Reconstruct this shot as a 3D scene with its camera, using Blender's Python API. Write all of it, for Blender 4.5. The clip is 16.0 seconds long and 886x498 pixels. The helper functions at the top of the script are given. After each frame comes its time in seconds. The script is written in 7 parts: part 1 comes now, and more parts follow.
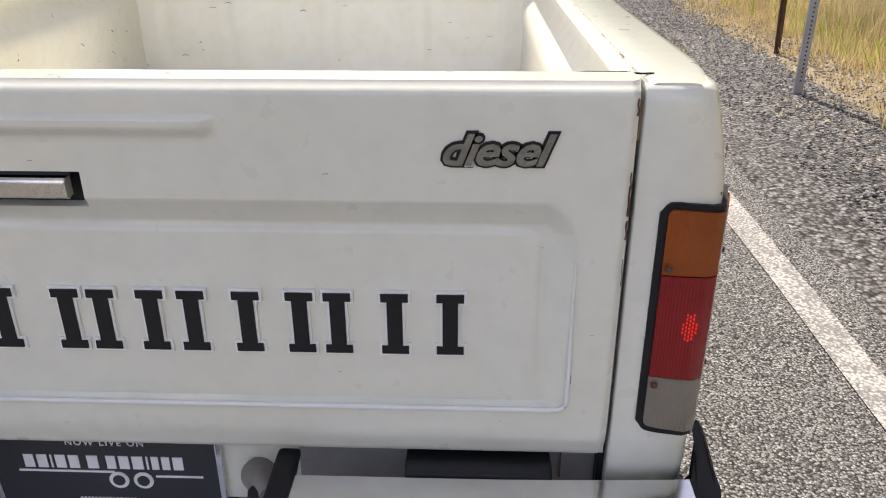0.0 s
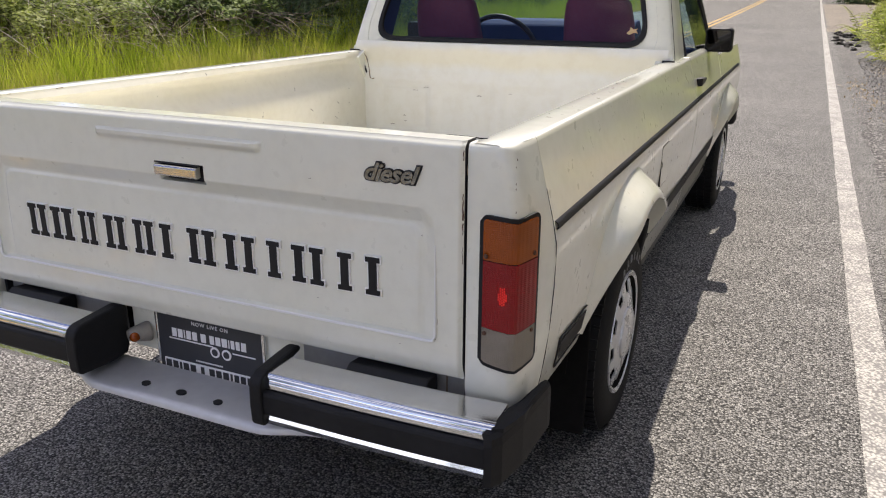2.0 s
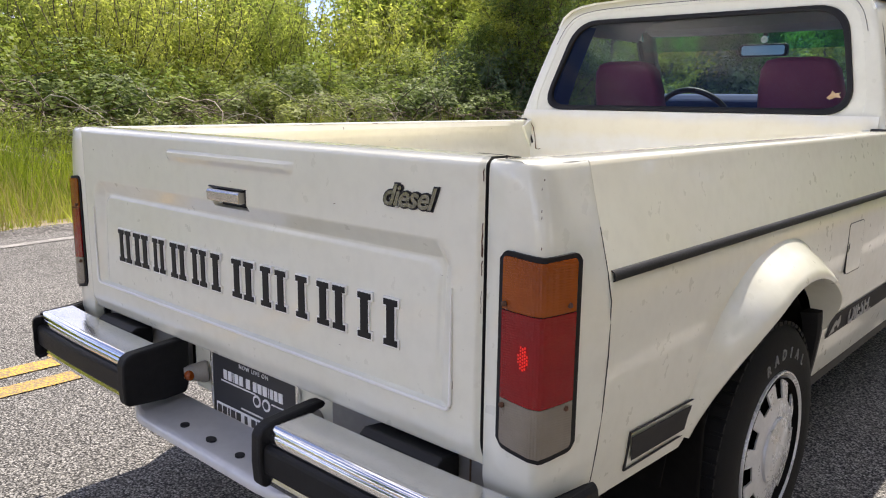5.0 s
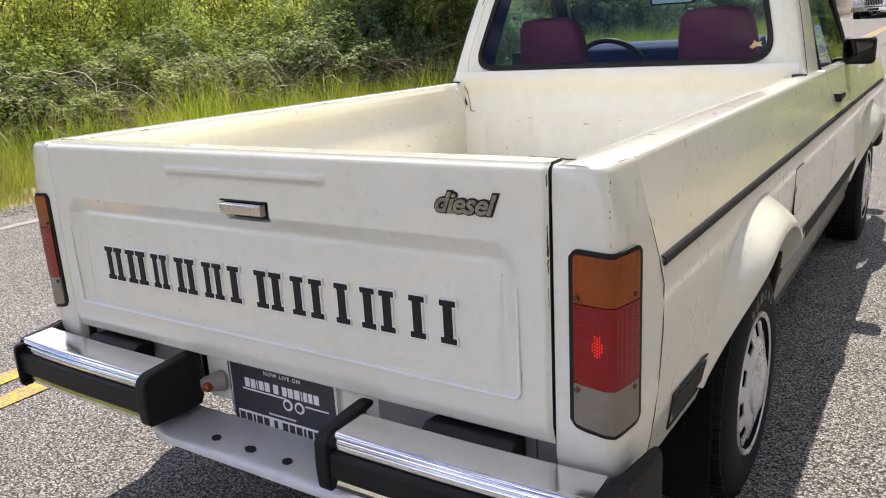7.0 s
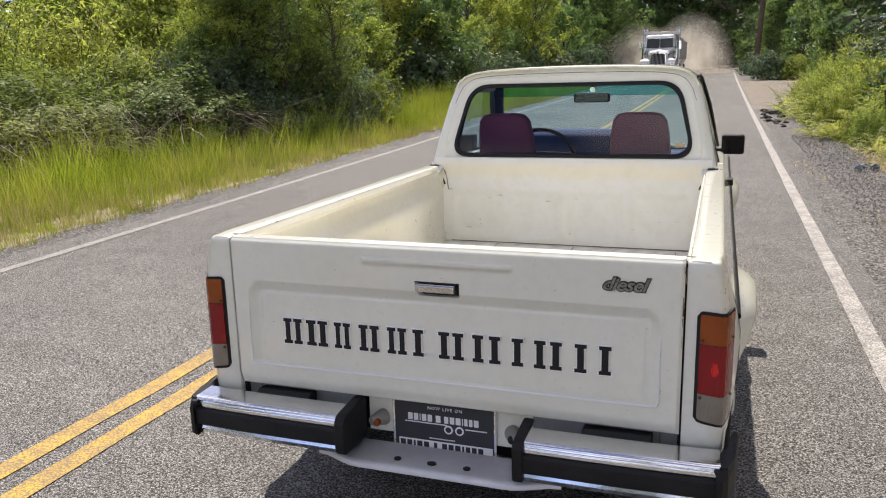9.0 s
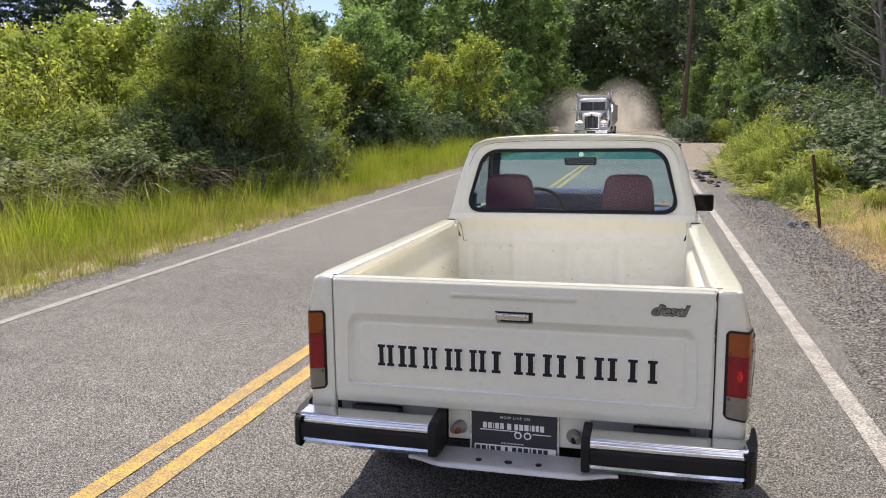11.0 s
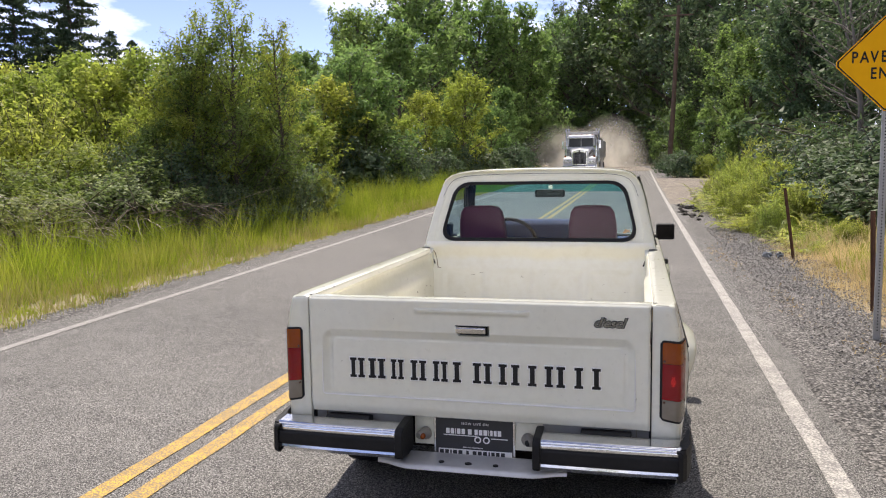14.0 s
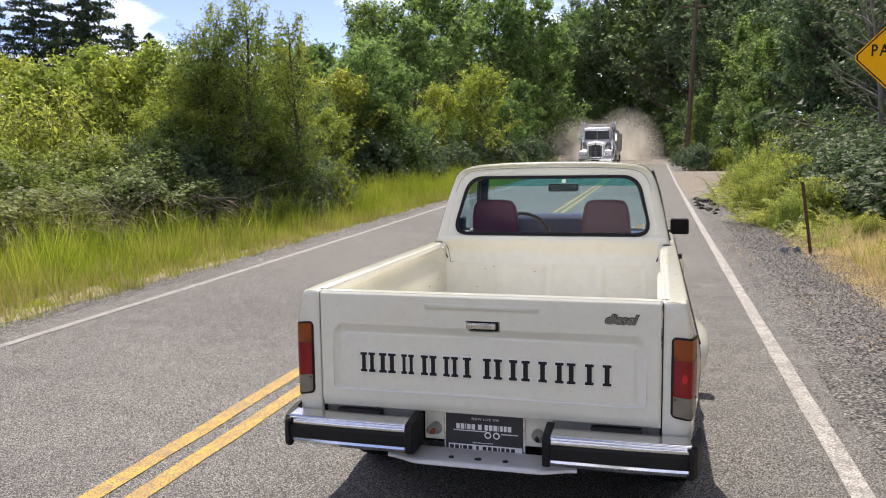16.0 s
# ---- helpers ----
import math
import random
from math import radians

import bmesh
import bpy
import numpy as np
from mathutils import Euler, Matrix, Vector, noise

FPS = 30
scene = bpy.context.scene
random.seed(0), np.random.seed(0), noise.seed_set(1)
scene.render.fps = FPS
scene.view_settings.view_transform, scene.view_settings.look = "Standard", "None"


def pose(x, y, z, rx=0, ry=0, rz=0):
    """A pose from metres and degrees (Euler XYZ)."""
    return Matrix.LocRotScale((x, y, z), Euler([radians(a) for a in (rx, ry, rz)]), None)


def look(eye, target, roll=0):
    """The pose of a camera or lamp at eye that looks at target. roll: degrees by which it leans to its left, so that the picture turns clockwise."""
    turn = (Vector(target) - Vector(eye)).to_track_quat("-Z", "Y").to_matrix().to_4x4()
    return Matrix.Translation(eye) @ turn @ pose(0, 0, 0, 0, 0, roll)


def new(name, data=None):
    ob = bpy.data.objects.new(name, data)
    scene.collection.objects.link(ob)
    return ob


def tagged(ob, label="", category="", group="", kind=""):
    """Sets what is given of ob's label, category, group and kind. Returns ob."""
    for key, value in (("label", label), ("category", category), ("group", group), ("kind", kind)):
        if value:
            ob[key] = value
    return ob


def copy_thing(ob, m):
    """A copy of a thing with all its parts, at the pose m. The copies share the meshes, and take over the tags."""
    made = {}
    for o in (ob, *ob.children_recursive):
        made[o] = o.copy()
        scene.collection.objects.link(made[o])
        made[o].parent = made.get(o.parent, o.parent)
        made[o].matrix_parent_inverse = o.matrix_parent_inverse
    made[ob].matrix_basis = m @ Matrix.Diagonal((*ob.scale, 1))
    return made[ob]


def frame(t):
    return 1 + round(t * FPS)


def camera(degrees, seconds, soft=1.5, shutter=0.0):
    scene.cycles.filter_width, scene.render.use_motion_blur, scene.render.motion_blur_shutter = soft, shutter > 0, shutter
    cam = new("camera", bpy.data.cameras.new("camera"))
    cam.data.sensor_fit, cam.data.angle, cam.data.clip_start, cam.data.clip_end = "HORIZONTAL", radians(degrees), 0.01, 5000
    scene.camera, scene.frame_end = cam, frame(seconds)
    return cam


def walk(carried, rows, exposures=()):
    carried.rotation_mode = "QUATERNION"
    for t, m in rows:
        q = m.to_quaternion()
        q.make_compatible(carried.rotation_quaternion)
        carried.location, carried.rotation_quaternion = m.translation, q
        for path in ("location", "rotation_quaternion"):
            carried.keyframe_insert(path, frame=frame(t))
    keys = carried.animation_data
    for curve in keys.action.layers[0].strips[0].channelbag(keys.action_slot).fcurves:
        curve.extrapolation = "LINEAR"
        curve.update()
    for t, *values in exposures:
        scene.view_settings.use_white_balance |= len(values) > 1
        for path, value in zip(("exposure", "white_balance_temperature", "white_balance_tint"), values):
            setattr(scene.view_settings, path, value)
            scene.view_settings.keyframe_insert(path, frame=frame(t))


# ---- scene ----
cam = camera(59.6, 16.0, 1.1)
PATH = [
    (0.0, 0.4832, -0.7919, 1.1488, 65.598, 0.179, 2.218),
    (0.5, 0.6504, -0.9497, 1.1612, 70.425, -1.053, 12.055),
    (1.0, 0.8317, -1.1331, 1.1880, 72.309, -2.300, 18.933),
    (1.5, 1.0648, -1.2279, 1.2152, 72.211, -2.348, 24.219),
    (2.0, 1.1627, -1.2444, 1.2254, 71.719, -0.296, 24.583),
    (2.5, 1.1211, -1.1022, 1.1211, 79.056, -0.983, 24.807),
    (3.0, 1.1469, -0.9608, 0.9886, 80.790, -1.781, 33.471),
    (3.2, 1.1693, -0.9340, 0.9642, 80.191, -1.937, 36.040),
    (4.2, 1.2850, -0.8700, 1.0150, 79.550, -1.350, 42.300),
    (5.3, 1.3445, -0.8596, 1.0656, 78.764, -0.307, 42.063),
    (5.5, 1.3563, -0.8601, 1.0620, 78.480, 0.200, 40.760),
    (6.0, 1.3646, -0.8643, 1.0502, 77.501, 1.858, 38.061),
    (6.5, 1.3091, -0.8942, 1.0206, 76.032, 3.010, 35.830),
    (7.0, 1.1381, -1.0450, 1.1659, 74.843, 3.126, 32.907),
    (7.5, 1.0044, -1.2947, 1.3459, 74.316, 2.557, 29.232),
    (8.0, 0.9846, -1.5985, 1.3995, 74.763, 2.018, 25.302),
    (8.5, 0.9076, -1.7941, 1.4202, 75.991, 1.639, 21.811),
    (9.0, 0.7106, -1.9371, 1.4317, 77.471, 1.422, 19.449),
    (9.2, 0.6448, -1.9952, 1.4510, 78.103, 1.214, 18.900),
    (11.3, 0.3998, -2.6132, 1.4820, 81.982, 0.492, 13.671),
    (11.5, 0.3836, -2.6455, 1.4800, 82.279, 0.323, 12.882),
    (12.0, 0.4107, -2.6923, 1.4887, 82.815, 0.180, 11.580),
    (12.5, 0.4793, -2.7402, 1.5168, 83.264, 0.167, 11.258),
    (13.0, 0.5545, -2.7836, 1.4942, 83.617, 0.301, 11.876),
    (13.5, 0.5946, -2.8025, 1.4610, 83.944, 0.605, 12.975),
    (14.0, 0.6005, -2.8070, 1.4653, 84.202, 0.882, 14.118),
    (14.5, 0.5971, -2.8039, 1.4684, 84.395, 1.063, 14.899),
    (15.0, 0.6011, -2.8020, 1.4702, 84.345, 1.115, 15.214),
    (15.5, 0.6080, -2.8000, 1.4730, 84.096, 1.023, 15.254),
    (16.0, 0.6152, -2.7967, 1.4747, 83.667, 0.782, 15.252),
]
EXPOSURES = [(t, e - 0.03, 6900, 13) for t, e in ((0.0, 1.22), (0.5, 1.05), (1.0, 1.04), (2.0, 1.12), (2.5, 1.20), (3.0, 1.24), (5.5, 1.42), (6.5, 1.40), (7.0, 1.42), (7.5, 1.26), (9.0, 1.07), (16.0, 1.08))]
walk(cam, [(t, pose(*p)) for t, *p in PATH], EXPOSURES)

# ---- world, sun ----
SUN_DIR = Vector((-0.14, 0.60, 1.0)).normalized()
world = bpy.data.worlds.new("world")
scene.world = world
world.use_nodes = True
wn, wl = world.node_tree.nodes, world.node_tree.links
sky = wn.new("ShaderNodeTexSky")
sky.sky_type = "NISHITA"
sky.sun_disc = False
sky.sun_elevation = math.asin(SUN_DIR.z)
sky.sun_rotation = math.atan2(SUN_DIR.x, SUN_DIR.y)
sky.air_density, sky.dust_density, sky.ozone_density = 0.5, 0.0, 2.6
sky.altitude = 1800.0
w_co = wn.new("ShaderNodeTexCoord")
w_map = wn.new("ShaderNodeMapping")
w_map.inputs["Scale"].default_value = (1.6, 1.6, 4.0)
w_noise = wn.new("ShaderNodeTexNoise")
w_noise.inputs["Scale"].default_value, w_noise.inputs["Detail"].default_value = 2.2, 8.0
w_noise.inputs["Roughness"].default_value = 0.6
w_ramp = wn.new("ShaderNodeValToRGB")
w_ramp.color_ramp.elements[0].position, w_ramp.color_ramp.elements[1].position = 0.475, 0.68
w_mix = wn.new("ShaderNodeMix")
w_mix.data_type = "RGBA"
w_mix.inputs["B"].default_value = (8.2, 8.0, 7.8, 1.0)
wl.new(w_co.outputs["Generated"], w_map.inputs["Vector"])
wl.new(w_map.outputs["Vector"], w_noise.inputs["Vector"])
wl.new(w_noise.outputs["Fac"], w_ramp.inputs["Fac"])
wl.new(w_ramp.outputs["Color"], w_mix.inputs["Factor"])
w_tint = wn.new("ShaderNodeMix")
w_tint.data_type, w_tint.blend_type = "RGBA", "MULTIPLY"
w_tint.inputs["Factor"].default_value = 1.0
w_tint.inputs["B"].default_value = (1.16, 0.94, 0.97, 1.0)
wl.new(sky.outputs["Color"], w_tint.inputs["A"])
wl.new(w_tint.outputs["Result"], w_mix.inputs["A"])
wl.new(w_mix.outputs["Result"], wn["Background"].inputs["Color"])
wn["Background"].inputs["Strength"].default_value = 0.15

sun_data = bpy.data.lights.new("sun", "SUN")
sun_data.energy, sun_data.angle, sun_data.color = 2.85, radians(0.53), (1.0, 0.955, 0.88)
sun = new("sun", sun_data)
sun.matrix_world = look(SUN_DIR * 50, (0, 0, 0))


# ---- materials ----
def node_tree(name):
    m = bpy.data.materials.new(name)
    m.use_nodes = True
    n, l = m.node_tree.nodes, m.node_tree.links
    return m, n, l, n["Principled BSDF"]


def noise_node(n, l, scale, detail=4.0, rough=0.55, vec=None, stretch=None):
    if vec is None:
        co = n.new("ShaderNodeTexCoord")
        vec = co.outputs["Object"]
    if stretch:
        mp = n.new("ShaderNodeMapping")
        mp.inputs["Scale"].default_value = stretch
        l.new(vec, mp.inputs["Vector"])
        vec = mp.outputs["Vector"]
    t = n.new("ShaderNodeTexNoise")
    t.inputs["Scale"].default_value, t.inputs["Detail"].default_value, t.inputs["Roughness"].default_value = scale, detail, rough
    l.new(vec, t.inputs["Vector"])
    return t.outputs["Fac"]


def ramp_node(n, l, fac, stops):
    r = n.new("ShaderNodeValToRGB")
    while len(r.color_ramp.elements) < len(stops):
        r.color_ramp.elements.new(0.5)
    for e, (p, c) in zip(r.color_ramp.elements, stops):
        e.position = p
        e.color = (*c, 1.0) if len(c) == 3 else c
    l.new(fac, r.inputs["Fac"])
    return r.outputs["Color"]


def mix_node(n, l, fac, a, b, blend="MIX"):
    x = n.new("ShaderNodeMix")
    x.data_type, x.blend_type = "RGBA", blend
    for sock, v in (("Factor", fac), ("A", a), ("B", b)):
        if isinstance(v, (int, float)):
            x.inputs[sock].default_value = v
        elif isinstance(v, tuple):
            x.inputs[sock].default_value = (*v, 1.0)
        else:
            l.new(v, x.inputs[sock])
    return x.outputs["Result"]


def bump_node(n, l, bsdf, height, strength, dist):
    b = n.new("ShaderNodeBump")
    b.inputs["Strength"].default_value, b.inputs["Distance"].default_value = strength, dist
    l.new(height, b.inputs["Height"])
    l.new(b.outputs["Normal"], bsdf.inputs["Normal"])


def surface(name, c1, c2, scale=6.0, rough=0.5, metal=0.0, bump=0.0, bump_scale=80.0, coat=0.0, spec=0.5, rough2=None):
    """A plain worn surface: two colours mixed at two scales, uneven gloss, fine relief."""
    m, n, l, b = node_tree(name)
    big = noise_node(n, l, scale, 5.0)
    small = noise_node(n, l, scale * 9.0, 3.0)
    f = mix_node(n, l, 0.35, big, small)
    f2 = ramp_node(n, l, f, [(0.34, (0, 0, 0)), (0.66, (1, 1, 1))])
    l.new(mix_node(n, l, f2, c1, c2), b.inputs["Base Color"])
    r2 = rough + 0.12 if rough2 is None else rough2
    l.new(ramp_node(n, l, f, [(0.3, (rough,) * 3), (0.7, (r2,) * 3)]), b.inputs["Roughness"])
    b.inputs["Metallic"].default_value = metal
    b.inputs["Coat Weight"].default_value = coat
    b.inputs["Coat Roughness"].default_value = 0.08
    b.inputs["Specular IOR Level"].default_value = spec
    if bump:
        bump_node(n, l, b, noise_node(n, l, bump_scale, 3.0), bump, 0.004)
    return m


def car_paint(name, base, aged, chips=0.0, rough=0.26):
    m, n, l, b = node_tree(name)
    big = noise_node(n, l, 2.3, 4.0)
    small = noise_node(n, l, 30.0, 4.0)
    c = mix_node(n, l, ramp_node(n, l, big, [(0.36, (0, 0, 0)), (0.68, (1, 1, 1))]), base, aged)
    c = mix_node(n, l, ramp_node(n, l, small, [(0.45, (0, 0, 0)), (0.95, (0.55, 0.55, 0.55))]), c, tuple(v * 0.86 for v in aged))
    if chips:
        ch = noise_node(n, l, 26.0, 2.0, 0.4)
        ch2 = noise_node(n, l, 110.0, 2.0, 0.5)
        k = mix_node(n, l, 0.4, ch, ch2)
        c = mix_node(n, l, ramp_node(n, l, k, [(chips, (0, 0, 0)), (chips + 0.012, (1, 1, 1))]), c, (0.09, 0.06, 0.045))
    l.new(c, b.inputs["Base Color"])
    l.new(ramp_node(n, l, small, [(0.3, (rough,) * 3), (0.75, (rough + 0.16,) * 3)]), b.inputs["Roughness"])
    b.inputs["Coat Weight"].default_value = 1.0 if rough < 0.4 else 0.4
    b.inputs["Coat Roughness"].default_value = 0.05 if rough < 0.4 else 0.16
    bump_node(n, l, b, noise_node(n, l, 5.0, 1.0), 0.05, 0.003)
    return m


def asphalt_mat(name, dark, light, cell=125.0, patch=0.35):
    m, n, l, b = node_tree(name)
    co = n.new("ShaderNodeTexCoord")
    v = n.new("ShaderNodeTexVoronoi")
    v.inputs["Scale"].default_value = cell
    l.new(co.outputs["Object"], v.inputs["Vector"])
    sep = n.new("ShaderNodeSeparateColor")
    l.new(v.outputs["Color"], sep.inputs["Color"])
    stone = ramp_node(n, l, sep.outputs["Red"], [(0.0, dark), (0.45, tuple((a + c) / 2 for a, c in zip(dark, light))), (1.0, light)])
    gap = ramp_node(n, l, v.outputs["Distance"], [(0.35, (0, 0, 0)), (0.75, (1, 1, 1))])
    c = mix_node(n, l, gap, stone, tuple(x * 0.42 for x in dark))
    big = noise_node(n, l, patch, 5.0)
    c = mix_node(n, l, 1.0, c, ramp_node(n, l, big, [(0.3, (0.80, 0.79, 0.78)), (0.7, (1.12, 1.10, 1.07))]), "MULTIPLY")
    mid = noise_node(n, l, 5.0, 4.0)
    c = mix_node(n, l, 1.0, c, ramp_node(n, l, mid, [(0.3, (0.88, 0.88, 0.88)), (0.7, (1.08, 1.08, 1.08))]), "MULTIPLY")
    grit = noise_node(n, l, cell * 0.6, 2.0, 0.5)
    c = mix_node(n, l, 1.0, c, ramp_node(n, l, grit, [(0.36, (0.66, 0.66, 0.66)), (0.64, (1.32, 1.32, 1.32))]), "MULTIPLY")
    l.new(c, b.inputs["Base Color"])
    b.inputs["Roughness"].default_value = 0.82
    b.inputs["Specular IOR Level"].default_value = 0.3
    inv = n.new("ShaderNodeMath")
    inv.operation = "SUBTRACT"
    inv.inputs[0].default_value = 1.0
    l.new(v.outputs["Distance"], inv.inputs[1])
    bump_node(n, l, b, inv.outputs[0], 0.6, 0.005)
    return m


def line_mat(name, paint, under):
    """Worn road paint, with the stones showing through where it has rubbed off."""
    m, n, l, b = node_tree(name)
    co = n.new("ShaderNodeTexCoord")
    v = n.new("ShaderNodeTexVoronoi")
    v.inputs["Scale"].default_value = 95.0
    l.new(co.outputs["Object"], v.inputs["Vector"])
    a = noise_node(n, l, 9.0, 5.0, 0.7)
    d = noise_node(n, l, 120.0, 3.0, 0.6)
    k = mix_node(n, l, 0.5, a, d)
    k = mix_node(n, l, 0.3, k, v.outputs["Distance"])
    c = mix_node(n, l, ramp_node(n, l, k, [(0.40, (0, 0, 0)), (0.55, (1, 1, 1))]), paint, under)
    l.new(c, b.inputs["Base Color"])
    b.inputs["Roughness"].default_value = 0.75
    inv = n.new("ShaderNodeMath")
    inv.operation = "SUBTRACT"
    inv.inputs[0].default_value = 1.0
    l.new(v.outputs["Distance"], inv.inputs[1])
    bump_node(n, l, b, inv.outputs[0], 0.7, 0.005)
    return m


def leaf_mat(name, dark, light, trans=0.45, dry=None, glow=(1.12, 1.27, 0.76), tuft=2.2, depth=0.45, gloss=0.14):
    """Leaves: each a little different, lit and shaded clumps put into the colour, with light passing through."""
    m, n, l, b = node_tree(name)
    geo = n.new("ShaderNodeNewGeometry")
    info = n.new("ShaderNodeObjectInfo")
    each = ramp_node(n, l, geo.outputs["Random Per Island"], [(0.0, (0, 0, 0)), (1.0, (1, 1, 1))])
    # clump-sized tone: lit tops and dark hollows put into the leaf colour
    young = ramp_node(n, l, noise_node(n, l, tuft, 2.0, 0.5), [(0.36, (0, 0, 0)), (0.64, (1, 1, 1))])
    c = mix_node(n, l, mix_node(n, l, depth, each, young), dark, light)
    tint = ramp_node(n, l, info.outputs["Random"], [(0.0, (0.86, 0.94, 0.9)), (1.0, (1.14, 1.06, 0.95))])
    c = mix_node(n, l, 1.0, c, tint, "MULTIPLY")
    if dry:
        patch = noise_node(n, l, 0.9, 4.0)
        c = mix_node(n, l, ramp_node(n, l, patch, [(0.50, (0, 0, 0)), (0.68, (0.8, 0.8, 0.8))]), c, dry)
    # broader light and dark patches multiplied in on top
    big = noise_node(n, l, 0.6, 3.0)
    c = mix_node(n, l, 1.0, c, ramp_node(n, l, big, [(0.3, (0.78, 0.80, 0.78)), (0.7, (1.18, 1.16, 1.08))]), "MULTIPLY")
    l.new(c, b.inputs["Base Color"])
    b.inputs["Roughness"].default_value = 0.58 - 0.4 * gloss
    b.inputs["Specular IOR Level"].default_value = gloss
    tr = n.new("ShaderNodeBsdfTranslucent")
    l.new(mix_node(n, l, 1.0, c, glow, "MULTIPLY"), tr.inputs["Color"])
    mx = n.new("ShaderNodeMixShader")
    mx.inputs["Fac"].default_value = trans
    l.new(b.outputs["BSDF"], mx.inputs[1])
    l.new(tr.outputs["BSDF"], mx.inputs[2])
    l.new(mx.outputs["Shader"], n["Material Output"].inputs["Surface"])
    return m


def stem_mat(name, dark, pale):
    """Bare stems, most of them brown, some bleached."""
    m, n, l, b = node_tree(name)
    geo = n.new("ShaderNodeNewGeometry")
    mid = tuple(0.7 * a + 0.3 * c for a, c in zip(dark, pale))
    c = ramp_node(n, l, geo.outputs["Random Per Island"], [(0.0, dark), (0.78, mid), (0.90, pale), (1.0, pale)])
    grain = noise_node(n, l, 9.0, 3.0)
    l.new(mix_node(n, l, 1.0, c, ramp_node(n, l, grain, [(0.3, (0.8, 0.8, 0.8)), (0.7, (1.1, 1.1, 1.1))]), "MULTIPLY"), b.inputs["Base Color"])
    b.inputs["Roughness"].default_value = 0.9
    return m


def glass_mat(name, color):
    """A thin pane: what lies behind, tinted, and a faint sky reflection that grows with the angle."""
    m, n, l, b = node_tree(name)
    tr = n.new("ShaderNodeBsdfTransparent")
    tr.inputs["Color"].default_value = (*color, 1)
    gl = n.new("ShaderNodeBsdfGlossy")
    gl.inputs["Roughness"].default_value = 0.02
    fr = n.new("ShaderNodeFresnel")
    fr.inputs["IOR"].default_value = 1.45
    mx = n.new("ShaderNodeMixShader")
    l.new(fr.outputs["Fac"], mx.inputs["Fac"])
    l.new(tr.outputs["BSDF"], mx.inputs[1])
    l.new(gl.outputs["BSDF"], mx.inputs[2])
    l.new(mx.outputs["Shader"], n["Material Output"].inputs["Surface"])
    return m


def lens_mat(name, c1, c2, ribs=520.0):
    """Ribbed, slightly cloudy lamp plastic."""
    m, n, l, b = node_tree(name)
    co = n.new("ShaderNodeTexCoord")
    w = n.new("ShaderNodeTexWave")
    w.bands_direction = "X"
    w.inputs["Scale"].default_value = ribs / 6.28
    l.new(co.outputs["Object"], w.inputs["Vector"])
    w2 = n.new("ShaderNodeTexWave")
    w2.bands_direction = "Z"
    w2.inputs["Scale"].default_value = ribs / 6.28
    l.new(co.outputs["Object"], w2.inputs["Vector"])
    f = noise_node(n, l, 9.0, 4.0)
    l.new(mix_node(n, l, ramp_node(n, l, f, [(0.35, (0, 0, 0)), (0.7, (1, 1, 1))]), c1, c2), b.inputs["Base Color"])
    b.inputs["Roughness"].default_value = 0.16
    b.inputs["Coat Weight"].default_value = 0.35
    b.inputs["Coat Roughness"].default_value = 0.05
    b.inputs["Specular IOR Level"].default_value = 0.3
    bump_node(n, l, b, mix_node(n, l, 0.35, w.outputs["Fac"], w2.outputs["Fac"]), 0.35, 0.002)
    return m


PAINT = car_paint("cream_white_paint", (0.805, 0.80, 0.69), (0.775, 0.765, 0.64))
FLOOR_PAINT = car_paint("bed_floor_paint", (0.86, 0.845, 0.77), (0.82, 0.80, 0.71), chips=0.69, rough=0.5)
BED_PAINT = car_paint("bed_paint", (0.81, 0.79, 0.69), (0.77, 0.74, 0.61), chips=0.70, rough=0.45)
CHROME = surface("chrome", (0.82, 0.83, 0.84), (0.70, 0.71, 0.72), 5.0, 0.07, 1.0, rough2=0.14)
ALU = surface("brushed_aluminium", (0.62, 0.62, 0.63), (0.52, 0.52, 0.53), 4.0, 0.38, 0.5, 0.1, 200.0)
BUMPER_TOP = surface("bright_bumper_steel", (0.74, 0.74, 0.74), (0.64, 0.64, 0.64), 5.0, 0.12, 1.0, rough2=0.22)
DULL_STEEL = surface("dull_grey_steel", (0.36, 0.36, 0.355), (0.28, 0.28, 0.275), 6.0, 0.5)
RUBBER = surface("black_rubber", (0.008, 0.008, 0.009), (0.017, 0.017, 0.018), 8.0, 0.5, bump=0.15, bump_scale=300.0, spec=0.25)
TYRE = surface("tyre_rubber", (0.005, 0.005, 0.0055), (0.011, 0.011, 0.011), 9.0, 0.68, bump=0.2, bump_scale=200.0, spec=0.25)
BLACK = surface("black_paint", (0.012, 0.012, 0.013), (0.02, 0.02, 0.021), 8.0, 0.45, spec=0.25)
# near-black, with the deep shade under the body put into the colour
DARK = surface("underbody_shade_black", (0.004, 0.004, 0.004), (0.012, 0.011, 0.01), 5.0, 0.9, spec=0.08)
STRIPE = surface("grey_side_stripe", (0.032, 0.030, 0.030), (0.05, 0.048, 0.047), 8.0, 0.7, spec=0.2)
MAROON = surface("maroon_vinyl", (0.23, 0.034, 0.074), (0.27, 0.050, 0.096), 7.0, 0.6, bump=0.06, bump_scale=90.0, spec=0.3)
DASH = surface("dark_blue_dash", (0.012, 0.028, 0.105), (0.020, 0.042, 0.140), 6.0, 0.65, spec=0.25)
HEADLINER = surface("headliner", (0.30, 0.29, 0.27), (0.36, 0.35, 0.33), 8.0, 0.9)
AMBER = lens_mat("amber_lens", (0.30, 0.06, 0.003), (0.23, 0.045, 0.003))
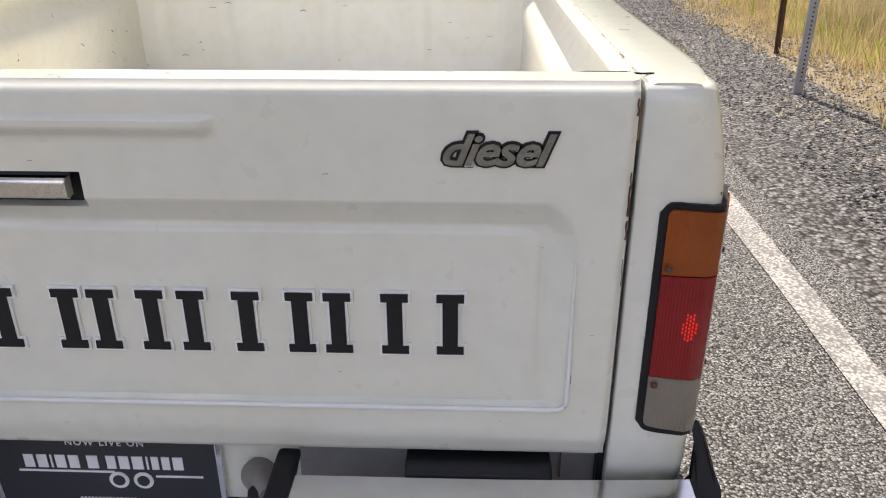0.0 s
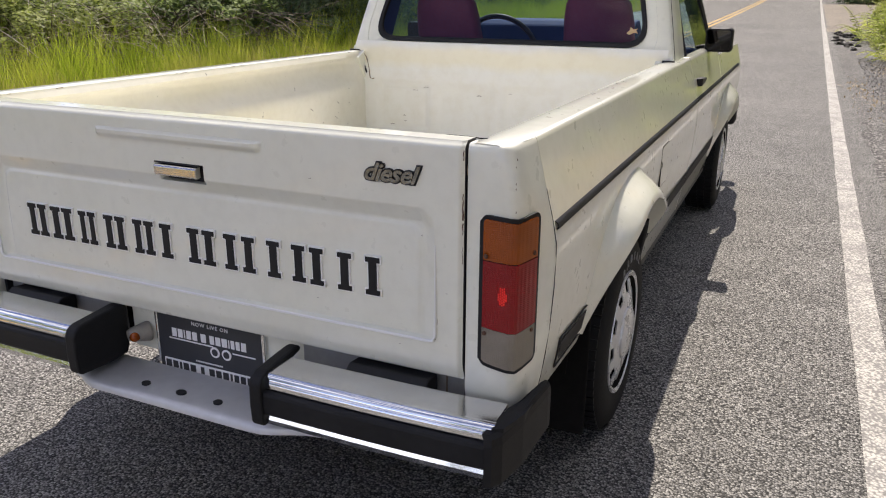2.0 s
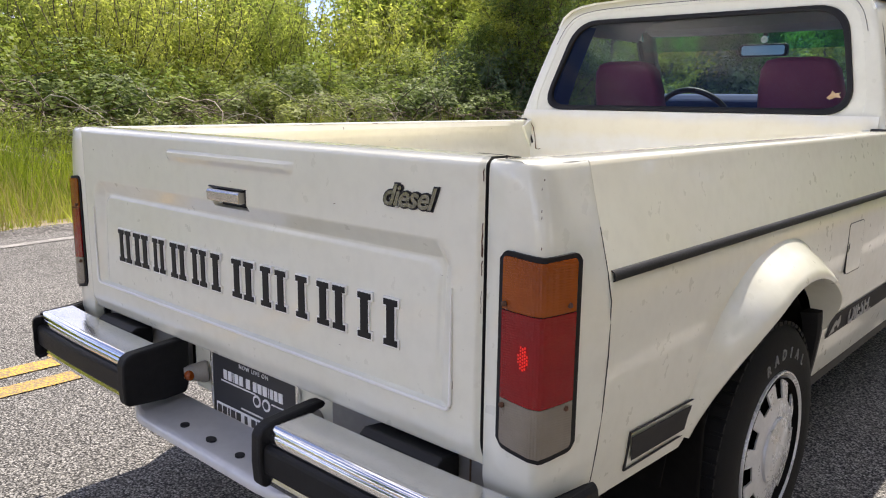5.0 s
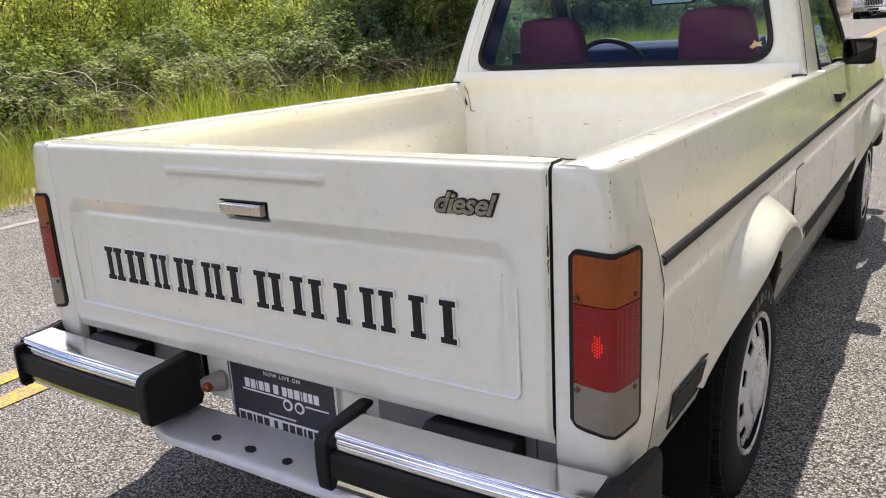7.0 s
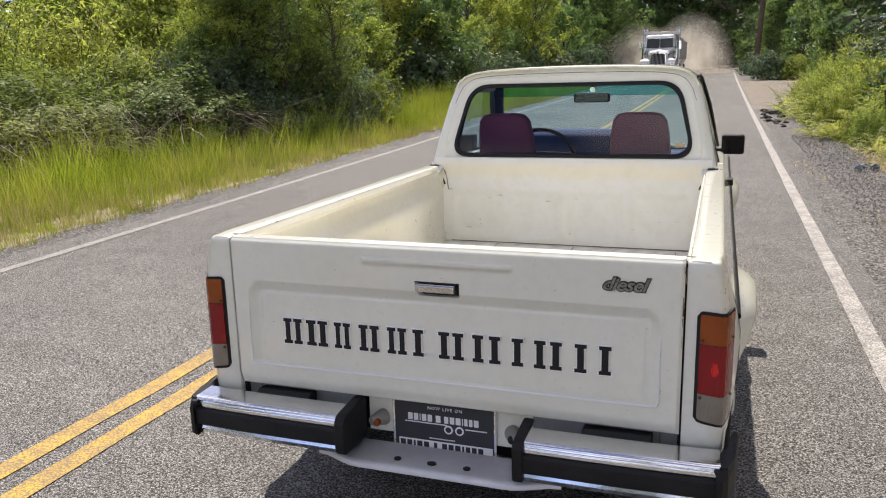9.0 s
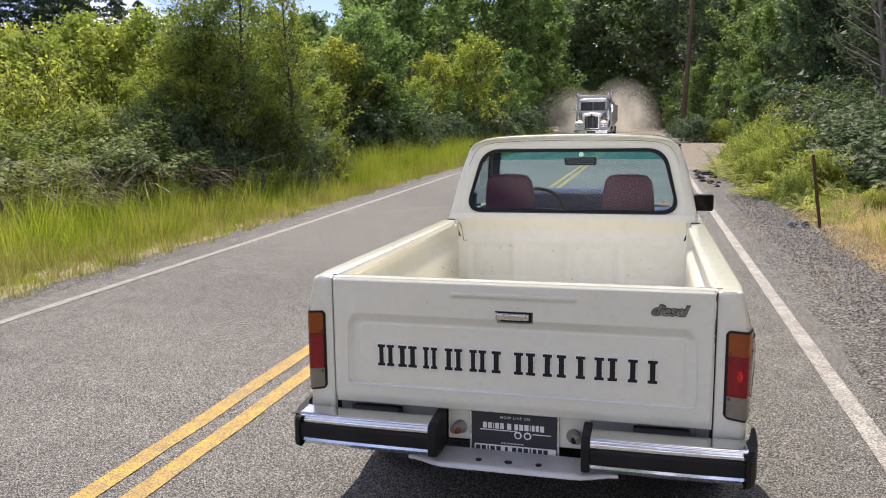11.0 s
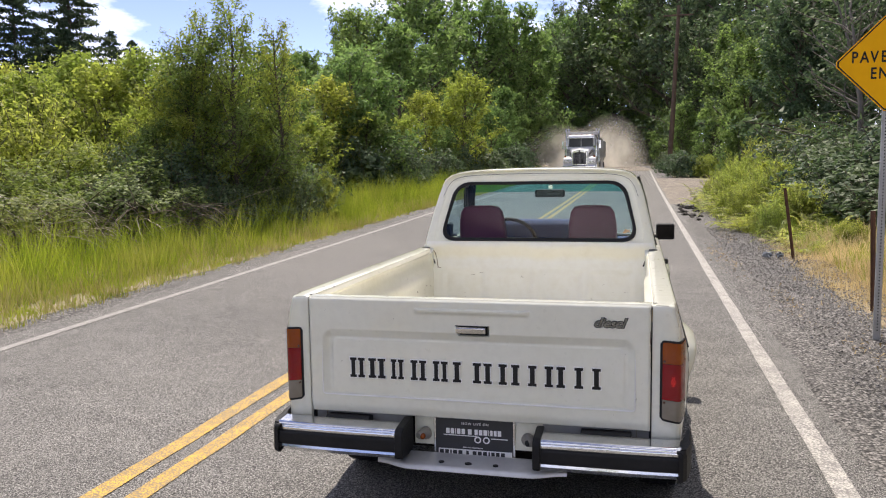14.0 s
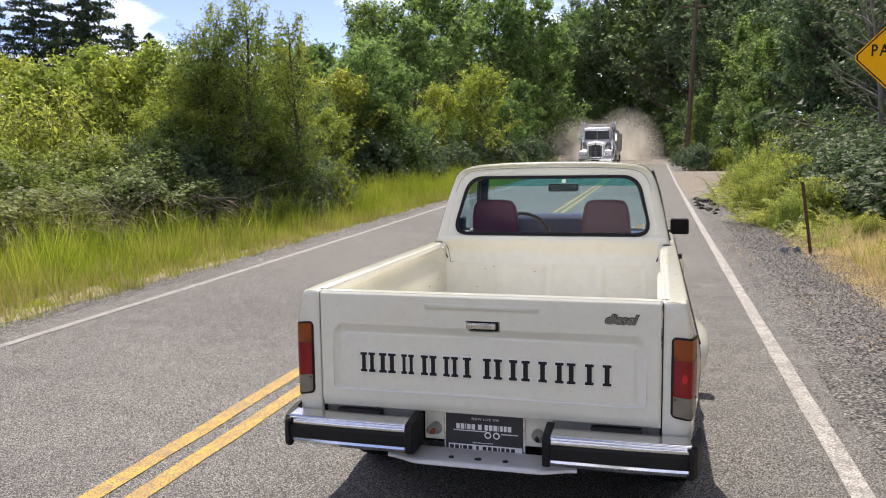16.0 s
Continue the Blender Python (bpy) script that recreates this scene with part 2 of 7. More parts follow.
RED = lens_mat("red_lens", (0.25, 0.002, 0.007), (0.18, 0.0015, 0.005))
CLEAR = lens_mat("clear_lens", (0.24, 0.21, 0.17), (0.18, 0.155, 0.12))
GLASS = glass_mat("window_glass", (0.70, 0.84, 0.88))
TINT = glass_mat("green_tinted_band", (0.16, 0.52, 0.52))
WHITE = surface("white_print", (0.84, 0.84, 0.84), (0.77, 0.77, 0.77), 10.0, 0.5)
CREAM_EDGE = surface("letter_edge_and_highlight_white", (0.88, 0.875, 0.84), (0.84, 0.835, 0.80), 10.0, 0.3)
PLATE_BLACK = surface("black_plate", (0.022, 0.024, 0.029), (0.031, 0.033, 0.038), 8.0, 0.4)
PEWTER = surface("pewter_emblem", (0.20, 0.21, 0.20), (0.34, 0.34, 0.32), 60.0, 0.16, 0.95)
WHEEL = surface("silver_wheel", (0.72, 0.72, 0.72), (0.60, 0.60, 0.60), 12.0, 0.22, 0.35)
ASPHALT = asphalt_mat("chip_seal_asphalt", (0.060, 0.058, 0.056), (0.45, 0.44, 0.42), 160.0)
GRAVEL_ROAD = asphalt_mat("dusty_gravel", (0.16, 0.135, 0.11), (0.50, 0.44, 0.37), 50.0, 0.5)
GRAVEL = asphalt_mat("shoulder_gravel", (0.06, 0.057, 0.055), (0.33, 0.315, 0.30), 58.0, 0.6)
WHITE_LINE = line_mat("white_road_paint", (0.55, 0.52, 0.47), (0.20, 0.19, 0.178))
WORN_LINE = line_mat("worn_white_road_paint", (0.42, 0.40, 0.37), (0.20, 0.19, 0.178))
YELLOW_LINE = line_mat("yellow_road_paint", (0.70, 0.41, 0.045), (0.26, 0.19, 0.10))
EARTH = surface("earth", (0.34, 0.275, 0.19), (0.23, 0.195, 0.12), 0.8, 0.95, bump=0.6, bump_scale=20.0)
STONE = stem_mat("grey_stone", (0.15, 0.142, 0.136), (0.34, 0.325, 0.31))
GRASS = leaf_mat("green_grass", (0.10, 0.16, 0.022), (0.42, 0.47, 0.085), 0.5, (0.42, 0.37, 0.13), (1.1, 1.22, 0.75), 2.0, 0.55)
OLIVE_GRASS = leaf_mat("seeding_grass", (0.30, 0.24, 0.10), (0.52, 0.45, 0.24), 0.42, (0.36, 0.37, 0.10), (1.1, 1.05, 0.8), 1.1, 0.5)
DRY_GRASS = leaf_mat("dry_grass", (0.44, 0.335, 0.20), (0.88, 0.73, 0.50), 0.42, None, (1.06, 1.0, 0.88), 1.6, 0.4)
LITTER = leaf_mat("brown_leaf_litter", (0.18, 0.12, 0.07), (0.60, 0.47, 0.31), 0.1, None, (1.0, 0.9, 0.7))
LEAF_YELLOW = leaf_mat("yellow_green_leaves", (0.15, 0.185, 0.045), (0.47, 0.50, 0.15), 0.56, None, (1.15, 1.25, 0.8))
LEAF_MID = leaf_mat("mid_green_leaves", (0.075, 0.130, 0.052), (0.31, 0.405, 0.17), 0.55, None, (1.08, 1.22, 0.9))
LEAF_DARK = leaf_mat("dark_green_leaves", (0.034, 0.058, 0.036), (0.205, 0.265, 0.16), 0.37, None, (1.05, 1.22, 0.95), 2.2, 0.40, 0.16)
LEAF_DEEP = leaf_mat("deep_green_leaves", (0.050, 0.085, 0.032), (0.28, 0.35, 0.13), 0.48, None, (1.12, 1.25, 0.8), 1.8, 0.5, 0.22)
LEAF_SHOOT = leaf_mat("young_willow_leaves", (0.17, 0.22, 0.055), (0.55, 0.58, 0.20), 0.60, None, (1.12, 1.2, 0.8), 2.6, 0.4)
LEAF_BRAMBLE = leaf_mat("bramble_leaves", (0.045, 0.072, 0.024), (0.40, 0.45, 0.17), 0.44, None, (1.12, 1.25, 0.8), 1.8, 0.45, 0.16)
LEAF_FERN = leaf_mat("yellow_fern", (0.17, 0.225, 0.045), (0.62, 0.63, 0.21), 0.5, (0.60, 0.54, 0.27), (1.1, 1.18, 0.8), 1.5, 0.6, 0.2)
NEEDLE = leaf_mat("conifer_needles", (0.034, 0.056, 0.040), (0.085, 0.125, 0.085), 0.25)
BARK = surface("bark", (0.07, 0.055, 0.042), (0.14, 0.115, 0.09), 6.0, 0.95, bump=0.8, bump_scale=30.0)
DEADWOOD = stem_mat("dead_stems", (0.075, 0.052, 0.036), (0.50, 0.43, 0.35))
CANE = surface("bleached_cane", (0.46, 0.40, 0.32), (0.60, 0.54, 0.46), 8.0, 0.9)
GREY_LIMB = surface("grey_dead_limb", (0.13, 0.115, 0.10), (0.21, 0.185, 0.16), 6.0, 0.9)
POLE_WOOD = surface("weathered_pole", (0.10, 0.065, 0.045), (0.16, 0.11, 0.08), 3.0, 0.9, bump=0.5, bump_scale=25.0)
GALV = surface("galvanised_steel", (0.34, 0.35, 0.37), (0.46, 0.47, 0.49), 12.0, 0.45, 0.6)
BROWN_RUST = surface("flaking_brown_rust", (0.12, 0.075, 0.045), (0.24, 0.17, 0.11), 40.0, 0.9, bump=0.5, bump_scale=160.0)
RUST = surface("rusty_steel", (0.075, 0.035, 0.022), (0.14, 0.07, 0.04), 12.0, 0.85, bump=0.4, bump_scale=120.0)
SIGN_YELLOW = surface("sign_yellow", (0.97, 0.49, 0.004), (0.92, 0.45, 0.004), 4.0, 0.55, spec=0.2)
TRUCK_WHITE = surface("white_truck_paint", (0.84, 0.84, 0.84), (0.74, 0.73, 0.72), 2.0, 0.35, coat=0.3)


# ---- mesh helpers ----
def mesh_ob(name, bm, mat, smooth=False):
    me = bpy.data.meshes.new(name)
    bm.normal_update()
    bm.to_mesh(me)
    bm.free()
    if mat:
        me.materials.append(mat)
    if smooth:
        me.polygons.foreach_set("use_smooth", [True] * len(me.polygons))
        me.set_sharp_from_angle(angle=math.radians(50))
    return me


def part(name, bm, mat, parent, label="", smooth=False):
    """Links a bmesh as one mesh object under a thing or a part."""
    ob = new(name, mesh_ob(name, bm, mat, smooth))
    if parent is not None:
        ob.parent = parent
        ob.matrix_parent_inverse = parent.matrix_basis.inverted() if parent.parent is None else Matrix()
    if label:
        tagged(ob, label)
    return ob


def thing(name, at, label, category, group="", kind=""):
    e = new(name)
    e.location = at
    e.empty_display_size = 0.1
    e.matrix_basis = Matrix.Translation(at)
    return tagged(e, label, category, group, kind)


def bm_box(x0, x1, y0, y1, z0, z1, bevel=0.0, seg=2, bm=None):
    bm = bm or bmesh.new()
    r = bmesh.ops.create_cube(bm, size=1.0, matrix=Matrix.LocRotScale(((x0 + x1) / 2, (y0 + y1) / 2, (z0 + z1) / 2), None, (abs(x1 - x0), abs(y1 - y0), abs(z1 - z0))))
    if bevel:
        es = list({e for v in r["verts"] for e in v.link_edges})
        bmesh.ops.bevel(bm, geom=es, offset=bevel, segments=seg, profile=0.5, affect="EDGES")
    return bm


def bm_loft(rings, closed=True, caps=False, bm=None):
    """Faces between rows of points; closed rows make a tube."""
    bm = bm or bmesh.new()
    vs = [[bm.verts.new(p) for p in r] for r in rings]
    n = len(rings[0])
    for a, b in zip(vs, vs[1:]):
        for i in range(n if closed else n - 1):
            j = (i + 1) % n
            try:
                bm.faces.new((a[i], a[j], b[j], b[i]))
            except ValueError:
                pass
    if caps and closed:
        bm.faces.new(vs[0][::-1])
        bm.faces.new(vs[-1])
    bmesh.ops.recalc_face_normals(bm, faces=bm.faces)
    return bm


def bm_facing(bm, way):
    """Turns the faces of an open sheet so that they look along way."""
    bm.normal_update()
    for f in bm.faces:
        if f.normal.dot(Vector(way)) < 0:
            f.normal_flip()
    return bm


def bm_thicken(bm, t):
    """Gives an open sheet a thickness, inwards."""
    bmesh.ops.recalc_face_normals(bm, faces=bm.faces)
    bmesh.ops.solidify(bm, geom=bm.faces[:], thickness=t)
    return bm


def bm_tube(points, radii, sides=8, bm=None, cap=True):
    rings = []
    pts = [Vector(p) for p in points]
    if isinstance(radii, (int, float)):
        radii = [radii] * len(pts)
    for i, p in enumerate(pts):
        d = (pts[min(i + 1, len(pts) - 1)] - pts[max(i - 1, 0)]).normalized()
        u = d.orthogonal().normalized() if abs(d.z) > 0.95 else d.cross(Vector((0, 0, 1))).normalized()
        w = d.cross(u)
        rings.append([p + radii[i] * (math.cos(a) * u + math.sin(a) * w) for a in (k * math.tau / sides for k in range(sides))])
    return bm_loft(rings, True, cap, bm)


def bm_lathe_x(profile, cx, cy, cz, n=48, bm=None):
    """A profile of (x, radius) turned about an axle along x."""
    rings = []
    for k in range(n + 1):
        a = k * math.tau / n
        rings.append([(cx + x, cy + r * math.cos(a), cz + r * math.sin(a)) for x, r in profile])
    b = bm_loft(rings, False, False, bm)
    bmesh.ops.remove_doubles(b, verts=b.verts, dist=1e-5)
    bmesh.ops.recalc_face_normals(b, faces=b.faces)
    return b


def bm_prism(outline, axis, a, b, bevel=0.0):
    """An outline of two coordinates pushed from a to b along an axis."""
    put = {"x": lambda p, v: (v, p[0], p[1]), "y": lambda p, v: (p[0], v, p[1]), "z": lambda p, v: (p[0], p[1], v)}[axis]
    bm = bm_loft([[put(p, a) for p in outline], [put(p, b) for p in outline]], True, True)
    if bevel:
        bmesh.ops.bevel(bm, geom=bm.edges[:], offset=bevel, segments=2, profile=0.5, affect="EDGES")
    return bm


def rounded(x0, x1, z0, z1, r, n=5):
    """A rectangle's outline with rounded corners."""
    out = []
    for cx, cz, a0 in ((x1 - r, z1 - r, 0), (x0 + r, z1 - r, 90), (x0 + r, z0 + r, 180), (x1 - r, z0 + r, 270)):
        for k in range(n + 1):
            a = radians(a0 + 90 * k / n)
            out.append((cx + r * math.cos(a), cz + r * math.sin(a)))
    return out


def text_mesh(body, size, extrude, offset=0.0, shear=0.0, spacing=1.0, align="CENTER"):
    cu = bpy.data.curves.new("text", "FONT")
    cu.body, cu.size, cu.extrude, cu.offset, cu.shear, cu.space_character = body, size, extrude, offset, shear, spacing
    cu.align_x, cu.align_y, cu.resolution_u = align, "CENTER", 3
    tmp = bpy.data.objects.new("text", cu)
    scene.collection.objects.link(tmp)
    me = bpy.data.meshes.new_from_object(tmp.evaluated_get(bpy.context.evaluated_depsgraph_get()))
    bpy.data.objects.remove(tmp)
    return me


def text_part(name, body, size, m, mat, parent, label="", extrude=0.001, offset=0.0, shear=0.0, spacing=1.0, align="CENTER"):
    me = text_mesh(body, size, extrude, offset, shear, spacing, align)
    me.transform(m)
    me.materials.clear()
    me.materials.append(mat)
    ob = new(name, me)
    ob.parent = parent
    ob.matrix_parent_inverse = parent.matrix_basis.inverted() if parent.parent is None else Matrix()
    if label:
        tagged(ob, label)
    return ob


def arrays_ob(name, verts, faces, mat):
    """A mesh from numpy arrays; faces all have the same number of corners."""
    me = bpy.data.meshes.new(name)
    k = faces.shape[1]
    me.vertices.add(len(verts))
    me.vertices.foreach_set("co", verts.astype(np.float32).ravel())
    me.loops.add(faces.size)
    me.loops.foreach_set("vertex_index", faces.astype(np.int32).ravel())
    me.polygons.add(len(faces))
    me.polygons.foreach_set("loop_start", np.arange(0, faces.size, k, dtype=np.int32))
    me.update(calc_edges=True)
    me.materials.append(mat)
    return me


def smoothstep(a, b, v):
    t = max(0.0, min(1.0, (v - a) / (b - a)))
    return t * t * (3 - 2 * t)


def interp(table, v):
    """Straight lines through rows of (v, value)."""
    if v <= table[0][0]:
        return table[0][1]
    for (a, fa), (b, fb) in zip(table, table[1:]):
        if v <= b:
            return fa + (fb - fa) * (v - a) / (b - a)
    return table[-1][1]


def ground_z(y):
    d = max(0.0, y - 0.85)
    if d > 110:
        return ground_z(110.85) + 0.012 * (d - 110)
    return 0.0105 * d + 0.00014 * d * d


def road_bend(y):
    """Sideways shift of the road, which turns left beyond the far trees."""
    return -0.006 * max(0.0, y - 62.0) ** 2


def lane_skew(x, y):
    """The far edge of the road runs a little askew to the near lane."""
    return -0.0385 * (min(max(y, -6.0), 20.0) - 8.8) * min(1.0, max(0.0, (-1.95 - x) / 2.4))


def verge_z(x, y):
    """Height of the land beside the road."""
    bx = x - road_bend(y)
    h = ground_z(y)
    if bx < -5.3:
        h += -0.12 * smoothstep(5.3, 7.0, -bx) + 0.35 * smoothstep(8.5, 16.0, -bx)
    if bx > 2.5:
        apron = smoothstep(23.5, 26.0, y) * (1 - smoothstep(45.0, 47.5, y))
        h += 0.10 * smoothstep(2.5, 4.0, bx) * (1 - apron) + 0.9 * smoothstep(5.0, 14.0, bx)
    return h


# ---- ground and road ----
ys = [-400, -200, -120, -80, -50, -30, -20, -14, -10, -7, -5, -3, -1.5, 0, 0.85, 2, 3, 4, 5, 6, 7.5, 9, 11, 13, 16, 19, 23, 27, 32, 38, 45, 52, 60, 66, 72, 78, 84, 90, 96, 103, 112, 125, 150, 200, 300, 500]
xs = [-500, -200, -90, -50, -30, -22, -16, -13, -11, -9.5, -8.5, -7.5, -7, -6.2, -5.6, -5.3, -4, -2, 0, 1.4, 2.2, 2.5, 3, 3.5, 4, 4.6, 5.5, 7, 9, 11, 14, 18, 26, 40, 90, 200, 500]
rng = random.Random(4)
rows = [[(x + road_bend(min(y, 110)), y, verge_z(x + road_bend(y), y) - 0.01 + (rng.uniform(-0.03, 0.03) if x < -6 or x > 3.2 else 0.0)) for x in xs] for y in ys]
bm = bm_loft(rows, False)
ground = part("ground", bm, EARTH, None, smooth=True)
tagged(ground, "earth ground with grass and dry litter beside the road", "ground", kind="structure")


def road_strip(name, x0, x1, lift, mat, label, y0=-60.0, y1=104.0, edge=0.0, cols=2, wob=0.0):
    r = random.Random(len(name))
    rows, y = [], y0
    while y < y1 + 0.01:
        j0, j1 = (r.uniform(-edge, edge), r.uniform(-edge, edge))
        b = road_bend(y)
        row = [x0 + j0 + (x1 + j1 - x0 - j0) * k / cols for k in range(cols + 1)]
        rows.append([(b + x + lane_skew(x, y), y, ground_z(y) + lift) for x in row])
        y += 0.35 if -4 < y < 16 else 1.5
    ob = part(name, bm_loft(rows, False), mat, None)
    return tagged(ob, label, "road", kind="structure")


road_strip("gravel_shoulder", 1.4, 2.75, 0.002, GRAVEL, "coarse grey gravel shoulder beside the white line", edge=0.10)
road_strip("gravel_verge", -5.55, -4.6, 0.002, GRAVEL, "narrow grey gravel edge beside the grass", edge=0.07)
road_strip("road", -5.15, 1.72, 0.010, ASPHALT, "grey chip-seal asphalt road with worn surface", y1=64.0, edge=0.05, cols=6)
road_strip("gravel_road", -5.15, 1.72, 0.008, GRAVEL_ROAD, "pale dusty gravel road beyond the end of the asphalt", y0=63.5, edge=0.10, cols=4)
rows = [[(1.60 + (interp([(22.5, 1.9), (24.2, 2.6), (42.6, 3.9), (47.0, 3.0)], y) + 0.5 - 1.60) * k / 4 + rng.uniform(-0.05, 0.05), y, ground_z(y) + 0.0125) for k in range(5)] for y in [22.5 + 1.0 * j for j in range(25)]]
tagged(part("driveway_apron", bm_loft(rows, False), GRAVEL_ROAD, None), "pale brown gravel apron of a side entrance", "road", kind="structure")
road_strip("white_edge_line", 1.455, 1.560, 0.0145, WHITE_LINE, "worn white painted road edge line", y1=63.0, edge=0.003)
road_strip("white_edge_line", -4.86, -4.76, 0.0145, WORN_LINE, "worn white painted road edge line beside the grass", y1=63.0, edge=0.003)
road_strip("yellow_centre_line", -1.85, -1.745, 0.0145, YELLOW_LINE, "yellow painted double centre line, outer stripe", y1=63.0, edge=0.005)
road_strip("yellow_centre_line", -1.645, -1.54, 0.0145, YELLOW_LINE, "yellow painted double centre line, inner stripe", y1=63.0, edge=0.005)
# side drive
rows = [[(2.0 + k * 1.9, y + 1.2 * k, ground_z(y) + 0.014 + 0.05 * k) for k in range(4)] for y in (24.0, 26, 28, 30, 33, 36, 40)]
tagged(part("side_drive", bm_loft(rows, False), GRAVEL_ROAD, None), "pale gravel side drive joining the road", "road", kind="structure")


# ---- the pickup ----
pickup = thing("pickup_truck", (0, 0, 0), "cream white compact pickup truck with an open empty bed", "pickup truck")

SECTION = [(0.29, 0.722), (0.345, 0.737), (0.37, 0.742), (0.46, 0.758), (0.50, 0.766), (0.55, 0.7735), (0.60, 0.779), (0.68, 0.7845), (0.74, 0.786), (0.78, 0.785), (0.80, 0.782), (0.82, 0.777), (0.845, 0.7706), (0.90, 0.7565), (0.955, 0.7424), (0.970, 0.7389), (0.9765, 0.7372), (0.9800, 0.7335), (0.9806, 0.728)]
ZROWS = [0.345, 0.355, 0.37, 0.41, 0.46, 0.50, 0.55, 0.60, 0.65, 0.70, 0.74, 0.78, 0.80, 0.82, 0.845, 0.87, 0.90, 0.93, 0.955, 0.970, 0.9765, 0.9800, 0.9806]
REAR_HUB, FRONT_HUB = (0.845, 0.297), (3.48, 0.315)


def arch_z(y, cy, cz, r, back=1.0):
    """Height of a wheel opening, which is a little shorter behind the wheel by the factor back."""
    dy = (y - cy) / (back if y < cy else 1.0)
    d = r * r - dy * dy
    return cz + math.sqrt(d) if d > 0 else -1.0


def side_panel(y0, y1, arches=(), low=((0, 0.345), (9, 0.345)), top=0.9806, step=0.03):
    """The outer skin of the body between two stations, with wheel openings; on the right side."""
    n = max(2, round((y1 - y0) / step))
    rings = []
    for k in range(n + 1):
        y = y0 + (y1 - y0) * k / n
        zb = interp(low, y)
        for arch in arches:
            zb = max(zb, arch_z(y, *arch))
        ring = []
        for z in ZROWS:
            zz = min(max(z, zb), top)
            ring.append((interp(SECTION, zz), y, zz))
        rings.append(ring)
    bm = bm_loft(rings, False)
    bmesh.ops.remove_doubles(bm, verts=bm.verts, dist=1e-5)
    return bm


def mirrored(bm):
    bmesh.ops.scale(bm, vec=(-1, 1, 1), verts=bm.verts)
    bmesh.ops.reverse_faces(bm, faces=bm.faces)
    return bm


def both(name, make, mat, parent, label="", smooth=True):
    obs = []
    for s in (1, -1):
        bm = make()
        if s < 0:
            mirrored(bm)
        obs.append(part(name, bm, mat, parent, label, smooth))
    return obs


REAR_ARCH, FRONT_ARCH = (0.80, 0.29, 0.415, 0.905), (3.46, 0.30, 0.375)
REAR_LOW = [(0.0, 0.455), (0.2, 0.446), (0.42, 0.434), (0.5, 0.428), (1.10, 0.35), (3.0, 0.345)]
both("bed_side", lambda: bm_thicken(side_panel(0.0992, 2.095, [REAR_ARCH], REAR_LOW), 0.006), PAINT, pickup)
both("front_fender", lambda: bm_thicken(side_panel(3.075, 4.22, [FRONT_ARCH], [(0, 0.345), (3.8, 0.35), (4.2, 0.42)], 0.93), 0.006), PAINT, pickup)
doors = both("door", lambda: bm_thicken(side_panel(2.105, 3.065), 0.02), PAINT, pickup)


# the rear corners, with their plan at the lamp's height
CORNER = [(0.6538, 0.0), (0.6538, -0.024), (0.656, -0.0265), (0.70, -0.026), (0.735, -0.0235), (0.747, -0.016), (0.754, 0.0), (0.7655, 0.042), (0.776, 0.070), (0.7868, 0.0985)]


def corner_panel():
    """The rear face folds round a soft upright edge and leans in with the body side above the lamp."""
    rings = []
    for z, dy in ((0.430, 0.045), (0.45, 0.02), (0.475, 0.008), (0.51, 0.0), (0.60, 0), (0.75, 0), (0.82, 0), (0.845, 0), (0.87, 0), (0.90, 0), (0.93, 0), (0.955, 0.0), (0.968, 0.0004), (0.975, 0.002), (0.979, 0.005), (0.9806, 0.010)):
        ring = []
        side = interp(SECTION, min(z, 0.955)) - 0.7868
        edge = interp([(0.858, 0.0), (0.90, -0.006), (0.93, -0.012), (0.955, -0.018)], min(z, 0.955))
        top = interp([(0.955, 0.0), (0.968, 0.0030), (0.975, 0.0050), (0.979, 0.0085), (0.9806, 0.0135)], z)
        for i, (x, y) in enumerate(CORNER):
            w = smoothstep(0.66, 0.75, x)
            v = 1 - smoothstep(0.0, 0.09, y)
            high = smoothstep(0.855, 0.90, z)
            near = smoothstep(0.02, 0.0985, y) * (1 - high) + min(1.0, max(0.0, y / 0.0985)) * high
            ring.append((x + side * near + edge * w * (1 - near) - top * w, y + dy * v, z))
        rings.append(ring)
    return bm_thicken(bm_loft(rings, False), 0.005)


both("rear_corner", corner_panel, PAINT, pickup)
both("corner_seam", lambda: bm_tube([(interp(SECTION, z) - 0.0001, 0.0988, z) for z in (0.46, 0.50, 0.55, 0.62, 0.70, 0.78, 0.82, 0.86, 0.885)], 0.0009, 4), STRIPE, pickup)


# flat tops of the bed sides and the inner walls
def bed_rail():
    rings = []
    for y, o in ((-0.0195, 0.024), (0.0, 0.0145), (0.03, 0.008), (0.06, 0.003), (0.1, 0.0), (0.4, 0.0), (0.8, 0.0), (1.2, 0.0), (1.6, 0.0), (1.862, 0.0)):
        rings.append([(0.7345 - o, y, 0.9785), (0.7315 - o, y, 0.9806), (0.726 - o, y, 0.9814), (0.69 - o * 0.5, y, 0.9818), (0.6655, y, 0.9816), (0.6600, y, 0.9795), (0.6575, y, 0.970)])
    return bm_thicken(bm_loft(rings, False), 0.006)


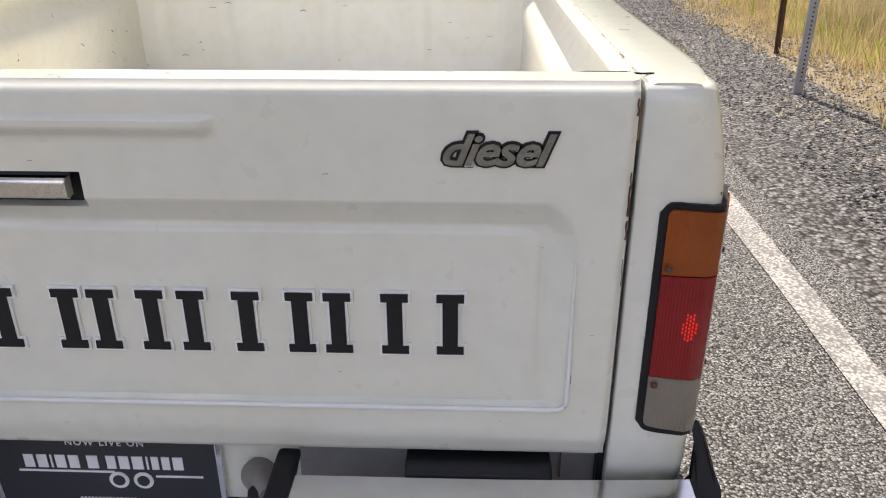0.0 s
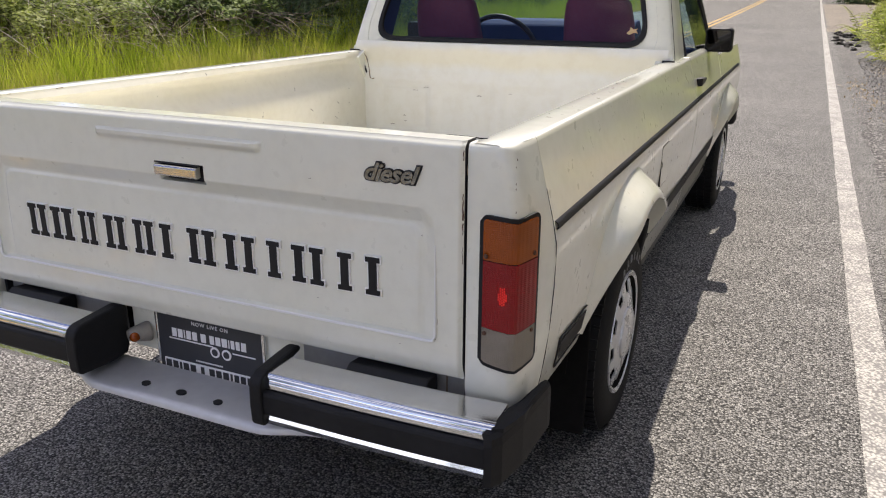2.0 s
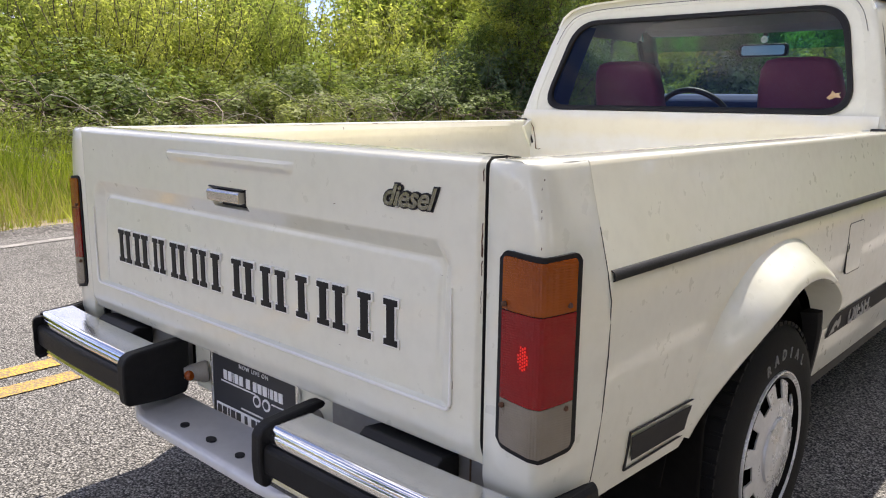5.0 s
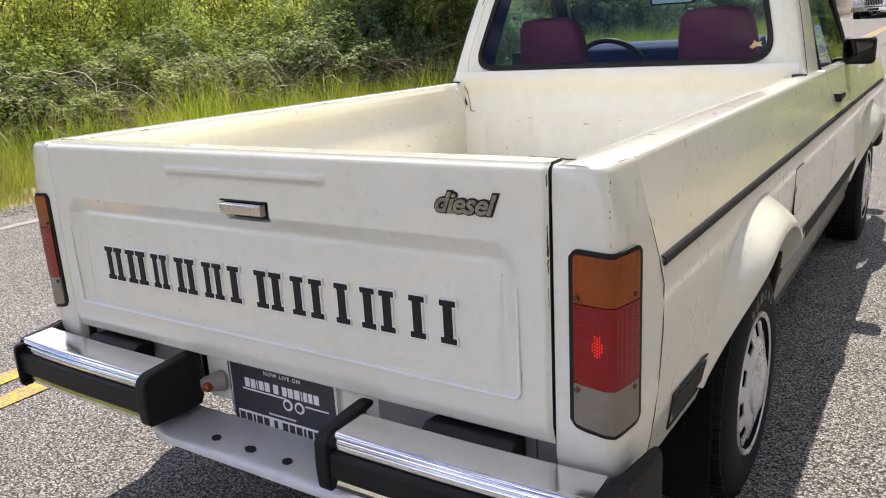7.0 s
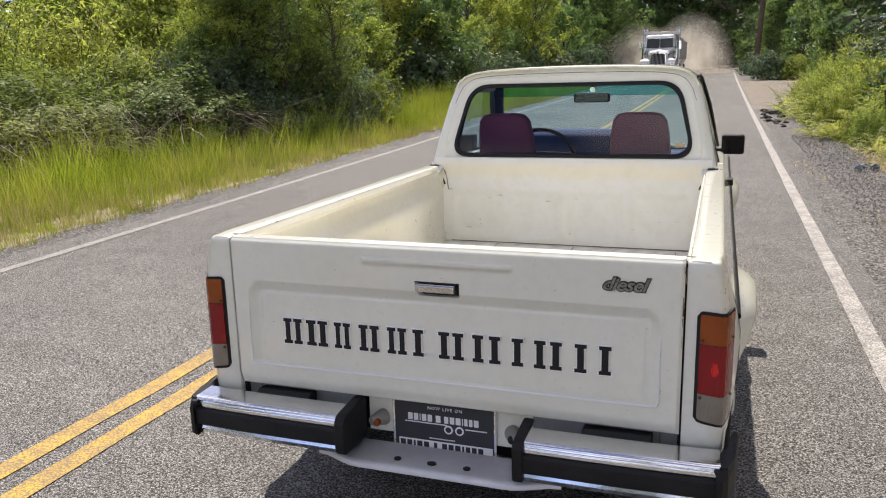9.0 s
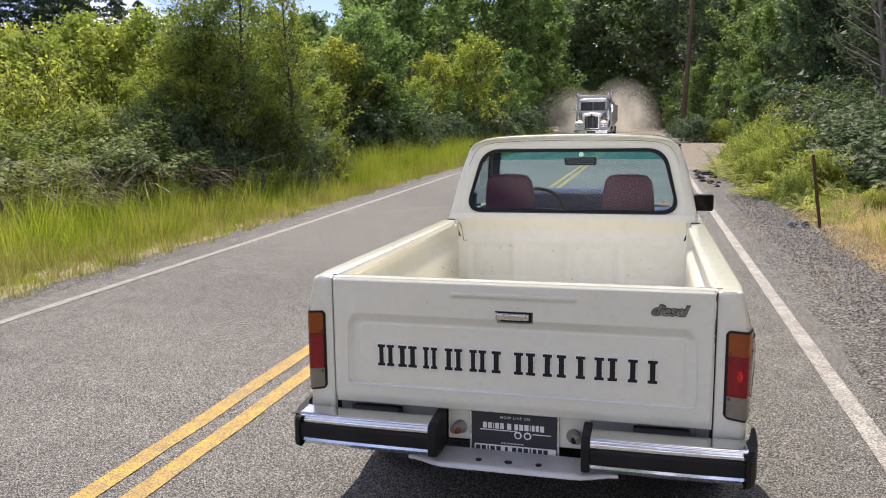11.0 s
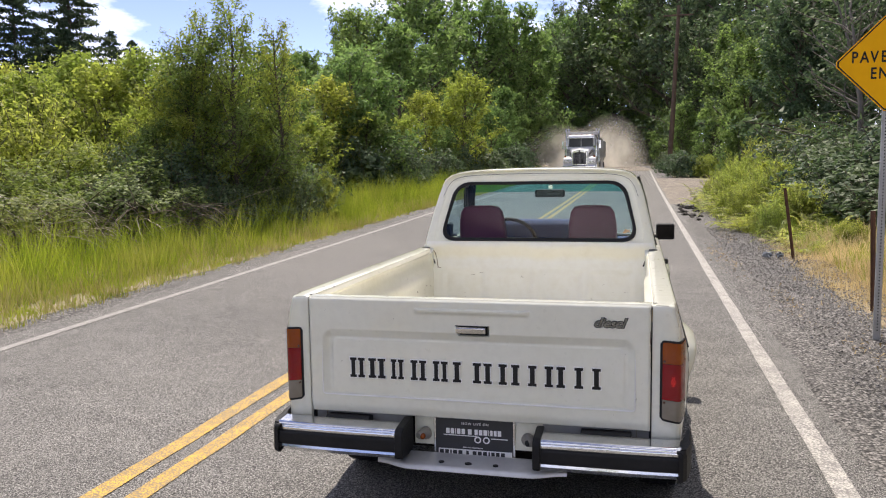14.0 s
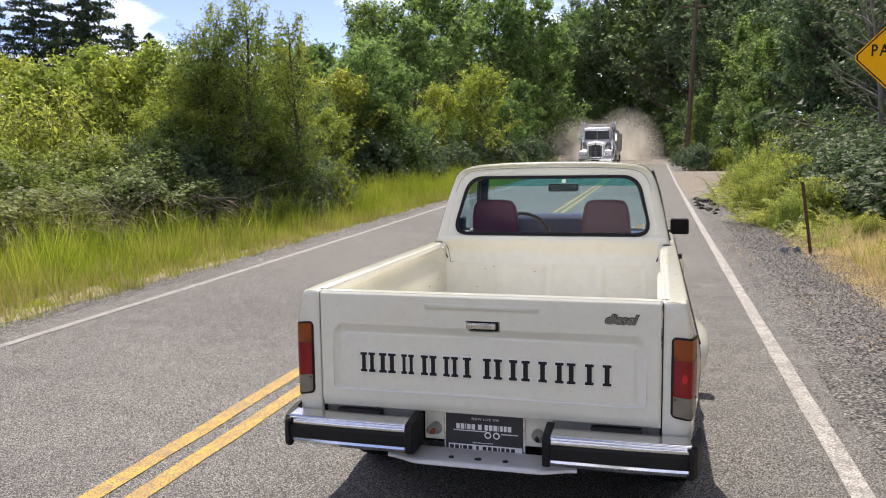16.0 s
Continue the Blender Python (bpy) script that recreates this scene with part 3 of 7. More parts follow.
def bed_wall():
    """Flange under the rail, an undercut, a rolled ledge that leans into the bed, then the lower wall."""
    flat = [(0.6572, 0.972), (0.655, 0.962), (0.655, 0.957), (0.654, 0.945), (0.653, 0.92), (0.652, 0.885), (0.650, 0.858), (0.648, 0.842), (0.646, 0.825), (0.646, 0.80), (0.648, 0.76), (0.648, 0.70), (0.645, 0.62), (0.636, 0.588)]
    full = [(0.6572, 0.972), (0.652, 0.960), (0.657, 0.954), (0.682, 0.946), (0.692, 0.928), (0.684, 0.895), (0.664, 0.862), (0.647, 0.845), (0.638, 0.828), (0.639, 0.80), (0.648, 0.76), (0.653, 0.70), (0.650, 0.62), (0.636, 0.588)]
    rings = []
    n = 46
    for k in range(n + 1):
        y = 0.02 + 1.842 * k / n
        w = smoothstep(0.015, 0.07, y) * (1 - smoothstep(1.66, 1.84, y))
        rings.append([(a[0] + (b[0] - a[0]) * w, y, a[1] + (b[1] - a[1]) * w) for a, b in zip(flat, full)])
    return bm_thicken(bm_loft(rings, False), 0.004)


both("bed_rail", bed_rail, PAINT, pickup)
both("bed_wall", bed_wall, BED_PAINT, pickup, "yellowed cream inner bed wall")


def wheel_well():
    rings = []
    for i in range(13):
        a = math.pi * i / 12
        c, s = math.cos(a), math.sin(a)
        ring = []
        for x, k in ((0.66, 1.0), (0.53, 1.0), (0.50, 0.98), (0.482, 0.93), (0.478, 0.85)):
            ring.append((x, 0.84 - 0.37 * k * c, 0.58 + 0.19 * k * s ** 0.8 if s > 1e-6 else 0.58))
        rings.append(ring)
    return bm_thicken(bm_loft(rings, False), 0.004)


both("wheel_well", wheel_well, BED_PAINT, pickup)

# ribbed floor
rings = []
for y in (0.022, 0.06, 0.5, 1.0, 1.5, 1.80, 1.855):
    ring = []
    flat = y < 0.05 or y > 1.83
    for k in range(-6, 7):
        c = k * 0.098
        for o, h in ((-0.0475, 0.0), (-0.0445, 0.004), (0.0445, 0.004), (0.0475, 0.0)):
            ring.append((c + o, y, 0.585 + (0 if flat else h)))
    rings.append(ring)
part("bed_floor", bm_thicken(bm_loft(rings, False), 0.006), FLOOR_PAINT, pickup, "ribbed pale bed floor, scuffed", True)

for k, y0, y1, w in ((-5, 1.02, 1.80, 0.0035), (-5, 0.2, 0.8, 0.002), (-4, 1.30, 1.84, 0.0028), (-3, 0.9, 1.5, 0.0018), (-1, 0.85, 1.35, 0.0024), (0, 0.75, 1.62, 0.0045), (0, 1.66, 1.84, 0.0025), (1, 0.95, 1.50, 0.0030), (2, 1.2, 1.8, 0.0016), (4, 0.8, 1.6, 0.0018), (5, 1.3, 1.82, 0.0026)):
    x = 0.098 * k + 0.049
    part("floor_groove", bm_prism([(x - w, y0), (x + w * 0.6, y0 + 0.02), (x + w, (y0 + y1) / 2), (x + w * 0.4, y1), (x - w * 0.5, y1 - 0.01), (x - w * 0.8, (y0 + y1) / 2 + 0.05)], "z", 0.584, 0.5868), RUST, pickup, "dark worn groove in the bed floor")

# headboard with pressed panels and a yellowed band
HEAD_PAINT, hn, hl, hb = node_tree("headboard_paint")
h_co = hn.new("ShaderNodeTexCoord")
h_sep = hn.new("ShaderNodeSeparateXYZ")
hl.new(h_co.outputs["Object"], h_sep.inputs["Vector"])
h_mix = mix_node(hn, hl, 0.06, h_sep.outputs["Z"], noise_node(hn, hl, 5.0, 5.0))
h_band = ramp_node(hn, hl, h_mix, [(0.60, (0.83, 0.825, 0.755)), (0.880, (0.83, 0.825, 0.755)), (0.915, (0.83, 0.79, 0.625)), (0.955, (0.83, 0.785, 0.62)), (0.985, (0.80, 0.79, 0.725))])
h_dirt = ramp_node(hn, hl, noise_node(hn, hl, 14.0, 6.0, 0.65), [(0.45, (1, 1, 1)), (0.85, (0.92, 0.90, 0.85))])
hl.new(mix_node(hn, hl, 1.0, h_band, h_dirt, "MULTIPLY"), hb.inputs["Base Color"])
hb.inputs["Roughness"].default_value = 0.42
nx, nz = 90, 26
rings = []
for j in range(nz + 1):
    z = 0.58 + (1.024 - 0.58) * j / nz
    ring = []
    for i in range(nx + 1):
        x = -0.685 + 1.37 * i / nx
        d = 0.0
        for c in (-0.45, -0.15, 0.15, 0.45):
            q = (1 - smoothstep(0.120, 0.129, abs(x - c))) * smoothstep(0.63, 0.645, z) * (1 - smoothstep(0.84, 0.855, z))
            d = max(d, 0.011 * q)
        ring.append((x, 1.861 + d + max(0.0, z - 1.0) * 0.33, z))
    rings.append(ring)
part("headboard", bm_thicken(bm_loft(rings, False), 0.004), HEAD_PAINT, pickup, "cream pressed front wall of the bed, yellowed along its top", True)
both("headboard_bracket", lambda: bm_prism([(1.800, 0.955), (1.860, 0.985), (1.868, 0.86), (1.860, 0.86)], "x", 0.640, 0.663), PAINT, pickup, "", False)
both("bed_seam", lambda: bm_tube([(0.712, 1.852, 0.984), (0.668, 1.853, 0.983), (0.655, 1.855, 0.95), (0.632, 1.857, 0.885)], 0.0048, 5), BLACK, pickup)


# ---- tailgate ----
def gate_depth(x, z):
    """How far the outer skin lies behind its rearmost plane."""
    d = 0.0
    ax = abs(x)
    # pressed panel, with rounded corners
    tx = min(1.0, max(0.0, (0.594 - ax) / 0.024))
    tz = min(1.0, max(0.0, (z - 0.5965) / 0.0075)) * min(1.0, max(0.0, (0.858 - z) / 0.031))
    cx, cz = max(0.0, ax - 0.535), max(0.0, z - 0.800)
    corner = 1 - smoothstep(0.034, 0.068, math.hypot(cx, cz)) if cx > 0 and cz > 0 else 1.0
    d += interp([(0.60, 0.0088), (0.70, 0.0113), (0.76, 0.0148), (0.83, 0.0187)], z) * min(tx * tz, corner)
    # the panel's middle comes forward again over a crisp step
    qx, qz = ax - 0.532, z - 0.7925
    rim = math.hypot(max(qx, 0.0), max(qz, 0.0)) + min(max(qx, qz), 0.0) - 0.030
    d -= 0.0042 * min(1.0, max(0.0, -rim / 0.0055)) * (0.35 + 0.65 * smoothstep(0.62, 0.78, z)) * min(1.0, max(0.0, (z - 0.604) / 0.02))
    # raised rib near the top
    rx = 1 - smoothstep(0.205, 0.222, ax)
    rz = smoothstep(0.924, 0.940, z) * (1 - smoothstep(0.9455, 0.9505, z))
    d -= 0.0105 * rx * rz
    # slot behind the latch
    d += 0.030 * (1 - smoothstep(0.054, 0.060, abs(x - 0.008))) * smoothstep(0.846, 0.850, z) * (1 - smoothstep(0.884, 0.888, z))
    # rounded sides, rounded top and turned-in foot
    d += 0.0075 * smoothstep(0.638, 0.649, ax) ** 2
    d += 0.011 * smoothstep(0.968, 0.984, z) ** 2
    d += 0.010 * (1 - smoothstep(0.525, 0.575, z)) ** 2
    return d


tailgate = part("tailgate", bmesh.new(), PAINT, pickup)
xs_g = sorted(set([round(-0.649 + 1.298 * i / 130, 5) for i in range(131)] + [round(s * v, 5) for s in (-1, 1) for v in (0.052, 0.055, 0.058, 0.205, 0.2135, 0.222, 0.552, 0.556, 0.559, 0.562, 0.565, 0.5698, 0.572, 0.582, 0.592, 0.5942, 0.597, 0.6005, 0.604, 0.638, 0.6415, 0.6445, 0.647)]))
zs_g = sorted(set([round(0.527 + 0.457 * j / 70, 5) for j in range(71)] + [0.593, 0.595, 0.5965, 0.598, 0.600, 0.602, 0.604, 0.6065, 0.814, 0.817, 0.8195, 0.8225, 0.824, 0.827, 0.828, 0.858, 0.862, 0.846, 0.848, 0.85, 0.884, 0.886, 0.888, 0.928, 0.932, 0.936, 0.940, 0.9455, 0.947, 0.9485, 0.9505, 0.968, 0.972, 0.975, 0.978, 0.981]))
rings = [[(x, -0.033 + gate_depth(x, z), z) for x in xs_g] for z in zs_g]
rings.append([(x, 0.022, 0.984) for x in xs_g])
rings.append([(x, 0.026, 0.976) for x in xs_g])
rings.append([(x, 0.026, 0.60) for x in xs_g])
rings.append([(x, 0.018, 0.535) for x in xs_g])
rings.append([(x, -0.018, 0.524) for x in xs_g])
rings.append(rings[0])
bm = bm_loft(rings, False)
bmesh.ops.remove_doubles(bm, verts=bm.verts, dist=1e-6)
# black end faces: the shade in the narrow side gap is put into the colour
for x in (xs_g[0], xs_g[-1]):
    bm.faces.ensure_lookup_table()
    end = bm.faces.new([bm.verts.new((x, -0.033 + gate_depth(x, z), z)) for z in zs_g] + [bm.verts.new((x, y, z)) for y, z in ((0.022, 0.984), (0.026, 0.976), (0.026, 0.60), (0.018, 0.535), (-0.018, 0.524))])
    end.material_index = 1
bmesh.ops.recalc_face_normals(bm, faces=bm.faces)
me = mesh_ob("tailgate", bm, PAINT, True)
me.materials.append(BLACK)
tailgate.data = me
tagged(tailgate, "cream white pressed tailgate with black raised characters")
part("gap_filler", bm_box(-0.648, 0.648, 0.0, 0.016, 0.521, 0.545), BLACK, pickup, "dark gap below the tailgate")
both("tailgate_gap", lambda: bm_box(0.6455, 0.660, -0.004, 0.03, 0.45, 0.970), BLACK, pickup, "", False)

# paler than the panel: the foot's sky highlight is put into its colour
bead = [(-0.5965, 0.790)]
for k in range(7):
    a = radians(180 + 15 * k)
    bead.append((-0.5845 + 0.012 * math.cos(a), 0.6105 + 0.012 * math.sin(a)))
bead += [(-x, z) for x, z in reversed(bead)]
part("panel_bead", bm_tube([(x, -0.0352, z) for x, z in bead], [0.0010] + [0.0031] * (len(bead) - 2) + [0.0010], 8), CREAM_EDGE, tailgate, "pale bead round the pressed panel's foot, its highlight put into the colour", True)

# black raised shapes across the tailgate: plain bars with feet, on pale raised edges
for x0, x1 in ((-0.484, -0.424), (-0.408, -0.340), (-0.317, -0.266), (-0.238, -0.176), (-0.150, -0.092), (-0.072, 0.036), (0.046, 0.134), (0.150, 0.244), (0.274, 0.348), (0.382, 0.476)):
    z0, z1, yb = 0.669, 0.746, -0.0195

    foot = min(0.0155, (x1 - x0 - 0.007) / 4)

    def foot_bar(xc, grow, ya, yb_):
        w, f = foot * 0.56 + grow, foot + grow
        o = [(-f, z0 - grow), (f, z0 - grow), (f, z0 + 0.010 + grow), (w, z0 + 0.010 + grow), (w, z1 - 0.010 - grow), (f, z1 - 0.010 - grow), (f, z1 + grow), (-f, z1 + grow), (-f, z1 - 0.010 - grow), (-w, z1 - 0.010 - grow), (-w, z0 + 0.010 + grow), (-f, z0 + 0.010 + grow)]
        return bm_prism([(xc + x, z) for x, z in o], "y", ya, yb_)

    for xc in (x0 + foot, x1 - foot):
        mark = part("raised_bar", foot_bar(xc, 0.0, -0.0300, -0.018), BLACK, tailgate, "black painted raised bar with feet")
        part("pale_edge", foot_bar(xc, 0.003, -0.0280, -0.0175), CREAM_EDGE, mark, "pale raised edge")

# chrome latch
LATCH = surface("worn_chrome", (0.74, 0.72, 0.68), (0.62, 0.60, 0.56), 5.0, 0.10, 1.0, rough2=0.16)
latch = part("tailgate_latch", bm_prism([(-0.0405, 0.8600), (-0.0412, 0.8620), (-0.0425, 0.8775), (-0.0400, 0.8815), (-0.0365, 0.8828), (-0.026, 0.883), (-0.026, 0.860), (-0.036, 0.8585)], "x", -0.056, 0.056, 0.0012), LATCH, tailgate, "chrome lift latch", False)
part("latch_surround", bm_prism([(-0.036, 0.885), (-0.031, 0.890), (-0.010, 0.890), (-0.008, 0.848), (-0.012, 0.848), (-0.014, 0.884)], "x", -0.060, 0.060), BLACK, tailgate, "black latch recess")

emblem = text_part("emblem", "diesel", 0.050, pose(0.503, -0.034, 0.9145, 90) @ Matrix.Diagonal((1.03, 0.93, 1, 1)), PEWTER, tailgate, "pewter script badge reading diesel", extrude=0.003, offset=0.0012, shear=0.35, spacing=0.93)
text_part("emblem_backing", "diesel", 0.050, pose(0.503, -0.033, 0.9145, 90) @ Matrix.Diagonal((1.03, 0.93, 1, 1)), BLACK, tailgate, "black edge of the badge", extrude=0.002, offset=0.0038, shear=0.35, spacing=0.93)


# ---- tail lamps: wrap-round lens in three colours on a black frame ----
LAMP_PLAN = [(0.684, -0.030), (0.71, -0.0305), (0.738, -0.0285), (0.7505, -0.0205), (0.757, -0.004), (0.7695, 0.040)]


def lamp_band(z0, z1, grow=0.0, tip0=0.0, tip1=0.0, edge=0.0, round0=0.0, round1=0.0):
    """A strip of lens between two heights, its middle drawn up or down, its corners rounded."""
    rings = []
    pts = [Vector(p) for p in LAMP_PLAN]
    fine = []
    for a, b in zip(pts, pts[1:]):
        fine += [a.lerp(b, k / 3) for k in range(3)]
    fine.append(pts[-1])
    if grow > 0:
        fine[0] = fine[0] + Vector((0.004, 0))
        fine[-1] = fine[-1].lerp(fine[-3], 0.30)
    first, last = fine[0].copy(), fine[-1].copy()
    fine[1:1] = [first.lerp(fine[1], k) for k in (0.12, 0.35, 0.7)]
    fine[-1:-1] = [fine[-2].lerp(last, k) for k in (0.4, 0.7, 0.9)]
    run = [0.0]
    for a, b in zip(fine, fine[1:]):
        run.append(run[-1] + (b - a).length)
    whole = run[-1]

    def cut(d, r):
        return 0.0 if r == 0 or d >= r else r - math.sqrt(max(0.0, r * r - (r - d) ** 2))

    m = len(fine) - 1
    for j in range(5):
        ring = []
        for i, p in enumerate(fine):
            t = run[i] / whole
            d = min(run[i], whole - run[i])
            peak = 1 - abs(t - 0.55) / 0.55
            lo = z0 + tip0 * max(0, peak) + cut(d, round0)
            hi = z1 + tip1 * max(0, peak) - cut(d, round1)
            z = lo * (1 - j / 4) + hi * j / 4
            out = Vector((0.35 + 0.6 * smoothstep(0.5, 1, t), -1 + 0.9 * smoothstep(0.5, 1, t))).normalized()
            q = p + out * grow
            if i == 0:
                q.x -= edge
            if i == m:
                q.y += edge
            ring.append((q.x, q.y, z))
        rings.append(ring)
    return bm_thicken(bm_loft(rings, False), 0.0045)


for s in (1, -1):
    def sided(bm):
        return mirrored(bm) if s < 0 else bm
    lamp = part("tail_lamp", sided(lamp_band(0.5695, 0.860, 0.0, -0.0125, -0.006, 0.003, 0.013, 0.013)), RUBBER, pickup, "tail lamp with black rubber frame", True)
    if s > 0:
        lamp_right = lamp
    part("amber_lens", sided(lamp_band(0.777, 0.853, 0.003, -0.004, -0.006, 0, 0, 0.008)), AMBER, lamp, "amber indicator lens", True)
    part("red_lens", sided(lamp_band(0.6475, 0.7755, 0.0035, -0.008, -0.004)), RED, lamp, "deep red brake lens", True)
    part("clear_lens", sided(lamp_band(0.5775, 0.6465, 0.003, -0.0125, -0.008, 0, 0.008, 0)), CLEAR, lamp, "dull clear reversing lens", True)
    for x, y, z in ((0.6955, -0.0365, 0.785), (0.7665, 0.020, 0.785), (0.6955, -0.0365, 0.637), (0.7665, 0.020, 0.635)):
        b = bmesh.new()
        bmesh.ops.create_icosphere(b, subdivisions=1, radius=0.0048, matrix=Matrix.Translation((x * s, y, z)))
        part("screw", b, RUST, lamp)


# ---- side trim ----
def side_strip(y0, y1, z0, z1, out=0.0055, slant=0.0):
    """A moulding that follows the body side."""
    rings = []
    n = max(2, round((y1 - y0) / 0.08))
    for k in range(n + 1):
        y = y0 + (y1 - y0) * k / n
        ring = []
        for z, o in ((z0, 0.0005), (z0 + (z1 - z0) * 0.15, out), ((z0 + z1) / 2, out * 1.15), (z0 + (z1 - z0) * 0.85, out), (z1, 0.0005)):
            ring.append((interp(SECTION, z) + o, y + slant * (z - z0), z))
        rings.append(ring)
    return bm_thicken(bm_loft(rings, False), 0.002)


both("side_moulding", lambda: side_strip(0.108, 2.090, 0.8055, 0.8225), RUBBER, pickup, "black rubber side moulding")
for d in range(2):
    s = (1, -1)[d]
    b = side_strip(2.108, 3.062, 0.8055, 0.8225)
    part("side_moulding", mirrored(b) if s < 0 else b, RUBBER, doors[d], "black rubber side moulding", True)
both("side_moulding", lambda: side_strip(3.078, 4.05, 0.8055, 0.8225), RUBBER, pickup, "black rubber side moulding")


def decal(points, off):
    b = bmesh.new()
    b.faces.new([b.verts.new((interp(SECTION, z) + off, y, z)) for y, z in points])
    return bm_thicken(b, 0.0006)


both("stripe_decal", lambda: decal([(0.222, 0.484), (0.428, 0.474), (0.470, 0.5195), (0.206, 0.5325)], 0.0035), STRIPE, pickup, "dark grey striped side decal", False)


def decal_edge():
    pts = [(0.208, 0.470), (0.440, 0.461), (0.498, 0.529), (0.200, 0.542)]
    return bm_tube([(interp(SECTION, z) + 0.002, y, z) for y, z in pts + pts[:1]], 0.0024, 4, cap=False)


both("decal_edge", decal_edge, STRIPE, pickup)
both("sill_stripe", lambda: bm_thicken(bm_loft([[(interp(SECTION, z) + 0.003, y, z) for z in (0.456, 0.485, 0.518)] for y in (1.26, 1.6, 2.09)], False), 0.001), STRIPE, pickup, "dark grey lower side stripe", True)
for d in range(2):
    b = bm_thicken(bm_loft([[(interp(SECTION, z) + 0.003, y, z) for z in (0.456, 0.485, 0.518)] for y in (2.11, 2.6, 3.06)], False), 0.001)
    part("sill_stripe", mirrored(b) if d else b, STRIPE, doors[d], "dark grey lower side stripe", True)
PRINT = surface("grey_print", (0.40, 0.385, 0.36), (0.30, 0.29, 0.275), 12.0, 0.6)
part("stripe_emblem", decal([(1.278, 0.462), (1.322, 0.465), (1.310, 0.478), (1.332, 0.482), (1.350, 0.468), (1.358, 0.484), (1.346, 0.502), (1.338, 0.508), (1.326, 0.494), (1.306, 0.500), (1.290, 0.482)], 0.0045), PRINT, pickup, "pale worn graphic at the end of the stripe")
text_part("stripe_lettering", "DIESEL", 0.068, pose(0.7690, 1.530, 0.486, 88, 0, 90) @ Matrix.Diagonal((1.14, 1, 1, 1)), PRINT, pickup, "pale outlined word on the lower stripe", extrude=0.0012, offset=0.0006, shear=0.25)
both("sill", lambda: bm_box(0.68, 0.735, 1.23, 3.10, 0.315, 0.347, 0.006), BLACK, pickup, "black painted sill", False)


# ---- wheel arch flares ----
def flare(cy, cz, r0, r1, out, a0, a1, back=1.0):
    """A wheel-arch lip that stands out most over the wheel and dies away towards its ends."""
    rings = []
    n = 40
    for k in range(n + 1):
        deg = a0 + (a1 - a0) * k / n
        a = radians(deg)
        g = smoothstep(a0 - 14, a0 + 24, deg) * (1 - 0.92 * smoothstep(112, a1 + 4, deg))
        rr = r0 + (r1 - r0) * (0.45 + 0.55 * smoothstep(a0, a0 + 50, deg)) * (1 + 0.22 * smoothstep(95, 125, deg) - 0.30 * smoothstep(130, a1, deg))
        ring = []
        for t, h in ((0.0, -0.012), (0.02, 0.050), (0.07, 0.063), (0.16, 0.065), (0.34, 0.057), (0.62, 0.033), (0.86, 0.008), (1.0, -0.0005)):
            r = r0 + (rr - r0) * t
            y, z = cy + r * math.cos(a) * (back if deg > 90 else 1.0), cz + r * math.sin(a)
            ring.append((interp(SECTION, z) + (h * out / 0.065 * g if h > 0 else h), y, z))
        rings.append(ring)
    return bm_thicken(bm_loft(rings, False), 0.004)


both("wheel_flare", lambda: flare(0.80, 0.29, 0.408, 0.492, 0.068, 33, 158, 0.905), PAINT, pickup)
both("wheel_flare", lambda: flare(3.46, 0.30, 0.370, 0.460, 0.060, 30, 165), PAINT, pickup)


# black rubber edge at the front foot of the rear arches
def arch_foot():
    rings = []
    for k in range(13):
        deg = 4 + 40 * k / 12
        a = radians(deg)
        ring = []
        for rr, h in ((0.392, -0.02), (0.396, 0.006), (0.401, 0.011), (0.413, 0.011), (0.418, 0.006), (0.419, -0.003)):
            y, z = 0.80 + rr * math.cos(a), 0.29 + rr * math.sin(a)
            ring.append((interp(SECTION, z) + h * (0.6 + 0.9 * k / 12), y, z))
        rings.append(ring)
    return bm_loft(rings, True, True)


both("arch_edge", arch_foot, RUBBER, pickup, "black rubber edge of the wheel arch", False)


# inner arches, black
def liner(cy, cz, r):
    return bm_loft([[(x, cy + r * math.cos(a), cz + r * math.sin(a)) for a in (radians(13 + 154 * k / 16) for k in range(17))] for x in (0.50, 0.742)], False)


both("arch_liner", lambda: bm_thicken(liner(0.80, 0.27, 0.425), 0.004), DARK, pickup)
both("arch_liner", lambda: bm_thicken(liner(3.46, 0.28, 0.385), 0.004), DARK, pickup)
both("mudflap", lambda: bm_box(0.565, 0.768, 0.498, 0.511, 0.14, 0.52, 0.004), DARK, pickup, "black rubber mudflap", False)

# fuel flap
fuel = part("fuel_flap", bm_prism(rounded(1.275, 1.405, 0.632, 0.762, 0.014), "x", 0.780, 0.7872, 0.001), PAINT, pickup)
part("flap_gap", bm_prism(rounded(1.273, 1.407, 0.630, 0.764, 0.016), "x", 0.776, 0.7866), BLACK, fuel, "dark gap round the flap")
part("flap_catch", bm_prism([(1.279, 0.690), (1.287, 0.699), (1.285, 0.712), (1.277, 0.705)], "x", 0.7865, 0.7882), BLACK, fuel, "small dark finger catch")
both("door_seam", lambda: bm_loft([[(interp(SECTION, z) - 0.003, y, z) for z in ZROWS] for y in (2.09, 2.11)], False), BLACK, pickup)


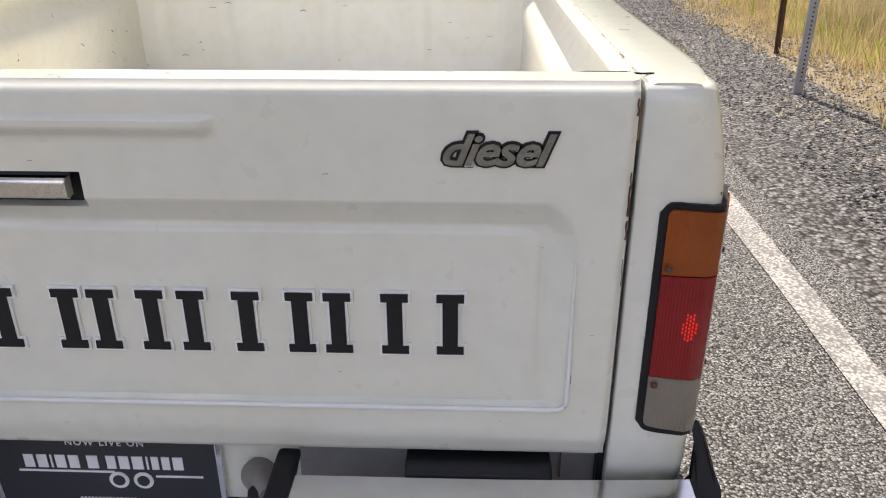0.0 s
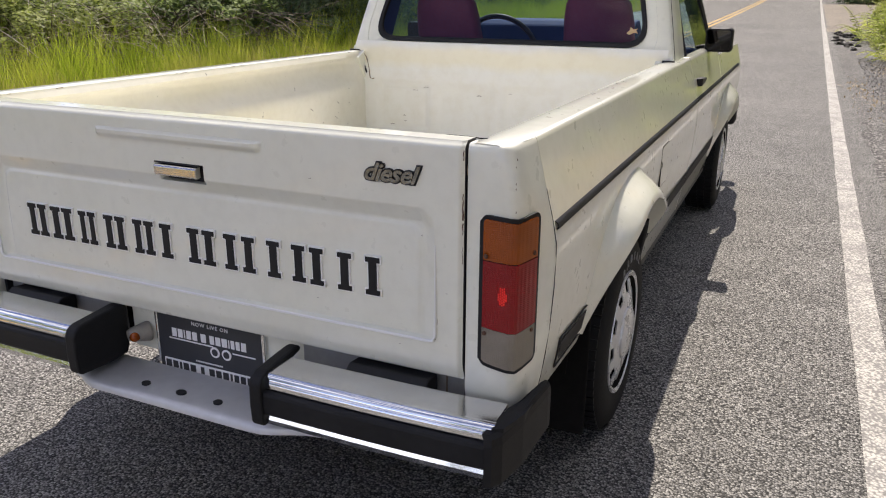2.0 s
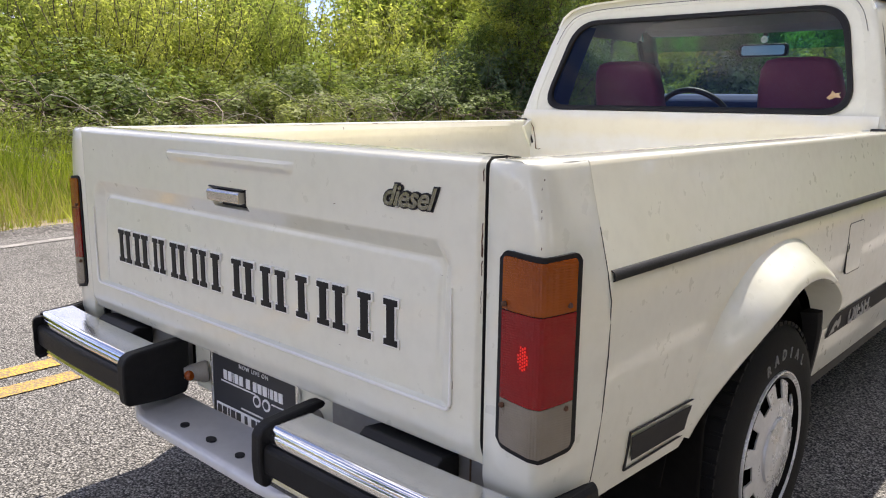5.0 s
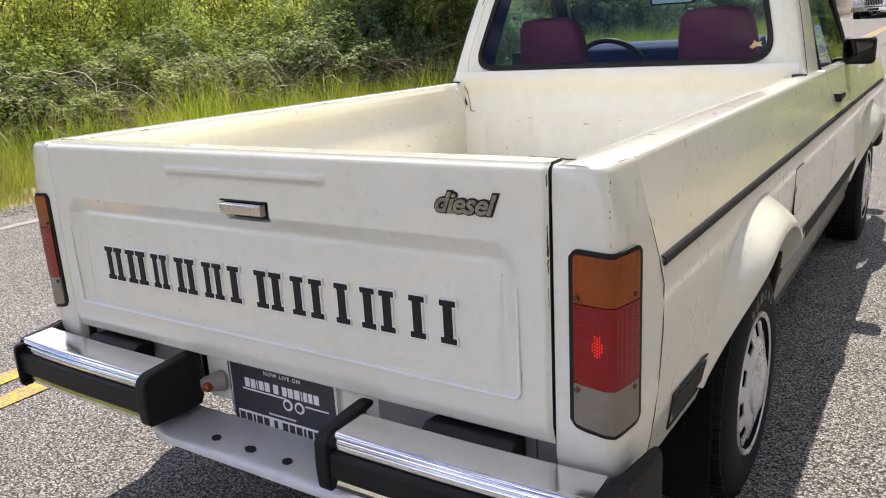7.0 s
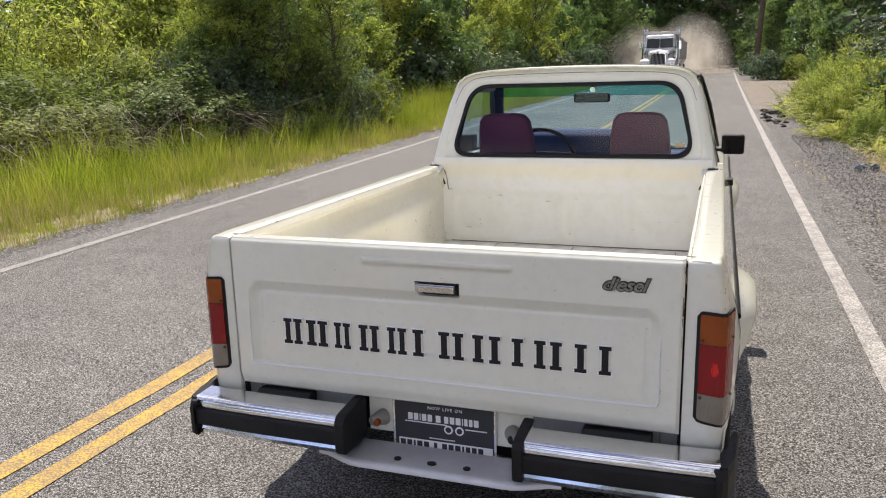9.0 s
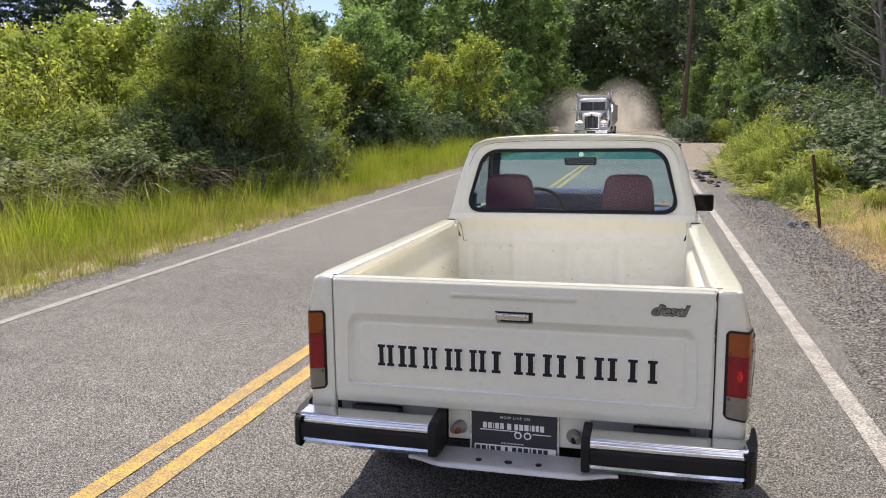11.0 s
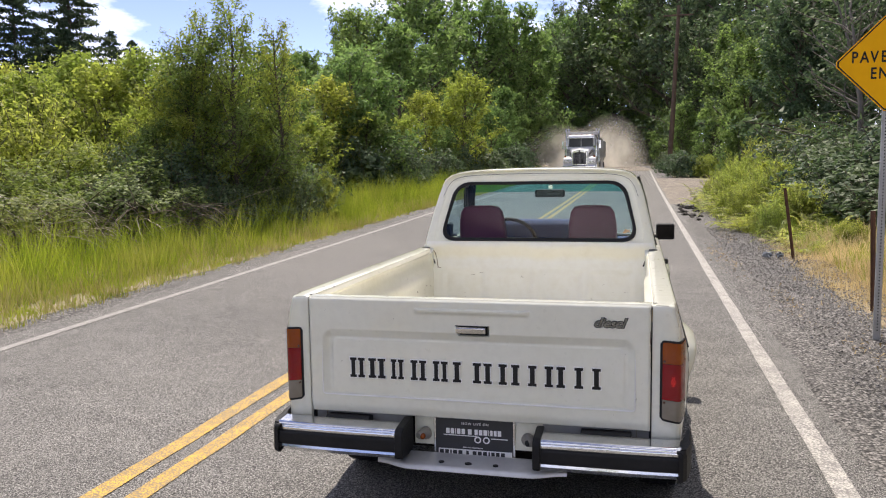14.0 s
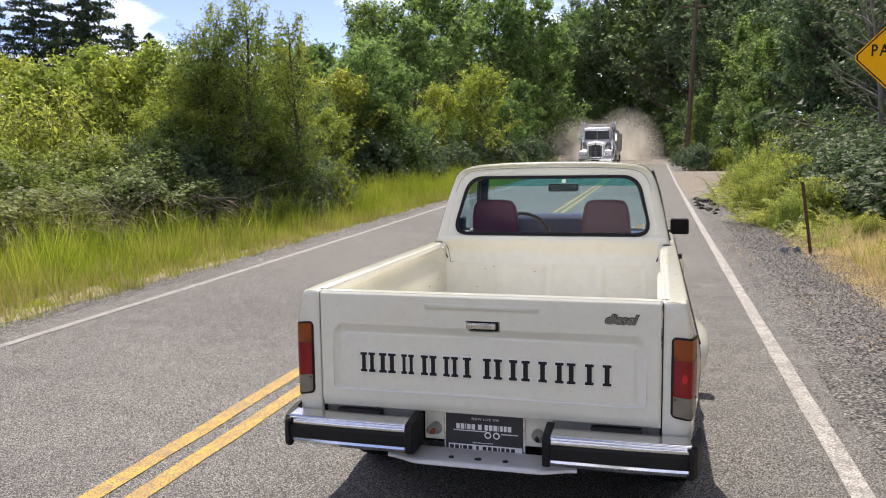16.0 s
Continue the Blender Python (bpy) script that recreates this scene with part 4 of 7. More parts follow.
# ---- wheels ----
def build_wheel(cx, cy, cz, R, side):
    root = part("wheel", bm_lathe_x([(0.085 * side, 0.165), (0.060 * side, 0.150), (-0.06 * side, 0.150), (-0.085 * side, 0.165)], cx, cy, cz, 40), DARK, pickup, "road wheel with silver slotted rim", True)
    prof = [(-0.080, 0.175), (-0.088, 0.205), (-0.088, 0.235), (-0.080, R - 0.022), (-0.066, R - 0.006), (-0.03, R), (0.0, R), (0.03, R), (0.066, R - 0.006), (0.080, R - 0.022), (0.0885, 0.238), (0.0885, 0.205), (0.080, 0.175)]
    part("tyre", bm_lathe_x([(x * side, r) for x, r in prof], cx, cy, cz, 64), TYRE, root, "black radial tyre", True)
    b = bmesh.new()
    for k in range(64):
        a = k * math.tau / 64
        for xo, da in ((-0.056, 0.0), (-0.019, 0.03), (0.019, 0.0), (0.056, 0.03)):
            m = pose(cx, cy, cz) @ Matrix.Rotation(a + da, 4, "X") @ Matrix.Translation((xo, 0, R + (-0.003 if abs(xo) > 0.05 else 0.001)))
            bmesh.ops.create_cube(b, size=1.0, matrix=m @ Matrix.Diagonal((0.030, 0.021, 0.008, 1)))
    part("tread", b, TYRE, root)
    # rim with eight windows
    b = bmesh.new()
    n = 100
    radii = [(0.176, 0.078), (0.172, 0.083), (0.168, 0.080), (0.160, 0.075), (0.118, 0.085), (0.106, 0.089), (0.062, 0.090), (0.0, 0.080)]
    grid = [[b.verts.new((cx + side * h, cy + r * math.cos(k * math.tau / n), cz + r * math.sin(k * math.tau / n))) for k in range(n)] for r, h in radii]
    for i in range(len(radii) - 2):
        for k in range(n):
            if i == 3 and k % 10 in (0, 1, 2, 3, 4):
                continue
            q = (grid[i][k], grid[i][(k + 1) % n], grid[i + 1][(k + 1) % n], grid[i + 1][k])
            b.faces.new(q)
    for v in grid[-1]:
        b.verts.remove(v)
    bm_thicken(b, 0.004)
    rim = part("rim", b, WHEEL, root, "silver slotted steel rim", True)
    part("hub_cap", bm_lathe_x([(0.080 * side, 0.078), (0.096 * side, 0.076), (0.101 * side, 0.066), (0.1015 * side, 0.058), (0.1035 * side, 0.056), (0.1045 * side, 0.0)], cx, cy, cz, 36), WHEEL, rim, "silver hub cap", True)
    part("rim_lip", bm_lathe_x([(0.078 * side, 0.181), (0.0870 * side, 0.179), (0.0875 * side, 0.176), (0.080 * side, 0.170)], cx, cy, cz, 48), WHEEL, rim, "silver rim lip", True)
    part("brake_drum", bm_lathe_x([(0.02 * side, 0.150), (0.052 * side, 0.150), (0.054 * side, 0.10), (0.054 * side, 0.0)], cx, cy, cz, 30), DARK, root, "dark brake drum", True)
    return root


rear_wheel = build_wheel(0.703, REAR_HUB[0], REAR_HUB[1], 0.290, 1)
build_wheel(-0.703, REAR_HUB[0], REAR_HUB[1], 0.290, -1)
build_wheel(0.705, FRONT_HUB[0], FRONT_HUB[1], 0.288, 1)
build_wheel(-0.705, FRONT_HUB[0], FRONT_HUB[1], 0.288, -1)
for k, ch in enumerate("RADIAL"):
    a = radians(112 - 11.5 * k)
    m = pose(0.7925, REAR_HUB[0] + 0.222 * math.cos(a), REAR_HUB[1] + 0.222 * math.sin(a), 90, 0, 90) @ Matrix.Rotation(a - math.pi / 2, 4, "Z")
    text_part("tyre_letter", ch, 0.034, m, surface("faded_tyre_print", (0.16, 0.16, 0.16), (0.24, 0.24, 0.24), 30.0, 0.7) if k == 0 else bpy.data.materials["faded_tyre_print"], rear_wheel, "pale raised tyre letter", extrude=0.001, offset=0.0005)

# ---- underside ----
part("floor_pan", bm_box(-0.62, 0.62, 0.10, 4.05, 0.36, 0.42, 0.01), DARK, pickup, "near-black underbody with its shade put into the colour")
part("rear_axle", bm_tube([(-0.62, 0.855, 0.288), (0.62, 0.855, 0.288)], 0.035, 10), DARK, pickup, "", True)
part("fuel_tank", bm_box(-0.55, -0.05, 0.95, 1.75, 0.24, 0.37, 0.03), DARK, pickup)
part("spare_wheel_tray", bm_lathe_x([(-0.06, 0.0), (-0.06, 0.27), (0.06, 0.27), (0.06, 0.0)], 0, 0, 0, 30), DARK, pickup, "", True).matrix_basis = pose(0.15, 0.48, 0.33, 0, 90, 0)
both("leaf_spring", lambda: bm_tube([(0.48, 0.16, 0.37), (0.48, 0.5, 0.285), (0.48, 0.855, 0.255), (0.48, 1.2, 0.285), (0.48, 1.5, 0.36)], 0.022, 6), DARK, pickup)

# ---- rear bumper ----
bumper = part("rear_bumper", bm_box(-0.70, 0.70, 0.040, 0.060, 0.41, 0.47, 0.004), DARK, pickup, "rear bumper with bright bars and black rubber blocks")


def bar_piece(x0, x1, prof):
    rings = []
    n = 14
    for k in range(n + 1):
        x = x0 + (x1 - x0) * k / n
        bow = 0.010 * max(0.0, (abs(x) - 0.45) / 0.32) ** 2
        rings.append([(x, y + bow, z) for y, z in prof])
    return bm_loft(rings, True, True)


TOP_PLATE = [(-0.054, 0.5085), (-0.100, 0.5065), (-0.119, 0.5055), (-0.119, 0.500), (-0.100, 0.501), (-0.054, 0.503)]
CHROME_LIP = [(-0.1195, 0.5060), (-0.1265, 0.5045), (-0.1320, 0.5005), (-0.1345, 0.4955), (-0.1352, 0.4925), (-0.1340, 0.4915), (-0.1362, 0.4900), (-0.1375, 0.4820), (-0.1370, 0.4755), (-0.1300, 0.4745), (-0.108, 0.4745), (-0.108, 0.500)]
RUB_STRIP = [(-0.118, 0.4740), (-0.141, 0.4735), (-0.1465, 0.4700), (-0.1485, 0.4640), (-0.1485, 0.4270), (-0.1460, 0.4215), (-0.141, 0.4190), (-0.118, 0.4185)]
LOW_LIP = [(-0.110, 0.4180), (-0.139, 0.4180), (-0.142, 0.4090), (-0.137, 0.3960), (-0.110, 0.3930)]
for s in (1, -1):
    for nm, prof, mt, lb, x1 in (("top_plate", TOP_PLATE, BUMPER_TOP, "brushed silver bumper top", 0.750), ("chrome_bar", CHROME_LIP, CHROME, "chrome upper edge with a fine groove", 0.752), ("rub_strip", RUB_STRIP, RUBBER, "black rubber rubbing strip", 0.758), ("lower_lip", LOW_LIP, CHROME, "bright lower edge", 0.742)):
        part(nm, bar_piece(0.270 * s, x1 * s, prof), mt, bumper, lb, nm == "chrome_bar")
    # inner block; the one beside the plate has a thin arm with a hooked tip
    if s > 0:
        o = [(-0.146, 0.394), (-0.154, 0.402), (-0.157, 0.44), (-0.155, 0.490), (-0.148, 0.502), (-0.130, 0.5105), (-0.060, 0.5165), (-0.026, 0.5185), (-0.012, 0.5165), (-0.009, 0.509), (-0.016, 0.504), (-0.030, 0.502), (-0.058, 0.492), (-0.080, 0.46), (-0.088, 0.394)]
        xa, xb = 0.243, 0.2715
    else:
        o = [(-0.142, 0.394), (-0.150, 0.402), (-0.153, 0.44), (-0.151, 0.490), (-0.143, 0.504), (-0.128, 0.5115), (-0.020, 0.5200), (0.000, 0.518), (0.006, 0.508), (0.002, 0.410), (-0.006, 0.392), (-0.060, 0.388)]
        xa, xb = -0.2715, -0.240
    part("rubber_block", bm_prism(o, "x", xa, xb, 0.005), RUBBER, bumper, "black rubber bumper block", False)
    # end cap that turns along the body's side
    plan = [(-0.150, 0.744), (-0.147, 0.758), (-0.128, 0.771), (-0.06, 0.786), (0.000, 0.7925), (0.055, 0.797), (0.072, 0.797), (0.075, 0.791), (0.062, 0.786), (0.0, 0.776), (-0.05, 0.766), (-0.09, 0.752), (-0.120, 0.747)]
    rings = []
    for z, k in ((0.388, 0.006), (0.396, 0.0), (0.476, 0.0), (0.490, 0.002), (0.497, 0.007)):
        rings.append([((x - k) * s, y + (k if y < -0.1 else 0), z + (0.012 * smoothstep(-0.12, 0.02, y) if z > 0.45 else 0.018 * smoothstep(-0.1, 0.07, y))) for y, x in plan])
    part("end_cap", bm_loft(rings, True, True), RUBBER, bumper, "black rubber bumper end", False)
    # flat shoulder of the end cap, between the top plate and the turned end
    part("end_shoulder", bm_prism([(x * s, y) for x, y in ((0.7495, -0.128), (0.769, -0.120), (0.786, -0.055), (0.788, 0.0), (0.766, -0.006), (0.7505, -0.050))], "z", 0.486, 0.5025), RUBBER, bumper, "black rubber shoulder of the bumper end")
    part("bumper_bracket", bm_prism([(-0.050, 0.470), (-0.050, 0.508), (-0.036, 0.517), (0.004, 0.512), (0.004, 0.470)], "x", 0.405 * s, 0.585 * s, 0.004), BLACK, bumper, "black bumper support")

# middle plate, with three drain holes
prof = [(0.000, 0.379), (-0.060, 0.377), (-0.112, 0.3745), (-0.124, 0.3715), (-0.128, 0.366), (-0.129, 0.356)]
rings = []
for k in range(25):
    x = -0.36 + 0.72 * k / 24
    bow = 0.045 * smoothstep(0.22, 0.36, abs(x))
    rings.append([(x, y + bow * (1 if y < -0.1 else 0), z) for y, z in prof])
part("middle_plate", bm_thicken(bm_loft(rings, False), 0.004), ALU, bumper, "silver middle plate of the bumper", True)
for x in (-0.107, -0.004, 0.099):
    w = 0.0135 if x == -0.004 else 0.0105
    part("drain_hole", bm_prism([(x + w * math.cos(a), -0.087 + 0.0095 * math.sin(a)) for a in (k * math.tau / 16 for k in range(16))], "z", 0.370, 0.3795), BLACK, bumper, "dark drain hole")

# plate panel, plate, its lamps
part("plate_panel", bm_box(-0.240, 0.262, 0.020, 0.034, 0.402, 0.540, 0.003), PAINT, pickup, "cream panel below the tailgate")
both("rear_valance", lambda: bm_box(0.262, 0.65, 0.012, 0.026, 0.44, 0.540), DULL_STEEL, pickup, "dull grey lower rear panel", False)
both("valance_seam", lambda: bm_box(0.6005, 0.6025, 0.0095, 0.0125, 0.46, 0.530), BROWN_RUST, pickup, "rusty seam in the lower rear panel", False)
PY = 0.0140
plate = part("plate", bm_prism(rounded(-0.153, 0.150, 0.362, 0.534, 0.006), "y", PY, PY + 0.004), PLATE_BLACK, pickup, "black printed show plate with pale shapes")
for x0, x1 in ((-0.160, -0.1525), (0.1495, 0.1575)):
    part("plate_frame", bm_box(x0, x1, PY - 0.004, PY + 0.005, 0.360, 0.536, 0.002), CHROME, plate, "bright plate frame edge")
part("white_band", bm_box(-0.143, 0.145, PY - 0.0022, PY + 0.001, 0.3665, 0.3935, 0.001), WHITE, plate, "white lower band")
text_part("print_line", "NOW LIVE ON", 0.0135, pose(0.002, PY - 0.0006, 0.4955, 90), WHITE, plate, "small white words", extrude=0.0006, spacing=1.25)
x = -0.112
for w in (0.017, 0.017, 0.006, 0.017, 0.017, 0.0, 0.018, 0.0, 0.016, 0.017, 0.018, 0.006, 0.013, 0.014, 0.017):
    if w:
        part("printed_bar", bm_box(x, x + w - 0.0035, PY - 0.0012, PY + 0.001, 0.4535, 0.4745), WHITE, plate, "pale printed bar")
        x += w + 0.0010
    else:
        x += 0.007
part("printed_rule", bm_box(-0.122, 0.008, PY - 0.0012, PY + 0.001, 0.4465, 0.4495), WHITE, plate, "pale printed rule")
part("printed_rule", bm_box(0.064, 0.128, PY - 0.0012, PY + 0.001, 0.4405, 0.4435), WHITE, plate, "pale printed rule")
for x in (0.0125, 0.0460):
    part("printed_ring", bm_prism([(x + 0.0135 * math.cos(a), 0.4345 + 0.0135 * math.sin(a)) for a in (k * math.tau / 20 for k in range(20))], "y", PY - 0.0014, PY + 0.001), WHITE, plate, "pale printed ring")
    part("ring_centre", bm_prism([(x + 0.0085 * math.cos(a), 0.4345 + 0.0085 * math.sin(a)) for a in (k * math.tau / 16 for k in range(16))], "y", PY - 0.0022, PY + 0.001), PLATE_BLACK, plate, "dark centre of the ring")
for k in range(16):
    x = -0.047 + 0.005 * k
    part("printed_bar", bm_box(x, x + 0.0032, PY - 0.0012, PY + 0.001, 0.4000, 0.4036), WHITE, plate, "small pale printed bar")
x = -0.138
for w in (0.019, 0.018, 0.009, 0.019, 0.019, 0, 0.013, 0, 0.018, 0.018, 0.019, 0.009, 0.016, 0.017, 0.018):
    if w:
        part("printed_bar", bm_box(x, x + w - 0.003, PY - 0.0032, PY - 0.0015, 0.3715, 0.3895), PLATE_BLACK, plate, "dark printed bar")
        x += w + 0.0022
    else:
        x += 0.010
LAMP_SHELL = surface("dull_beige_plastic", (0.30, 0.28, 0.245), (0.22, 0.205, 0.18), 20.0, 0.4)
for xx, yaw in ((-0.202, 62), (0.214, 118)):
    b = bm_lathe_x([(-0.026, 0.0), (-0.026, 0.012), (-0.018, 0.0165), (0.002, 0.021), (0.020, 0.025), (0.026, 0.024), (0.026, 0.0)], 0, 0, 0, 18)
    bmesh.ops.rotate(b, cent=(0, 0, 0), matrix=Matrix.Rotation(radians(yaw), 3, "Z"), verts=b.verts)
    bmesh.ops.translate(b, vec=(xx, -0.002, 0.449), verts=b.verts)
    lampb = part("plate_lamp", b, LAMP_SHELL, pickup, "small dull beige plate lamp housing", True)
    b = bmesh.new()
    bmesh.ops.create_uvsphere(b, u_segments=12, v_segments=8, radius=0.0125, matrix=pose(xx + (0.004 if xx < 0 else -0.004), -0.020, 0.447))
    part("plate_lamp_lens", b, AMBER if xx < 0 else BLACK, lampb, "small amber lens" if xx < 0 else "dark lamp socket", True)


# ---- paint worn through on edges ----
wr = random.Random(12)


def chip(name, pts, w, mat, parent, label):
    """A thin irregular flake of bare metal lying on an edge."""
    rows = []
    for p in pts:
        k = w * wr.uniform(0.35, 1.0)
        rows.append([(p[0] + k * o[0], p[1] + k * o[1], p[2] + k * o[2]) for o in ((1, 0, 0.6), (0, -0.7, 1), (-1, 0, 0.6), (0, 0.7, -0.6))])
    part(name, bm_loft(rows, True, True), mat, parent, label)


# scratches on the tailgate's top edge and face
for x0, x1, y, z in ((-0.62, -0.47, -0.0235, 0.969), (-0.455, -0.30, -0.0215, 0.971), (-0.06, 0.02, -0.0200, 0.9735), (0.05, 0.075, -0.0200, 0.9735), (0.42, 0.47, -0.012, 0.981)):
    n = 9
    chip("paint_scratch", [(x0 + (x1 - x0) * k / n, y + wr.uniform(-0.0006, 0.0006), z + wr.uniform(-0.0007, 0.0007)) for k in range(n + 1)], 0.0005, RUST, tailgate, "dark bare scratch along the edge")
for x, z, l, a in ((-0.30, 0.905, 0.004, 0), (0.02, 0.900, 0.005, 0), (0.33, 0.888, 0.005, 10), (-0.52, 0.73, 0.004, 0), (0.33, 0.640, 0.004, 0), (0.60, 0.640, 0.012, 88), (0.52, 0.58, 0.004, 0), (-0.58, 0.93, 0.005, 20), (0.56, 0.80, 0.004, 0), (0.62, 0.70, 0.004, 0)):
    y = -0.0335 + gate_depth(x, z)
    dx, dz = l * math.cos(radians(a)) / 2, l * math.sin(radians(a)) / 2
    chip("paint_chip", [(x - dx, y, z - dz), (x, y, z), (x + dx, y, z + dz)], 0.0007, RUST, tailgate, "small dark paint chip")
# flakes along the bed rails and corners
for s in (1, -1):
    for k in range(13):
        y = 0.05 + 1.78 * wr.random()
        x = s * 0.658
        l = wr.uniform(0.004, 0.030)
        z = 0.9778 if abs(x) < 0.70 else 0.9765
        chip("paint_chip", [(x, y - l / 2, z), (x + wr.uniform(-0.001, 0.001), y, z + 0.0005), (x, y + l / 2, z)], wr.uniform(0.0004, 0.0012), RUST, pickup, "bare rusty flake on the bed rail")
    for k in (0.3, 1.0, 2.6, 3.1, 5.4):
        z = 0.965 - 0.018 * k
        chip("paint_chip", [(s * (0.7405 + 0.0006 * k), -0.0205 + (0.006 if z > 0.955 else 0), z), (s * (0.7405 + 0.0006 * k), -0.0210 + (0.006 if z > 0.955 else 0), z - 0.003)], 0.0009, RUST, pickup, "small chip on the corner")
    chip("hinge_gap", [(s * 0.585, 0.0245, 0.9815), (s * 0.60, 0.024, 0.9828), (s * 0.62, 0.0235, 0.9830), (s * 0.640, 0.0230, 0.9828), (s * 0.657, 0.022, 0.982), (s * 0.670, 0.024, 0.9818)], 0.0026, BLACK, pickup, "dark gap at the tailgate hinge")
# rust along the bed's front corner joint and the tailgate gap
chip("rust_seam", [(-0.668, 1.852, 0.9785), (-0.655, 1.853, 0.9775), (-0.640, 1.852, 0.968), (-0.628, 1.851, 0.950), (-0.621, 1.851, 0.925), (-0.616, 1.851, 0.900), (-0.614, 1.851, 0.876), (-0.612, 1.851, 0.862)], 0.0032, BROWN_RUST, pickup, "brown rust along the corner seam")
chip("rust_seam", [(-0.612, 1.852, 0.862), (-0.600, 1.856, 0.859), (-0.594, 1.857, 0.861)], 0.003, BROWN_RUST, pickup, "brown rust along the corner seam")
chip("rust_patch", [(-0.690, 1.852, 0.9795), (-0.676, 1.848, 0.9795), (-0.660, 1.850, 0.9790)], 0.006, BROWN_RUST, pickup, "patch of brown rust on the bed corner")
chip("bare_primer", [(0.6530, -0.0130, 0.962), (0.6525, -0.0170, 0.948), (0.6520, -0.0180, 0.930), (0.6520, -0.0175, 0.922)], 0.0024, surface("old_primer", (0.55, 0.40, 0.20), (0.40, 0.26, 0.13), 60.0, 0.8), pickup, "yellowed primer showing in the tailgate gap")
for za, zb, w in ((0.967, 0.950, 0.0012), (0.890, 0.868, 0.0013), (0.875, 0.842, 0.0018), (0.836, 0.815, 0.0014), (0.792, 0.760, 0.0010)):
    chip("rust_flake", [(0.6475 - 0.001 * wr.random(), -0.027, za), (0.6468, -0.0285, (2 * za + zb) / 3), (0.6480, -0.0285, (za + 2 * zb) / 3), (0.6472, -0.028, zb)], w, RUST, tailgate, "rust along the tailgate's edge")
# scuffs on the headboard and inner walls
for k in range(26):
    x = wr.uniform(-0.62, 0.62)
    z = 0.595 + 0.33 * wr.random() ** 2.2
    l = wr.uniform(0.003, 0.012)
    chip("scuff", [(x - l, 1.8605, z), (x, 1.8605, z + wr.uniform(-0.003, 0.003)), (x + l, 1.8605, z)], wr.uniform(0.0008, 0.0022), RUST, pickup, "dark scuff in the bed")
for k in range(20):
    y, z = wr.uniform(0.15, 1.8), wr.uniform(0.62, 0.80)
    l = wr.uniform(0.004, 0.03)
    chip("scuff", [(-0.612, y - l / 2, z + l * 0.3), (-0.612, y, z), (-0.612, y + l / 2, z - l * 0.3)], wr.uniform(0.0008, 0.002), RUST, pickup, "dark scuff in the bed")
part("floor_rust_line", bm_box(-0.60, 0.60, 1.853, 1.859, 0.588, 0.591), RUST, pickup, "rusty seam at the foot of the headboard")
# lit filament seen through the red lens
b = bmesh.new()
GLOW, gn, gl_, gb = node_tree("lit_red_bulb")
gb.inputs["Base Color"].default_value = (0.5, 0.01, 0.01, 1)
gb.inputs["Emission Color"].default_value = (1.0, 0.03, 0.02, 1)
gb.inputs["Emission Strength"].default_value = 0.22
for k in range(7):
    for j in range(5):
        if abs(j - 2) + abs(k - 3) * 0.5 > 2.9:
            continue
        x = 0.7190 + 0.0037 * j
        y = -0.0325 + 0.0115 * max(0.0, (x - 0.738) / 0.0125) ** 1.3 * 0.7
        z = 0.694 + 0.0050 * k + (0.002 if j % 2 else 0)
        bm_box(x, x + 0.0019, y - 0.0012, y + 0.004, z, z + 0.0030, bm=b)
part("lit_bulb", b, GLOW, lamp_right, "glowing bulb behind the red lens")


# ---- cab ----
def back_y(z):
    return 1.868 + (z - 1.0) * 0.33 if z > 1.0 else 1.868


OUTLINE = [(0.97, 0.708), (1.00, 0.702), (1.10, 0.682), (1.20, 0.660), (1.30, 0.634), (1.37, 0.610), (1.41, 0.588), (1.437, 0.552), (1.452, 0.505), (1.460, 0.44), (1.467, 0.30), (1.470, 0.15), (1.471, 0.0)]


def window_outline(grow=0.0, n=8):
    """Half-width and height round the rear window, counter-clockwise from the lower right."""
    zb, zt, wb, wt, d = 1.043 - grow, 1.374 + grow, 0.592 + grow * 1.1, 0.508 + grow, 0.095 + grow * 0.5
    vs = [Vector(v) for v in ((wb, zb), (wt, zt), (-wt, zt), (-wb, zb))]
    pts = []
    for i, v in enumerate(vs):
        p, q = v + (vs[i - 1] - v).normalized() * d, v + (vs[(i + 1) % 4] - v).normalized() * d
        for k in range(n + 1):
            t = k / n
            w = p * (1 - t) ** 2 + v * 2 * t * (1 - t) + q * t * t
            pts.append((w.x, w.y))
    return pts


def outer_outline():
    right = [(x, z) for z, x in OUTLINE]
    left = [(-x, z) for z, x in reversed(OUTLINE[:-1])]
    return right + left


win = window_outline(0.014)
cen = (0.0, 1.21)


angles = sorted({round(math.atan2(z - cen[1], x - cen[0]), 4) for x, z in win + outer_outline()})


def on_poly(poly, a):
    d = (math.cos(a), math.sin(a))
    best = None
    for p, c in zip(poly, poly[1:] + poly[:1]):
        ax, az, bx, bz = p[0] - cen[0], p[1] - cen[1], c[0] - cen[0], c[1] - cen[1]
        den = d[0] * (bz - az) - d[1] * (bx - ax)
        if abs(den) < 1e-9:
            continue
        t = (ax * (bz - az) - az * (bx - ax)) / den
        u = (ax * d[1] - az * d[0]) / den
        if t > 0 and -1e-6 <= u <= 1 + 1e-6 and (best is None or t < best):
            best = t
    return (cen[0] + d[0] * best, cen[1] + d[1] * best)


